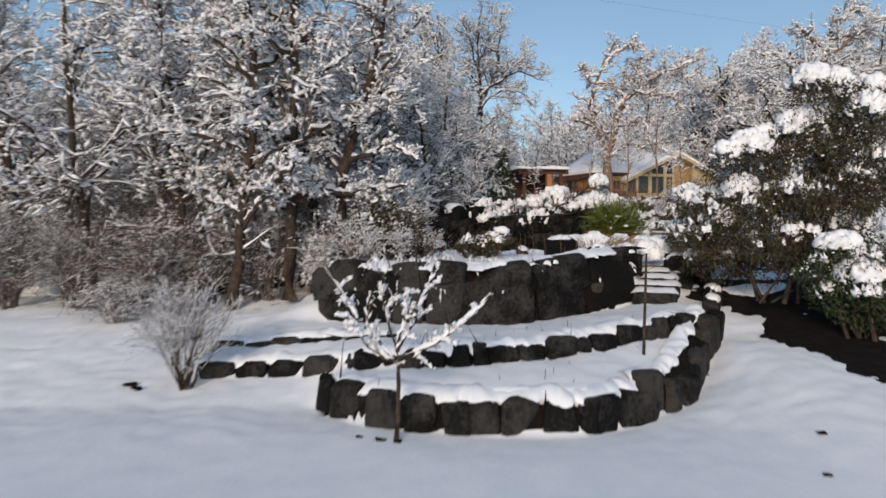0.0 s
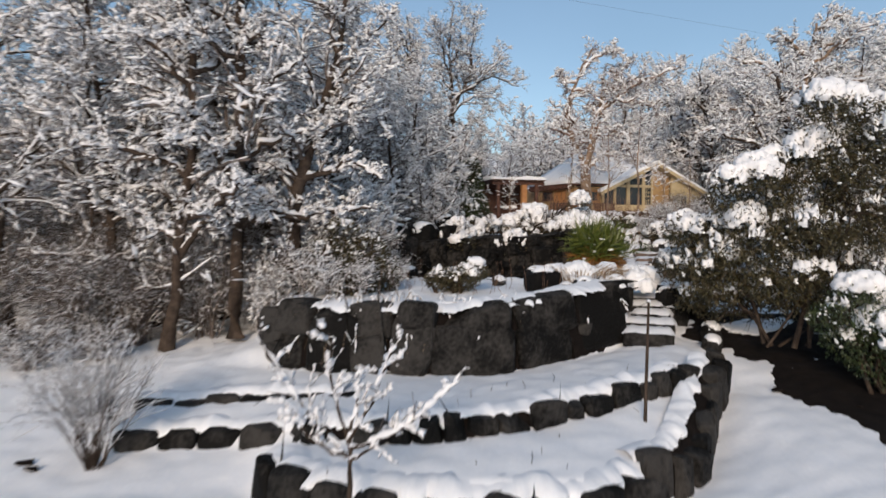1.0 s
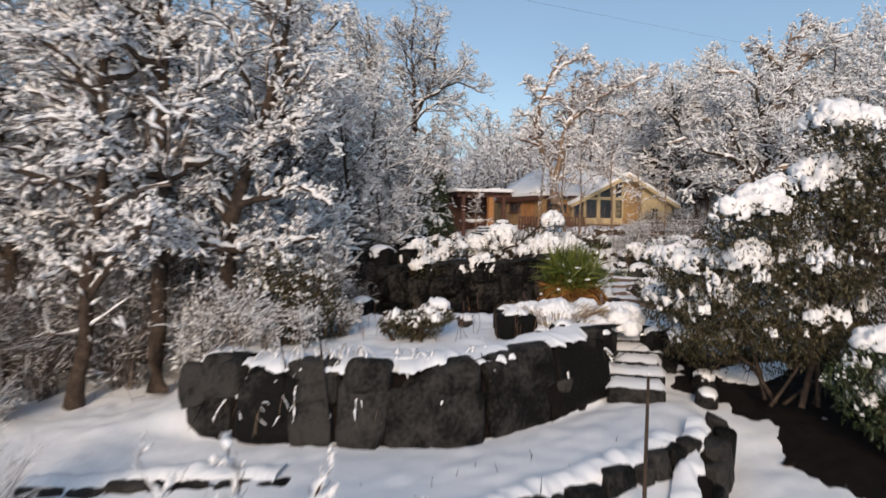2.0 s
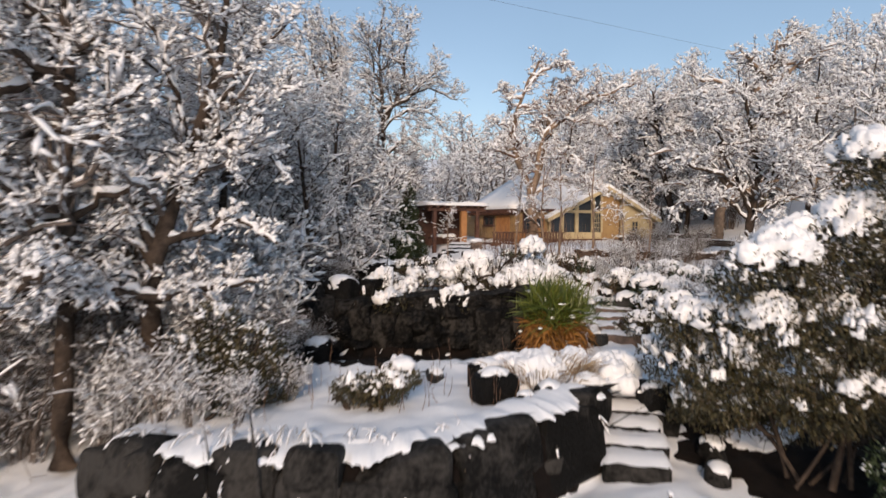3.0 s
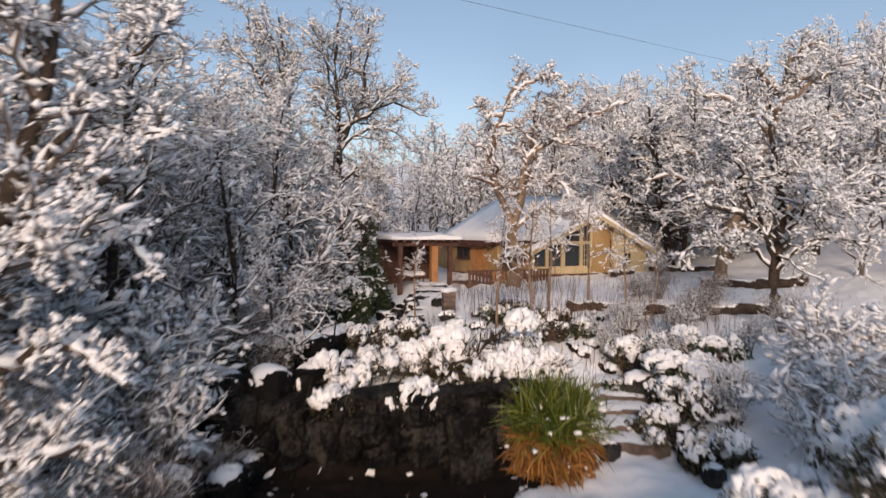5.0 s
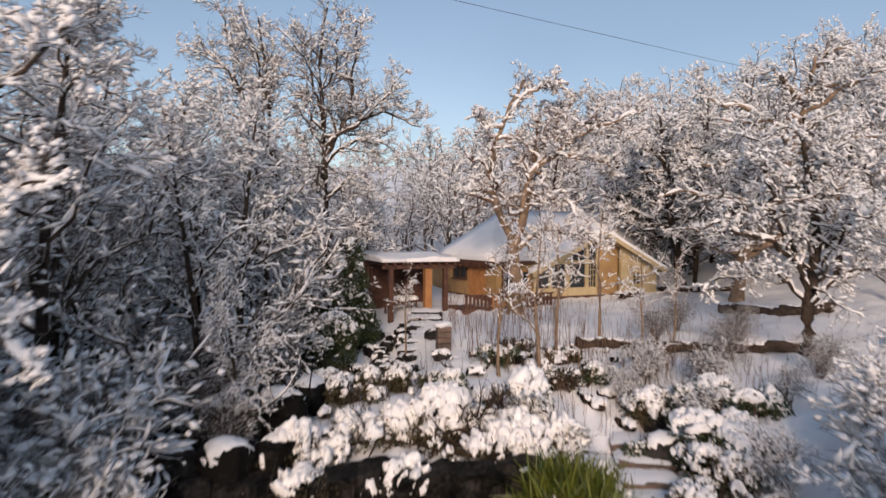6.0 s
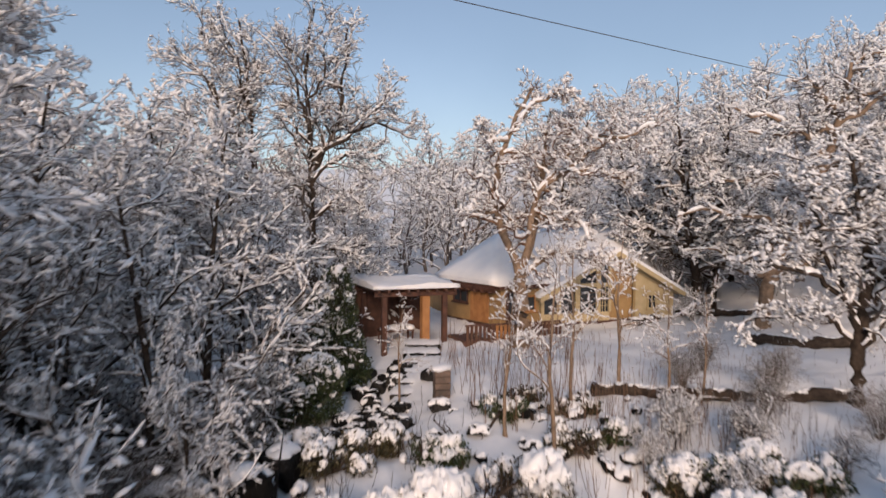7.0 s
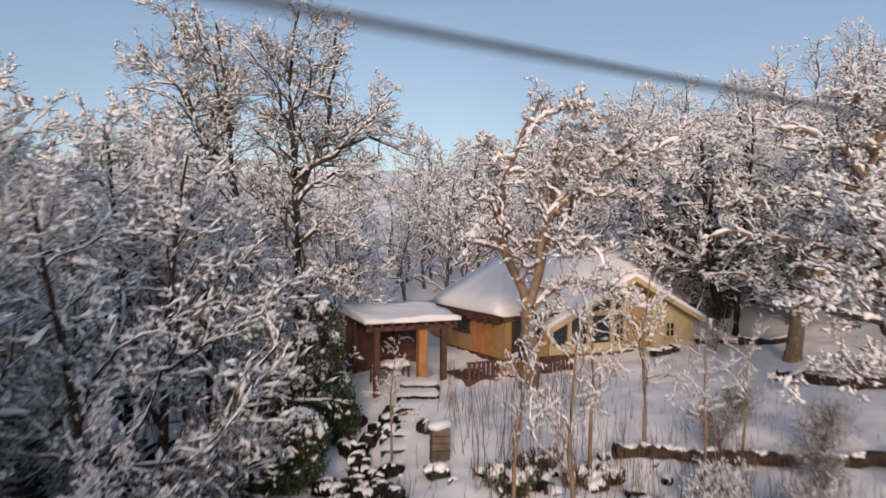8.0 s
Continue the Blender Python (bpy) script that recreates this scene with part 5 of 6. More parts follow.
def limbed_tree(seed, label, spine, girth, limbs, kids=(13, 7, 5), snow=0.075, bark=None, twig=None, lift=0.08, wild=0.1, name="bare_tree", group="", reach=0.32):
    """A tree along a spine of places: trunk, chosen limbs (height on the trunk, end, bow, radius), boughs, twigs and snow."""
    rng = np.random.default_rng(seed)
    bark, twig = bark or BARK, twig or TWIG
    sp = np.array(spine, float)
    base = sp[0].copy()
    sp -= base
    t = thing(name, Matrix.Translation(base - np.array([0, 0, 0.15])), label, "tree", group)
    n = 14
    u = np.linspace(0, 1, n)[:, None]
    zs = np.linspace(0, sp[-1, 2], 18)
    trunk = np.column_stack([np.interp(zs, sp[:, 2], sp[:, k]) for k in range(3)])
    trunk[1:-1, :2] = (trunk[:-2, :2] + 2 * trunk[1:-1, :2] + trunk[2:, :2]) / 4 + rng.normal(size=(16, 2)) * 0.04
    tr = girth * np.linspace(1, 0.2, 18)
    tr[0] *= 1.3
    P0, R0 = [], []
    for z, end, bow, r in limbs:
        a = np.array([np.interp(z - base[2], trunk[:, 2], trunk[:, k]) for k in range(3)])
        w = np.cumsum(rng.normal(size=(n, 3)) * wild, axis=0)
        P0.append(a + (np.array(end) - base - a) * u + np.sin(u * 3.14) * np.array(bow) + w - w[:1] - (w[-1:] - w[:1]) * u)
        R0.append(np.linspace(1, 0.25, n) * r)
    P0, R0 = np.array(P0), np.array(R0)
    part_np("trunk", *tubes(trunk[None], tr[None], 11), bark, t)
    for P, R in zip(P0, R0):
        part_np("limb", *tubes(P[None], R[None], 7), bark, t)
    top, tr2 = trunk[None, -n:], tr[None, -n:]
    PA, RA = np.concatenate([P0, top]), np.concatenate([R0, tr2])
    P2, R2 = sprout(PA, RA, kids[0], 7, reach, rng, 0.15, 0.85, 0.34, lift, 0.5)
    P3, R3 = sprout(P2, R2, kids[1], 4, 0.5, rng, 0.1, 0.85, 0.34, lift * 0.6, 0.55)
    P4, R4 = sprout(P3, R3, kids[2], 2, 0.6, rng, 0.1, 0.9, 0.3, 0.02, 0.6)
    part_np("twigwork", *join([tubes(P2, R2, 4), tubes(P3, np.maximum(R3, 0.01), 3), tubes(P4, np.maximum(R4, 0.007), 3)]), twig, t, "dense fine dark twigs")
    part_np("snow", *join([tris(*snow_on(P0, R0, rng, snow, 5)), tris(*snow_on(P2, R2, rng, snow * 0.8, 4)), spindles(P3, R3, rng, snow, 0.9), spindles(P4, R4, rng, snow * 0.9, 0.75)]), TREE_SNOW, t, "fresh snow lying along limbs and twigs")
    return t


def side_limbs(seed, spine, count, z0, z1, span, rise=(0.2, 2.4)):
    """Limbs that leave a trunk to all sides, arched like old boughs."""
    rng = np.random.default_rng(seed)
    sp = np.array(spine, float)
    out = []
    for i in range(count):
        z = z0 + (z1 - z0) * (i + rng.random()) / count
        a = i * 2.4 + rng.normal() * 0.4
        L = span * rng.uniform(0.7, 1.15) * (1.1 - 0.45 * (z - z0) / (z1 - z0))
        x, y = np.interp(z, sp[:, 2], sp[:, 0]), np.interp(z, sp[:, 2], sp[:, 1])
        out.append((z, (x + L * math.cos(a), y + 0.75 * L * math.sin(a), z + rng.uniform(*rise)), (0, 0, rng.uniform(0.1, 0.8)), 0.05 + 0.024 * L * rng.uniform(0.7, 1.2)))
    return out


def crafted_trees():
    """The trees whose trunks and limbs stand out one by one."""
    spine = [(3.4, 54.5, 6.0), (3.3, 54.5, 11), (3.16, 54.5, 15.65), (2.9, 54.5, 19), (2.95, 54.5, 21.3), (3.3, 54.5, 23.4)]
    limbs = [(15.4, (4.9, 54.8, 22.6), (0.5, 0, -0.3), 0.16), (16.5, (7.4, 54.2, 20.0), (0, 0, -0.7), 0.11), (15.8, (8.5, 54.6, 17.2), (0, 0, 1.0), 0.12), (14.8, (7.6, 54.0, 15.4), (0, 0, 0.8), 0.10), (17.5, (1.7, 54.2, 22.0), (-0.2, 0, 0), 0.09), (16.8, (1.9, 54.8, 18.8), (0, 0, 0.4), 0.07), (14.0, (1.7, 54.0, 16.4), (0, 0, 0.2), 0.07), (19.0, (4.2, 54.4, 22.9), (0.2, 0, 0), 0.07), (13.0, (6.2, 53.6, 13.0), (0, 0, 0.9), 0.09), (12.5, (1.0, 53.8, 13.4), (0, 0, 0.5), 0.08), (11.0, (5.8, 53.6, 11.0), (0, 0, 0.8), 0.08), (10.0, (1.6, 53.5, 10.4), (0, 0, 0.6), 0.07)]
    limbed_tree(144, "tall slender bare tree with snowy forked crown", spine, 0.27, limbs, (16, 8, 5), 0.075, reach=0.42)
    spine = [(2.0, 56.5, 6.2), (1.2, 56.5, 11), (0.2, 56.5, 16.2), (-0.1, 56.5, 20.4), (-0.5, 56.5, 23.2)]
    limbs = [(16.0, (-2.5, 56.5, 23.4), (-0.4, 0, 0), 0.13), (15.5, (-3.7, 56.3, 21.8), (0, 0, 0), 0.12), (14.5, (-3.9, 56.0, 18.7), (0, 0, 0.3), 0.10), (18.0, (0.0, 56.5, 22.4), (0.1, 0, 0), 0.06), (13.0, (-3.0, 56.0, 15.5), (0, 0, 0.4), 0.09), (18.6, (-1.5, 56.6, 23.5), (0, 0, 0), 0.08), (10.5, (-2.2, 56.0, 12.4), (0, 0, 0.5), 0.08)]
    limbed_tree(145, "tall leaning bare tree with snowy crown", spine, 0.24, limbs, (16, 8, 5), 0.085, reach=0.42)
    thick = "thicket of bare trees"
    spine = [(-4.6, 28.2, 2.6), (-4.4, 27.6, 5.0), (-4.2, 27.1, 7.3), (-3.7, 27.6, 9.4), (-3.3, 28.0, 10.4), (-2.7, 28.3, 13.0), (-2.4, 28.5, 16.0)]
    limbs = [(7.2, (-6.4, 27.0, 12.4), (-0.3, 0, -0.4), 0.15), (7.5, (-1.0, 27.0, 7.7), (0, 0, 0.7), 0.13), (7.0, (-6.2, 27.0, 8.6), (0, 0, 0.5), 0.10), (9.6, (-0.6, 28.5, 12.2), (0, 0, 0.3), 0.11), (11.0, (-0.6, 29.2, 14.6), (0, 0, 0.3), 0.09), (10.4, (-5.4, 28.8, 15.2), (0, 0, 0.0), 0.10), (8.8, (-1.8, 26.4, 10.6), (0, 0, 0.4), 0.09), (8.4, (-6.6, 27.8, 10.4), (0, 0, 0.3), 0.09), (9.0, (-0.8, 28.2, 9.6), (0, 0, 0.7), 0.09), (6.0, (-2.4, 26.8, 5.6), (0, 0, 0.6), 0.07), (6.2, (-6.4, 27.2, 6.4), (0, 0, 0.5), 0.07), (12.6, (-4.0, 28.0, 16.4), (0, 0, 0), 0.07)]
    limbed_tree(146, "old forked garden tree heavy with snow", spine, 0.34, limbs, (14, 8, 4), 0.10, group=thick)
    spine = [(-6.4, 26.8, 1.9), (-6.2, 26.6, 7.0), (-6.0, 26.4, 11.3), (-6.1, 26.8, 15.0), (-5.9, 27.0, 19.5)]
    limbed_tree(147, "straight dark-trunked garden tree thick with snow", spine, 0.27, side_limbs(7, spine, 17, 5.5, 18.5, 4.2), (14, 8, 4), 0.098, group=thick)
    spine = [(-8.8, 26.6, 1.5), (-8.0, 26.2, 6.0), (-7.4, 25.7, 10.4), (-7.7, 26.2, 14.0), (-7.2, 26.4, 18.0)]
    limbed_tree(148, "crooked dark-trunked garden tree thick with snow", spine, 0.24, side_limbs(8, spine, 16, 4.5, 17.0, 4.0), (14, 8, 4), 0.098, group=thick)
    spine = [(22.5, 41.6, 6.2), (22.6, 41.7, 8.2), (22.9, 41.8, 10.0), (23.2, 42.0, 12.0), (22.6, 42.0, 14.0), (22.4, 42.0, 16.2)]
    limbs = [(9.0, (17.6, 41.4, 11.6), (0, 0, 0.9), 0.13), (9.4, (27.6, 41.6, 12.4), (0, 0, 0.9), 0.13), (9.8, (19.4, 40.8, 14.6), (-0.4, 0, 0.3), 0.12), (8.6, (18.4, 42.6, 9.0), (0, 0, 0.9), 0.09), (8.4, (26.8, 40.6, 9.2), (0, 0, 1.0), 0.10), (11.6, (26.4, 42.4, 15.2), (0, 0, 0.4), 0.10), (10.6, (22.0, 38.6, 12.6), (0, 0, 0.6), 0.09), (12.4, (20.0, 42.8, 15.6), (0, 0, 0.3), 0.09), (10.2, (24.6, 38.8, 11.4), (0, 0, 0.7), 0.08), (11.0, (23.0, 45.4, 13.4), (0, 0, 0.6), 0.09), (13.6, (24.8, 42.0, 16.6), (0, 0, 0), 0.07)]
    limbed_tree(161, "spreading orchard tree with dark trunk and snowy crown", spine, 0.30, limbs, (15, 8, 5), 0.10, wild=0.2)
    spine = [(28.3, 54.4, 6.9), (28.5, 54.2, 10.0), (29.6, 52.6, 14.0), (30.2, 51.4, 18.0), (30.4, 50.8, 21.4)]
    limbed_tree(162, "large old hillside oak with a broad snowy crown", spine, 0.42, side_limbs(9, spine, 20, 9.5, 20.5, 6.8, (0.0, 2.2)), (14, 8, 4), 0.11, bark=WARM_LIT_BARK, wild=0.2)
    spine = [(28.4, 60.5, 7.2), (27.6, 59.8, 9.5), (25.4, 57.6, 13.2), (23.6, 55.6, 18.6)]
    limbed_tree(163, "spreading tree beside the house under a full snowy crown", spine, 0.34, side_limbs(10, spine, 16, 9.5, 17.4, 5.6, (-0.2, 2.0)), (14, 8, 4), 0.105, wild=0.2)


def all_trees():
    near = [tree_meshes(101 + i, 17, 0.25, 7.5, 22, 0.14, (10, 7, 3), 0.10, 0.4, 0.32, gnarl=0.06) for i in range(3)]
    lab = "tall bare garden tree thickly dusted with snow"
    for x, y, v, turn, s in [(-6.2, 32.5, 1, 130, 0.95), (-11.5, 28.5, 2, 220, 0.95), (-15.5, 28.5, 0, 250, 0.95), (-4.6, 37.8, 2, 40, 0.85), (-10.5, 34, 0, 20, 1.0), (-21, 32, 1, 180, 1.0)]:
        plant_tree(near[v], x, y, lab, turn=turn, size=s, group="thicket of bare trees")
    mid = [tree_meshes(121 + i, 13, 0.18, 6, 20, 0.06, (8, 6, 2), 0.10, 0.4, 0.3) for i in range(3)]
    for x, y, v, turn, s in [(-1.0, 41, 0, 0, 0.8), (-0.2, 44.5, 1, 77, 0.9), (-5, 43, 1, 60, 1.0), (0.6, 47.5, 2, 140, 0.85), (-8, 48, 0, 200, 1.1), (-2.5, 50, 1, 290, 1.0), (-14, 40, 2, 20, 1.2), (-17, 52, 0, 110, 1.25), (-28, 40, 1, 70, 1.2), (0.6, 38.0, 2, 75, 0.42), (5.6, 58.0, 0, 200, 0.62), (0.4, 51.0, 1, 20, 0.72), (-11, 45, 2, 310, 1.15), (-22, 46, 1, 160, 1.2), (-4, 56, 0, 250, 1.0), (-10, 58, 2, 90, 1.1), (2.6, 51.0, 2, 10, 0.5)]:
        plant_tree(mid[v], x, y, "bare tree with snow on every twig", turn=turn, size=s, group="thicket of bare trees")
    crafted_trees()
    gnarled_oak()
    for x, y, v, turn, s in [(36, 46, 0, 33, 1.1), (37, 56, 1, 77, 1.2), (29, 60, 2, 177, 1.1), (25.0, 64, 0, 250, 1.15), (20.5, 66, 1, 30, 1.0), (33, 64, 2, 60, 1.2)]:
        plant_tree(mid[v], x, y, "bare hillside tree with snow on every twig", turn=turn, size=s)
    sap = [tree_meshes(171 + i, 5.5, 0.07, 2.5, 8, 0.3, (5, 4, 0), 0.042, 0.8, 0.25, WARM_LIT_BARK, WARM_LIT_TWIG, gnarl=0.06) for i in range(3)]
    for x, y, v, turn, s in ((14.6, 44.2, 0, 0, 1.15), (10.3, 39.5, 1, 90, 1.15), (9.4, 41.4, 2, 200, 1.0), (6.7, 47.0, 0, 40, 0.75), (12.3, 43.1, 1, 300, 1.1), (15.6, 42.4, 2, 60, 0.85), (17.6, 43.4, 1, 150, 0.8)):
        plant_tree(sap[v], x, y, "young bare tree with orange-lit bark colour and snowy shoots", "sapling", turn, s, 0.05)
    rng = np.random.default_rng(9)
    var = [light_tree(181 + i, 11, 5.5, 11, (4, 3), 0.18) for i in range(5)]
    spots = []
    while len(spots) < 300:
        y = 63 + 66 * rng.random() ** 1.9
        x = rng.uniform(-0.62, 1.05) * y + rng.uniform(-5, 5)
        if 7 < x < 27 and y < 66:
            continue
        spots.append((x, y, rng.uniform(0.75, 1.2) * ((0.62 if y < 72 else 0.8) if -10 < x < 26 and y < 95 else 0.98), rng.random() * 6.28, int(rng.integers(5))))
    merged_wood("far_woods", spots, var, "distant hillside wood of bare snowy trees", "woods", TWIG)
    spots = [(rng.uniform(32, 75), rng.uniform(34, 66), rng.uniform(0.8, 1.2), rng.random() * 6.28, int(rng.integers(5))) for _ in range(40)]
    merged_wood("hillside_woods", spots, var, "snowy bare trees climbing the hillside", "woods", TWIG)
    bush = [shrub_meshes(191 + i) for i in range(4)]
    spots = [(-12.0, 28.6), (-3.0, 28.5), (-2.6, 33.5), (-6, 34), (-9.5, 32.5), (-13, 32), (-17.5, 30), (-21, 28.5), (-4.6, 38), (-2, 44), (0.5, 42.5), (1.8, 44.0), (-8, 40), (-12, 44), (-18, 38), (-15, 34), (-12, 36.5), (-20, 42), (-16, 46), (-9, 44), (-6.5, 38), (5.2, 58.5), (-5, 47)]
    for k, (x, y) in enumerate(spots):
        plant_bush(bush[k % 4], x, y, "tangled bare bush buried in snow", k * 47 % 360, 0.75 + 0.35 * ((k * 7) % 10) / 10 + (0.35 if x < -7 else 0), "undergrowth of the thicket")
    brush = [shrub_meshes(291 + i, 26, 3.4, 2.0, (8, 4), 0.022, 0.028) for i in range(2)]
    for k, (x, y, s) in enumerate([(-1.6, 27.2, 0.45), (-1.4, 29.6, 0.6), (-9.0, 29.5, 0.9), (-7.6, 31.5, 1.0), (-11.6, 30.2, 1.0), (-13.6, 30.6, 1.0), (-15.8, 31.4, 1.0), (-18, 33, 1.1), (-20, 35, 1.2), (-4.2, 33.2, 0.9), (-3.0, 35.4, 0.8), (-10.5, 35, 1.3), (-14, 38, 1.4), (-6.5, 36, 1.2), (-17, 42, 1.5), (-10, 41, 1.5), (-24, 37, 1.2), (25, 60.5, 1.0), (29, 62, 1.1), (33, 60, 1.1), (22.5, 62.5, 0.9), (17.2, 44.2, 0.45), (18.8, 41.4, 0.4), (20.4, 43.2, 0.5), (16.6, 39.6, 0.42), (21.0, 39.0, 0.45), (19.6, 46.5, 0.4), (-0.4, 33.2, 0.4), (0.4, 37.2, 0.5), (-1.2, 38.2, 0.7), (1.2, 41.5, 0.6)]):
        plant_bush(brush[k % 2], x, y, "dense dark leafless brush thinly snowed", k * 53 % 360, s, "undergrowth of the thicket")
    laden = [shrub_meshes(391 + i, 15, 3.2, 1.7, (7, 4), 0.13, 0.03) for i in range(2)]
    for k, (x, y, s) in enumerate([(-5.6, 28.8, 0.9), (-7.8, 28.0, 1.0), (-10.2, 27.6, 1.0), (-12.6, 27.2, 1.05), (-15.4, 27.0, 1.1), (-1.8, 33.0, 0.9), (-2.6, 34.8, 1.1), (-4.6, 35.2, 1.2), (-3.8, 32.4, 1.1), (-2.6, 37.6, 1.0), (-4.0, 31.0, 0.9), (-8.5, 30.5, 1.1), (-18.5, 27.4, 1.1)]):
        plant_bush((brush if y < 30 else laden)[k % 2], x, y, "arching bare bush bowed under snow", k * 77 % 360, s, "undergrowth of the thicket")
    for k, (x, y, s) in enumerate([(-4.7, 26.6, 0.75), (-3.5, 25.2, 0.62), (-2.7, 24.4, 0.45), (-1.6, 24.1, 0.38), (-2.0, 27.4, 0.7), (-0.6, 26.0, 0.36), (-5.6, 27.4, 0.8), (-2.9, 28.4, 0.8)]):
        plant_bush(bush[k % 4], x, y, "arching bare bush dusted with snow", k * 97 % 360, s, "bushes on the terrace")
    for k, (x, y, s) in enumerate([(16.2, 31.5, 0.95), (18.5, 33.5, 0.95), (18.0, 30.2, 0.9), (20.4, 32.4, 1.0)]):
        plant_bush(laden[k % 2], x, y, "drooping bare bush thickly laden with blue-white snow", k * 63, s)
    for k, (x, y, s) in enumerate([(15.0, 33.6, 0.6), (14.8, 37.0, 0.55), (16.5, 39.0, 0.5), (13.4, 39.5, 0.45), (25.5, 57, 0.5), (15.4, 41.0, 0.45), (14.6, 40.2, 0.5), (18.4, 37.6, 0.45)]):
        plant_bush(bush[(k + 1) % 4], x, y, "bare garden bush bowed under blue-white snow", k * 63, s)


all_trees()

# ---- shrubs ----
def clustered(masses, seed, each=5, share=0.5):
    """Breaks large rounded masses into a core with smaller bosses round its upper side."""
    rng = np.random.default_rng(seed)
    out, covers = [], []
    for x, y, z, rx, ry, rz in masses:
        out.append((x, y, z, rx * 0.82, ry * 0.82, rz * 0.82))
        covers.append(-0.55)
        for _ in range(each):
            d = rng.normal(size=3)
            d[2] = abs(d[2]) * 0.9 - 0.25
            d /= np.linalg.norm(d)
            k = share * rng.uniform(0.75, 1.25)
            out.append((x + d[0] * rx * 0.68, y + d[1] * ry * 0.68, z + d[2] * rz * 0.68, rx * k, ry * k, rz * k * 0.85))
            covers.append(-0.55 + 1.25 * max(0.0, d[2]) + rng.uniform(-0.1, 0.1))
    return out, covers


RHODO = [(-1.5, 1.7, 3.2, 1.2, 1.3, 1.0), (-1.5, 2.9, 2.1, 1.2, 1.2, 1.2), (-1.4, 0.8, 2.1, 1.1, 1.0, 1.2), (-1.0, -0.1, 4.6, 1.15, 1.1, 1.1), (-1.0, -0.1, 2.9, 1.2, 1.1, 1.3),
         (0.3, -0.9, 3.5, 1.2, 1.1, 1.1), (0.2, -0.4, 2.0, 1.2, 1.1, 1.1), (1.5, -0.3, 6.8, 1.35, 1.3, 1.2), (2.0, -1.0, 5.8, 1.3, 1.2, 1.2), (1.0, 0.3, 5.1, 1.5, 1.4, 1.4),
         (2.4, 0.1, 3.8, 1.6, 1.5, 1.8), (2.2, 0.0, 2.1, 1.5, 1.4, 1.2), (0.4, 1.9, 3.6, 1.6, 1.5, 1.6), (3.5, 0.8, 6.5, 1.5, 1.4, 1.5), (4.2, 0.4, 4.2, 1.5, 1.4, 1.8), (0.6, 1.3, 1.2, 1.6, 1.0, 0.9), (2.6, 1.3, 1.2, 1.6, 1.0, 0.9), (-0.9, 2.1, 1.1, 1.2, 1.0, 0.8)]
RHODO_LOBES, RHODO_COVERS = clustered(RHODO, 17, 7)
leafy_shrub("rhododendron", 11.4, 22.5, RHODO_LOBES, "large rhododendron with olive leaves under heavy snow clumps", RHODO_LEAF, 201, leaves=72000, leaf_len=0.115, leaf_w=0.024, pads=120, thick=0.09, rough=1.3, dust=1700, stems=7, z=2.2, covers=RHODO_COVERS)
LAUREL_LOBES, LAUREL_COVERS = clustered([(0, 0, 1.2, 1.3, 1.2, 1.1), (-0.5, 0.4, 2.3, 1.1, 1.0, 0.9), (1.0, -0.1, 2.7, 1.2, 1.1, 1.0), (0.9, 0.3, 1.4, 1.3, 1.2, 1.2)], 18, 6)
leafy_shrub("laurel", 12.8, 19.6, LAUREL_LOBES, "evergreen shrub bowed under blue-shadowed snow", LEAF, 202, leaves=14000, pads=60, thick=0.09, rough=1.3, dust=900, covers=LAUREL_COVERS)
CUSHION_LOBES, CUSHION_COVERS = clustered([(0, 0, 0.5, 0.95, 0.7, 0.5), (0.5, 0.1, 0.75, 0.7, 0.55, 0.4), (-0.6, -0.1, 0.55, 0.6, 0.5, 0.4)], 19, 5, 0.42)
leafy_shrub("cushion_bush", 1.6, 24.9, CUSHION_LOBES, "low spreading evergreen bush capped with snow", RHODO_LEAF, 203, leaves=4500, leaf_len=0.1, pads=30, thick=0.10, rough=0.9, stems=6, covers=[c + 0.3 for c in CUSHION_COVERS], dust=120)
creep = np.random.default_rng(77)
creeper = []
for k in range(50):
    x, y = -4.4 + 8.0 * creep.random() ** 0.8, -1.9 + 2.9 * creep.random() ** 0.8
    r = 0.26 + 0.5 * creep.random() ** 1.5
    fall = max(0.0, -0.9 - y)
    creeper.append((x, y, 0.5 - 0.75 * fall + 0.12 * x + 0.35 * creep.normal() * 0.6, r * (0.7 + 0.6 * creep.random()), r, r * (0.55 + 0.6 * creep.random())))
leafy_shrub("cotoneaster", 5.8, 36.2, creeper, "spreading shrub over the cliff edge heaped with snow", RHODO_LEAF, 204, leaves=14000, leaf_len=0.1, pads=140, cover=(0.0, 0.45), thick=0.10, rough=1.4, dust=900, stems=22)
leafy_shrub("holly", 3.9, 50.0, [(0, 0, 1.6, 1.7, 1.2, 1.6), (0.2, 0, 3.2, 1.1, 1.0, 1.3), (-0.9, 0.1, 0.8, 1.8, 1.3, 1.1), (0.4, 0.1, 4.5, 0.65, 0.6, 0.8), (-1.2, 0, 2.6, 1.1, 1.0, 1.0), (0.9, -0.3, 0.9, 1.0, 0.9, 0.9)], "dark green holly bush lightly snowed", LEAF, 205, leaves=20000, leaf_len=0.13, leaf_w=0.033, pads=60, cover=(-0.3, 0.1), thick=0.06, dust=250)
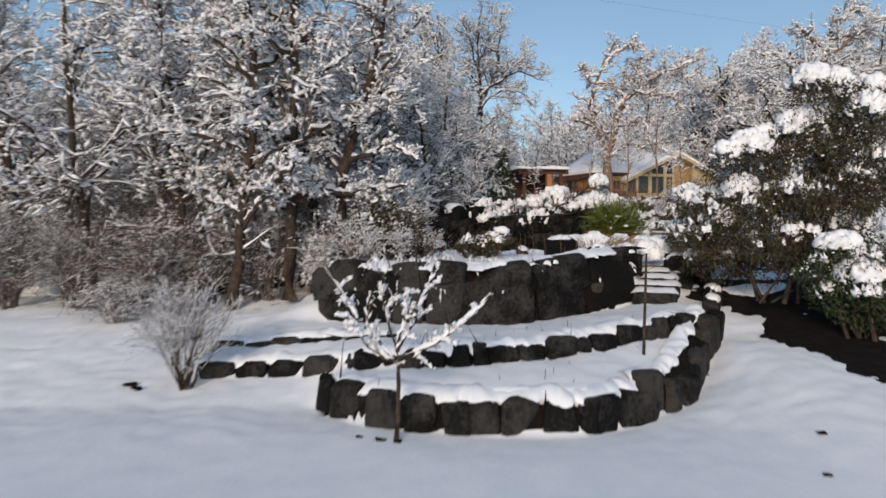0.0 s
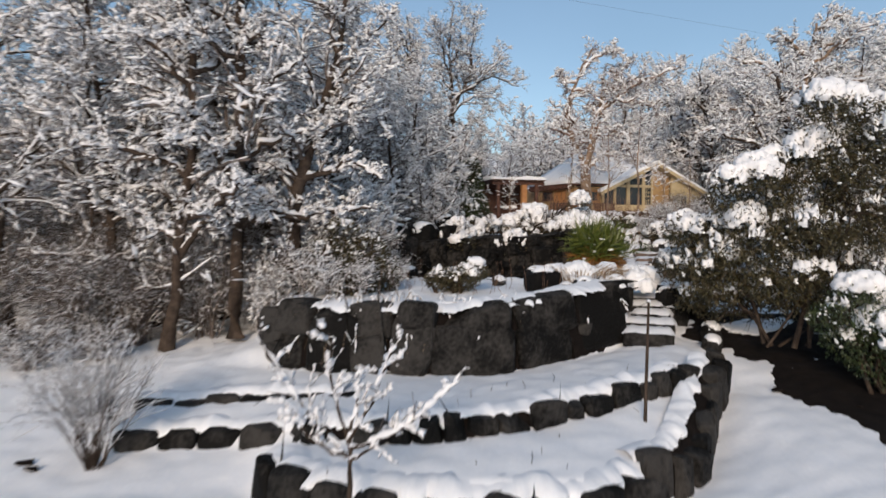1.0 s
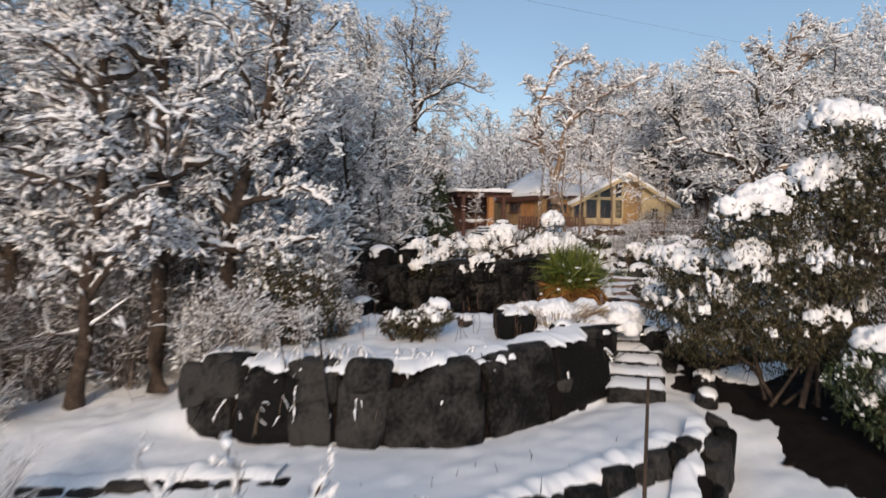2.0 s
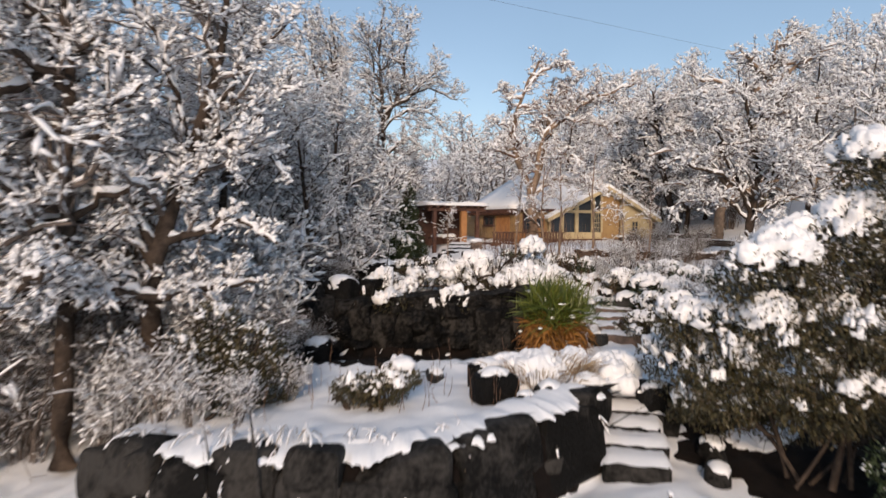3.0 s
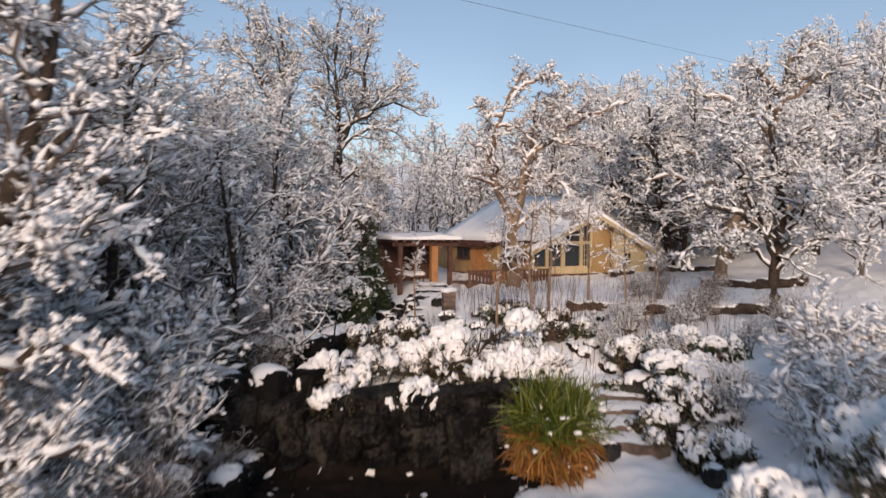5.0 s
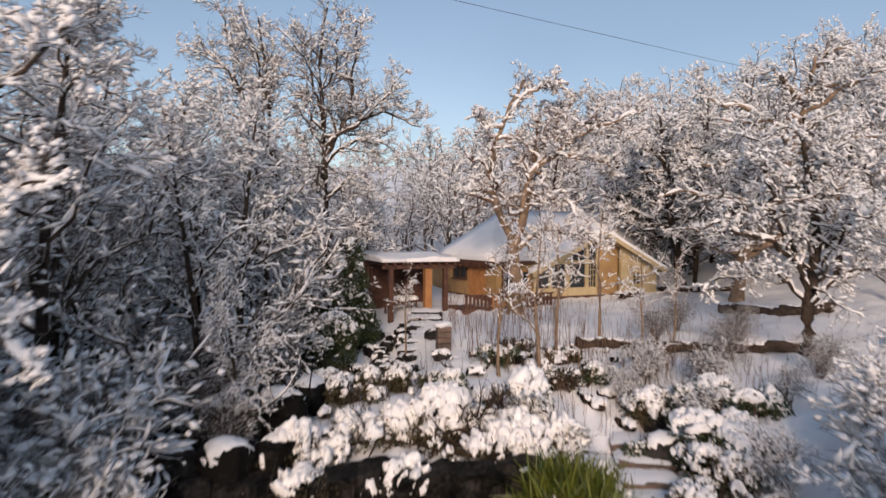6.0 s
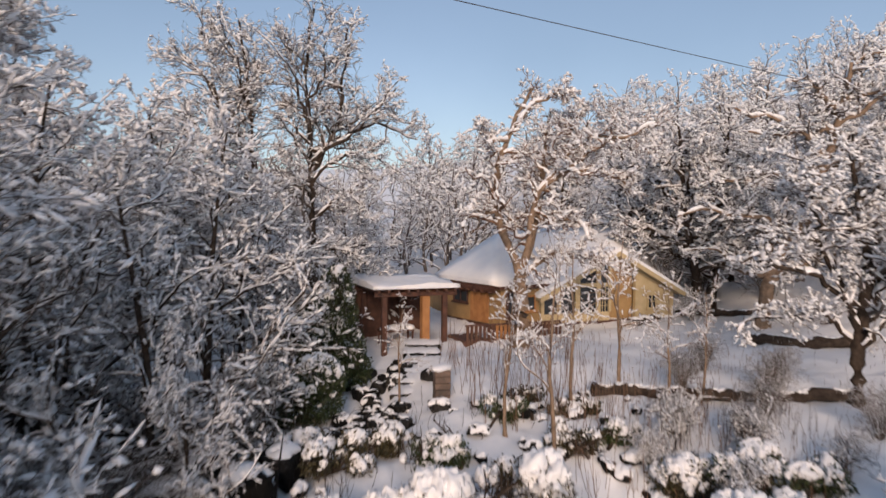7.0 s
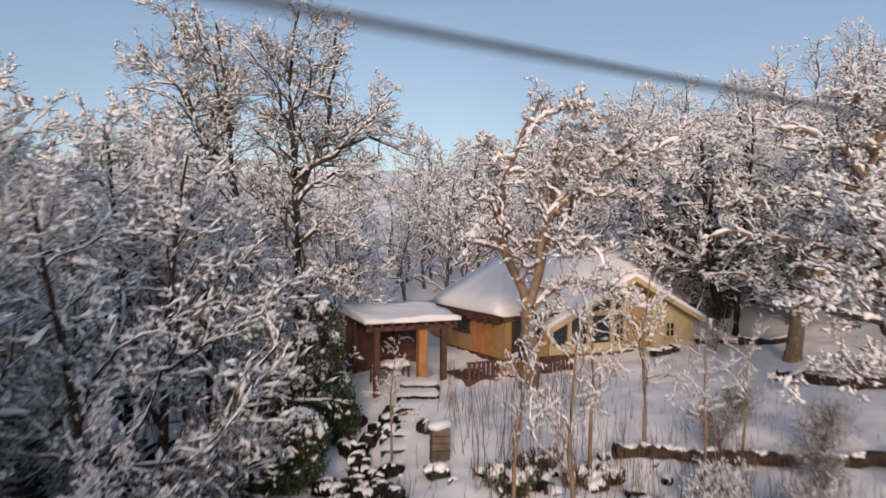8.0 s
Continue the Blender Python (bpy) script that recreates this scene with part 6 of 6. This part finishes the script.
for k, (x, y, s) in enumerate([(12.9, 33.9, 1.0), (13.1, 36.6, 0.9), (9.5, 37.8, 0.8), (15.2, 35.6, 1.1), (11.2, 40.3, 0.9), (12.6, 40.9, 0.8), (9.0, 38.2, 0.9), (17.0, 37.2, 1.0), (5.6, 41.6, 0.9), (7.0, 39.6, 0.9), (13.7, 34.4, 1.4), (14.9, 35.4, 1.5), (13.4, 32.2, 1.2), (9.7, 34.6, 0.9), (14.2, 38.6, 1.3), (15.6, 37.8, 1.2), (12.4, 43.0, 0.8), (9.6, 42.8, 0.9), (10.8, 43.6, 0.7), (2.6, 42.0, 1.2), (4.2, 40.6, 1.0)]):
    bits = np.random.default_rng(400 + k)
    lobes = [(s * bits.uniform(-0.75, 0.75), s * bits.uniform(-0.5, 0.5), s * (0.2 + 0.5 * bits.random()), s * (0.3 + 0.35 * bits.random()), s * (0.3 + 0.3 * bits.random()), s * (0.22 + 0.25 * bits.random())) for _ in range(7)]
    leafy_shrub("garden_shrub", x, y, lobes, "small evergreen garden shrub under snow", LEAF if k % 2 else RHODO_LEAF, 230 + k, leaves=2200, leaf_len=0.11, leaf_w=0.03, pads=24, cover=(-0.05, 0.3), thick=0.06, rough=1.2, stems=5)
leafy_shrub("yew", 3.0, 46.2, [(0, 0, 0.9, 1.5, 1.2, 1.0), (0.6, 0.1, 1.7, 1.0, 0.9, 0.9), (-1.1, 0.2, 1.2, 1.1, 1.0, 1.1)], "spreading dark green yew thinly snowed", LEAF, 207, leaves=11000, leaf_len=0.12, leaf_w=0.03, pads=50, cover=(-0.2, 0.2), thick=0.07, dust=200)
leafy_shrub("olive_bush", -2.0, 25.6, [(0, 0, 0.7, 1.1, 0.9, 0.8), (0.5, 0.3, 1.5, 0.8, 0.7, 0.7), (-1.0, 0.2, 1.2, 0.8, 0.7, 0.8), (0.9, 0.6, 0.7, 0.8, 0.8, 0.7), (-0.4, 0.3, 2.1, 0.6, 0.6, 0.6)], "olive-green garden bush dusted with snow", RHODO_LEAF, 206, leaves=8000, leaf_len=0.12, pads=30, cover=(-0.6, 0.05), thick=0.07, stems=8, dust=500)
twiggy_shrub("lawn_shrub", -7.4, 18.2, "bare many-stemmed shrub on the lawn with snowy shoots", 211, 30, 3.1, 1.25, (9, 5), 0.011, BARK)
dark = shrub_meshes(212, 22, 1.3, 2.2, (8, 5), 0.03, 0.02)
for k, (x, y, s) in enumerate([(-12.4, 24.4, 1.0), (-10.6, 25.4, 0.8), (-20.5, 30, 1.0)]):
    plant_bush(dark, x, y, "low dark bare shrub dusted with snow", k * 71, s, "low shrubs by the lawn", "low_shrub")


def lawn_sapling():
    """A young tree with a bare stem and a few long upswept limbs."""
    rng = np.random.default_rng(227)
    x, y = -1.06, 14.4
    t = thing("sapling", Matrix.Translation((x, y, land(x, y) - 0.03)), "young garden tree with thick snow on upswept branches", "tree")
    n = 11
    u = np.linspace(0, 1, n)[:, None]

    def bent(a, b, sag, wild=0.04):
        w = np.cumsum(rng.normal(size=(n, 3)) * wild, axis=0)
        return np.array(a) + (np.array(b) - np.array(a)) * u - np.array([0, 0, 1.0]) * sag * np.sin(u * 3.14) + w - w[:1] - (w[-1:] - w[:1]) * u

    trunk = bent((0, 0, 0), (0.05, 0, 2.1), 0.0, 0.015)
    ends = [((0, 0, 1.75), (-1.6, 0.2, 3.9), 0.15), ((0.03, 0, 2.0), (-0.45, 0.3, 4.0), 0.0), ((0.04, 0, 2.05), (0.95, -0.2, 3.9), 0.1), ((0.04, 0, 1.9), (2.0, 0.0, 3.1), 0.15), ((0.03, 0, 1.7), (1.3, 0.5, 2.5), 0.1), ((0.04, 0, 2.1), (0.3, -0.5, 3.5), 0.0), ((0, 0, 1.8), (-1.0, -0.5, 2.9), 0.1)]
    P0 = np.array([bent(a, b, s) for a, b, s in ends])
    R0 = np.array([np.linspace(0.036, 0.012, n) for _ in ends])
    part_np("trunk", *tubes(trunk[None], np.linspace(0.06, 0.042, n)[None], 8), BARK, t)
    for P, R in zip(P0, R0):
        part_np("limb", *tubes(P[None], R[None], 6), BARK, t)
    P1, R1 = sprout(P0, R0, 7, 6, 0.34, rng, 0.25, 0.75, 0.25, 0.1, 0.6)
    P2, R2 = sprout(P1, R1, 4, 4, 0.5, rng, 0.2, 0.8, 0.25, 0.06, 0.65)
    part_np("twigwork", *join([tubes(P1, R1, 4), tubes(P2, np.maximum(R2, 0.006), 3)]), TWIG, t)
    part_np("snow", *join([tris(*snow_on(P0, R0, rng, 0.075, 6)), tris(*snow_on(P1, R1, rng, 0.065, 5)), spindles(P2, R2, rng, 0.06, 0.8)]), TREE_SNOW, t, "thick snow along the branches")


lawn_sapling()


def stake():
    x, y = 5.64, 18.0
    z = land(x, y)
    t = thing("garden_stake", Matrix.Translation((x, y, z - 0.05)), "slim weathered wooden stake standing in the snow", "stake")
    P = np.array([[(0, 0, 0), (0.01, 0, 1.0), (0.03, 0, 2.0), (0.045, 0, 2.95)]])
    part_np("pole", *tubes(P, np.array([[0.045, 0.042, 0.036, 0.028]]), 7), BARK, t)
    part_np("snow", *lumps(np.array([(0.045, 0, 2.97)]), np.array([0.05]), np.random.default_rng(1)), SNOW, t)


stake()


def log(name, a, b, radius, label, bow=0.0):
    rng = np.random.default_rng(int(a[0] * 10))
    t = thing(name, Matrix.Translation((*a, land(*a))), label, "log")
    n = 16
    u = np.linspace(0, 1, n)
    X, Y = a[0] + (b[0] - a[0]) * u, a[1] + (b[1] - a[1]) * u - bow * np.sin(u * 3.14)
    Z = land_np(X, Y) + radius * 0.9
    P = np.column_stack([X, Y, Z]) - np.array([a[0], a[1], land(*a)])
    P += rng.normal(size=P.shape) * 0.04
    R = radius * (1 + 0.12 * rng.normal(size=n))
    part_np("trunk", *tubes(P[None], R[None], 10), BARK, t)
    k = 34
    f = rng.random(k) * (n - 1.01)
    i = f.astype(int)
    c = P[i] + (P[i + 1] - P[i]) * (f - i)[:, None] + np.array([0, 0.04, radius * 0.85])
    part_np("snow", *lumps(c, np.column_stack([0.12 + 0.3 * rng.random(k), 0.1 + 0.07 * rng.random(k), 0.05 + 0.05 * rng.random(k)]), rng), SNOW, t)


log("fallen_log", (13.6, 44.3), (22.6, 41.9), 0.24, "long dark log edging a snowy bank")
log("fallen_log", (25.4, 51.8), (30.2, 49.0), 0.3, "thick dark log lying on the snow", 1.0)
log("fallen_log", (21.4, 56.2), (23.4, 57.0), 0.2, "short dark broken log in the snow")
log("fallen_log", (25.4, 58.6), (30.4, 57.0), 0.22, "dark log half buried on the slope")


def feather_tuft():
    x, y = 8.65, 32.6
    rng = np.random.default_rng(61)
    t = thing("yucca_clump", Matrix.LocRotScale((x, y, land(x, y) - 0.3), None, (1.2, 1.15, 1.25)), "green spiky clump with an orange skirt of dead leaves", "plant")
    n = 2200
    a, e = rng.random(n) * 6.28, rng.uniform(-0.35, 1.4, n)
    base = np.column_stack([rng.normal(size=(n, 2)) * 0.36, rng.uniform(1.1, 1.75, n)])
    L = rng.uniform(0.45, 1.1, n)
    d = np.column_stack([np.cos(a) * np.cos(e), np.sin(a) * np.cos(e), np.sin(e)])
    part_np("leaf_crown", *blades(base, base + d * L[:, None], 0.02, rng, 0.06), TUFT_LEAF, t, "fresh green narrow leaves", smooth=False)
    n = 2400
    a = rng.random(n) * 6.28
    r = rng.uniform(0.1, 1.0, n) * (1 + 0.18 * np.sin(3 * a + 1))
    base = np.column_stack([np.cos(a) * r * 0.95, np.sin(a) * r * 0.7, rng.uniform(0.25, 1.55, n) * (1.1 - 0.35 * r)])
    turn = a + rng.normal(size=n) * 1.0
    tip = base + np.column_stack([np.cos(turn) * 0.4, np.sin(turn) * 0.4, -rng.uniform(-0.25, 0.6, n)]) * rng.uniform(0.4, 1.5, (n, 1))
    part_np("dead_skirt", *blades(base, tip, 0.026, rng, 0.1), DRY_LEAF, t, "hanging orange dead leaves", smooth=False)
    k = 46
    c = np.column_stack([rng.normal(size=(k, 2)) * 0.55, rng.uniform(0.4, 1.9, k)])
    part_np("snow", *lumps(c, np.column_stack([0.04 + 0.12 * rng.random(k), 0.04 + 0.05 * rng.random(k), 0.03 + 0.03 * rng.random(k)]), rng, rough=0.4), TREE_SNOW, t)


feather_tuft()


def snow_mound():
    """Boulders by the terrace edge, with bent grasses loaded with snow over them."""
    rng = np.random.default_rng(71)
    # Boulders at x -3..3, y 34..41 also stand in for shade under bushes.
    for x, y, s in ((4.6, 25.2, 1.2), (6.0, 24.9, 0.9), (7.4, 25.5, 1.1), (4.7, 26.5, 1.1), (5.3, 24.6, 0.7), (3.4, 27.6, 0.6), (10.6, 26.6, 0.9), (10.9, 28.0, 0.7), (10.0, 35.2, 0.9), (10.6, 33.2, 0.8), (13.2, 33.4, 0.9), (13.4, 34.6, 1.0), (12.9, 32.4, 0.9), (13.9, 35.8, 0.8), (12.9, 31.4, 0.8), (10.3, 24.6, 0.9), (9.9, 23.6, 0.8), (-1.4, 31.6, 1.5), (-0.2, 32.6, 1.4), (-2.6, 32.8, 1.6), (0.9, 31.0, 0.7), (0.2, 38.0, 2.0), (1.7, 38.6, 1.8), (-1.2, 38.8, 1.7), (0.6, 40.0, 1.9), (2.6, 40.4, 1.5), (-2.6, 39.8, 1.6), (0.6, 35.5, 1.5), (1.9, 35.9, 1.3), (-0.8, 35.6, 1.6), (3.0, 36.4, 1.1), (-2.2, 35.6, 1.4), (0.0, 34.6, 1.2), (-1.6, 34.4, 1.3), (13.3, 36.6, 1.3)):
        bm = hull_rock(rng, 1.1 * s, 0.9 * s, 0.9 * s, 24, 0.45)
        z = land(x, y) - 0.25
        ob = thing("boulder", Matrix.Translation((x, y, z)) @ pose(0, 0, 0, 0, 0, rng.uniform(0, 360)), "dark angular boulder with a snow cap", "boulder", "loose boulders")
        part("stone", bm, ROCK, ob)
        part_np("snow_cap", *blanket([(0, 0, 0.42 * s, 0.56 * s, 0.47 * s, 0.5 * s)], [0.22], rng, 0.05, 0.06, 0.4, 0.15), SNOW, ob)
    for x, y, z, w, d, h in ((9.5, 26.1, 2.0, 1.15, 1.1, 1.75), (14.0, 38.3, 4.4, 1.0, 0.9, 1.25), (13.0, 38.6, 4.4, 0.6, 0.5, 0.7)):
        ob = thing("standing_stone", Matrix.Translation((x, y, z)), "squared dark boulder standing beside the steps", "boulder")
        part("stone", hull_rock(rng, w, d, h, 30, 0.25), ROCK, ob)
        part_np("snow_cap", *blanket([(0, 0, h * 0.78, 0.46 * w, 0.42 * d, h * 0.2)], [0.35], rng, 0.05, 0.06, 0.5, 0.15), SNOW, ob)
    x, y = 6.2, 26.3
    t = thing("grass_mound", Matrix.Translation((x, y, land(x, y))), "mound of bent dry grass smothered in snow", "grass clump")
    n = 700
    a, r = rng.random(n) * 6.28, rng.random(n) ** 0.5
    base = np.column_stack([np.cos(a) * r * 1.3, np.sin(a) * r * 1.0, np.zeros(n)])
    tip = base + np.column_stack([np.cos(a) * 0.7, np.sin(a) * 0.7, rng.uniform(0.2, 0.9, n)])
    part_np("grass", *blades(base, tip, 0.012, rng, 0.25), STRAW, t, smooth=False)
    heaps = []
    for k in range(30):
        u, w = rng.random() * 6.28, rng.random() ** 0.5
        r = rng.uniform(0.3, 0.62)
        heaps.append((0.7 + 2.1 * w * math.cos(u), 0.7 + 1.7 * w * math.sin(u), 0.32 * (1 - w * w) + rng.uniform(-0.15, 0.2) - 0.12 * max(0.0, math.sin(u)) * w, r * 1.2, r, r * rng.uniform(0.55, 0.9)))
    part_np("snow", *blanket(heaps, [rng.uniform(0.25, 0.7) for _ in heaps], rng, 0.10, rough=0.9, fine=0.3), SNOW, t)


snow_mound()


def hanging_stems(name, x0, x1, count, seed, label, reach=0.9):
    """Arching dead stems that hang over the edge of the great wall, loaded with snow."""
    rng = np.random.default_rng(seed)
    line = [(-4.2, 23.2, 1.4), (-1, 22.1, 1.4), (2.4, 21.7, 1.45), (5, 22.7, 1.7), (7.2, 24.3, 1.9)]
    ln = np.array(line)
    X = rng.uniform(x0, x1, count)
    Y = np.interp(X, ln[:, 0], ln[:, 1]) + rng.uniform(0.3, 1.3, count)
    Z = land_np(X, Y) + 0.05
    u = np.linspace(0, 1, 9)[None, :, None]
    L = reach * rng.uniform(0.5, 1.4, (count, 1, 1))
    side = rng.normal(size=(count, 1, 1)) * 0.45
    P = np.stack([X, Y, Z], axis=1)[:, None, :] + np.concatenate([side * L * u, -L * 1.25 * u, L * (1.5 * u - 2.1 * u ** 2.2)], axis=2)
    P = P + np.cumsum(rng.normal(size=P.shape) * 0.02, axis=1)
    R = np.linspace(0.012, 0.005, 9)[None] * np.ones((count, 1))
    t = thing(name, Matrix(), label, "dry stems", kind="stuff")
    P1, R1 = sprout(P, R, 4, 4, 0.35, rng, 0.3, 0.6, 0.2, -0.12, 0.8)
    part_np("stalks", *join([tubes(P, R, 3), tubes(P1, R1, 3)]), STRAW, t)
    part_np("snow", *join([snow_on(P, R, rng, 0.032, 5, 0.7), snow_on(P1, R1, rng, 0.026, 4, 0.6)]), TREE_SNOW, t, "wet snow clinging to the bent stems")


hanging_stems("hanging_stems", -3.9, 0.4, 42, 501, "bent dead stems loaded with snow over the boulders", 0.62)
hanging_stems("hanging_stems", 0.6, 7.0, 18, 502, "short bent dead stems snowed onto the boulders", 0.36)


def dry_stems(name, x0, x1, y0, y1, count, tall, seed, label, material):
    """Many thin dead stalks standing in the snow."""
    rng = np.random.default_rng(seed)
    X, Y = rng.uniform(x0, x1, count), rng.uniform(y0, y1, count)
    Z = land_np(X, Y) - 0.05
    h = tall * (0.4 + 0.6 * rng.random(count))
    u = np.linspace(0, 1, 5)[None, :, None]
    P = np.stack([X, Y, Z], axis=1)[:, None, :] + u * np.stack([rng.normal(size=count) * 0.12 * h, rng.normal(size=count) * 0.12 * h, h], axis=1)[:, None, :]
    P = P + np.sin(u * 3) * rng.normal(size=(count, 1, 3)) * 0.05
    R = np.linspace(0.011, 0.005, 5)[None] * np.ones((count, 1))
    P1, R1 = sprout(P, R, 2, 3, 0.3, rng, 0.4, 0.5, 0.15, 0.05, 0.8)
    t = thing(name, Matrix(), label, "dry stems", kind="stuff")
    part_np("stalks", *join([tubes(P, R, 3), tubes(P1, R1, 3)]), material, t)


dry_stems("dry_reeds", 8.8, 14.5, 41.5, 50.5, 230, 2.2, 81, "tall reddish dead stalks standing in the snow", WARM_LIT_TWIG)
dry_stems("dry_reeds", -2.0, 7.0, 24.0, 29.0, 70, 1.1, 82, "thin dead stalks standing on the terrace", WARM_LIT_TWIG)
dry_stems("dry_weeds", -2.0, 6.5, 15.6, 21.0, 22, 0.32, 83, "short dead weeds poking through the snow", TWIG)
dry_stems("dry_reeds", 13.5, 20.0, 38.0, 43.0, 160, 1.2, 84, "fine dead stalks on the snowy bank", TWIG)


dry_stems("dry_reeds", 10.5, 17.5, 36.5, 44.5, 220, 1.7, 85, "fine reddish dead stalks by the young trees", WARM_LIT_TWIG)
dry_stems("dry_weeds", 3.0, 9.0, 37.5, 46.0, 110, 0.8, 86, "dead garden weeds poking through the snow", TWIG)
dry_stems("dry_weeds", 15.0, 30.0, 37.0, 50.0, 160, 0.5, 87, "sparse dead weeds on the snowy bank", TWIG)
dry_stems("dry_weeds", 13.5, 24.0, 44.0, 55.5, 200, 0.6, 88, "thin dead stalks and shoots below the house", WARM_LIT_TWIG)


def scattered_stones():
    """Dark stones that show through the snow of the upper garden."""
    rng = np.random.default_rng(95)
    for k in range(46):
        x, y = rng.uniform(1.5, 15.5), rng.uniform(37.8, 44.5)
        if 10.9 < x < 12.8 and y < 39:
            continue
        s = rng.uniform(0.25, 0.8)
        ob = thing("garden_stone", Matrix.Translation((x, y, land(x, y) - 0.12 * s)) @ pose(0, 0, 0, 0, 0, rng.uniform(0, 360)), "dark garden stone showing through snow", "stone", "stones of the upper garden")
        part("stone", hull_rock(rng, s * 1.3, s * 0.8, s * 0.7, 18, 0.5), ROCK, ob)
        part_np("snow_cap", *blanket([(0, 0, 0.3 * s, 0.66 * s, 0.42 * s, 0.38 * s)], [0.42], rng, 0.05, 0.06, 0.7), SNOW, ob)


scattered_stones()


def stones_by_steps():
    rng = np.random.default_rng(91)
    for k in range(58):
        f = rng.random()
        x, y = 4.3 + 2.3 * f + rng.normal() * 0.9, 42.5 + 8.5 * f
        s = rng.uniform(0.4, 0.95)
        ob = thing("rockery_stone", Matrix.Translation((x, y, land(x, y) - 0.2 * s)) @ pose(0, 0, 0, 0, 0, rng.uniform(0, 360)), "dark rockery stone half under snow", "stone", "rockery stones")
        part("stone", hull_rock(rng, s * 1.25, s * 0.85, s * 0.75, 18, 0.45), ROCK, ob)
        part_np("snow_cap", *blanket([(0, 0, 0.3 * s, 0.6 * s, 0.42 * s, 0.42 * s)], [0.1], rng, 0.04, 0.05, 0.8), SNOW, ob)


stones_by_steps()


def brick_pillar():
    x, y = 8.15, 45.7
    t = thing("brick_pillar", Matrix.Translation((x, y, land(x, y) - 0.1)), "orange-brown stone pillar with a snow cap", "pillar")
    for i in range(5):
        part("block", box(bmesh.new(), -0.3 + 0.01 * (i % 2), 0.3, -0.28, 0.28 - 0.01 * (i % 2), i * 0.24, i * 0.24 + 0.225, 0.02), STEP_STONE, t)
    rng = np.random.default_rng(3)
    part_np("snow_cap", *lumps(np.array([(0, 0, 1.25), (0.12, 0.1, 1.25), (-0.12, -0.05, 1.24)]), np.array([[0.34, 0.32, 0.14]] * 3), rng, rough=0.12), SNOW, t)


brick_pillar()


def cable():
    a, b = Vector((4.0, 25.28, 13.857)), Vector((40.0, 42.1, 15.0))
    t = thing("overhead_cable", Matrix(), "thin grey overhead cable slung across the garden", "cable")
    P = np.array([[tuple(a + (b - a) * s) for s in np.linspace(-1.2, 2.2, 40)]])
    part_np("wire", *tubes(P, np.full((1, 40), 0.003), 6), CABLE, t)


cable()


def pergola_table():
    t = thing("garden_table", HOUSE @ Matrix.Translation((-3.2, 0.2, 6.55)), "dark garden table heaped with snow", "table")
    part("tabletop", box(bmesh.new(), -0.9, 0.9, -0.45, 0.45, 0.72, 0.78, 0.01), RED_WOOD, t)
    for x in (-0.8, 0.8):
        for y in (-0.36, 0.36):
            part("leg", box(bmesh.new(), x - 0.04, x + 0.04, y - 0.04, y + 0.04, 0, 0.72), RED_WOOD, t)
    rng = np.random.default_rng(4)
    k = 26
    part_np("snow", *lumps(np.column_stack([rng.uniform(-0.8, 0.8, k), rng.uniform(-0.35, 0.35, k), np.full(k, 0.85)]), np.column_stack([np.full(k, 0.26), np.full(k, 0.22), 0.12 + 0.06 * rng.random(k)]), rng, rough=0.12), SNOW, t)


pergola_table()


def leaf_clods():
    """Dark clods and fallen bits lying on the lawn."""
    rng = np.random.default_rng(301)
    for x, y, s in ((10.2, 20.3, 0.22), (8.1, 13.6, 0.16), (7.2, 11.9, 0.14), (-1.4, 14.3, 0.2), (-1.0, 14.2, 0.16), (-1.9, 14.5, 0.14), (11.6, 19.0, 0.14), (9.6, 17.4, 0.1), (-9.0, 18.4, 0.3), (-8.7, 18.1, 0.25), (-19.6, 29.0, 0.6), (-20.3, 29.6, 0.8)):
        ob = thing("clod", Matrix.Translation((x, y, land(x, y) - 0.02)), "small dark clod showing through the snow", "clod", "clods on the lawn")
        part("clod_body", hull_rock(rng, s * 1.6, s, s * 0.6, 14, 0.7), SOIL_AND_SHADE, ob)


leaf_clods()
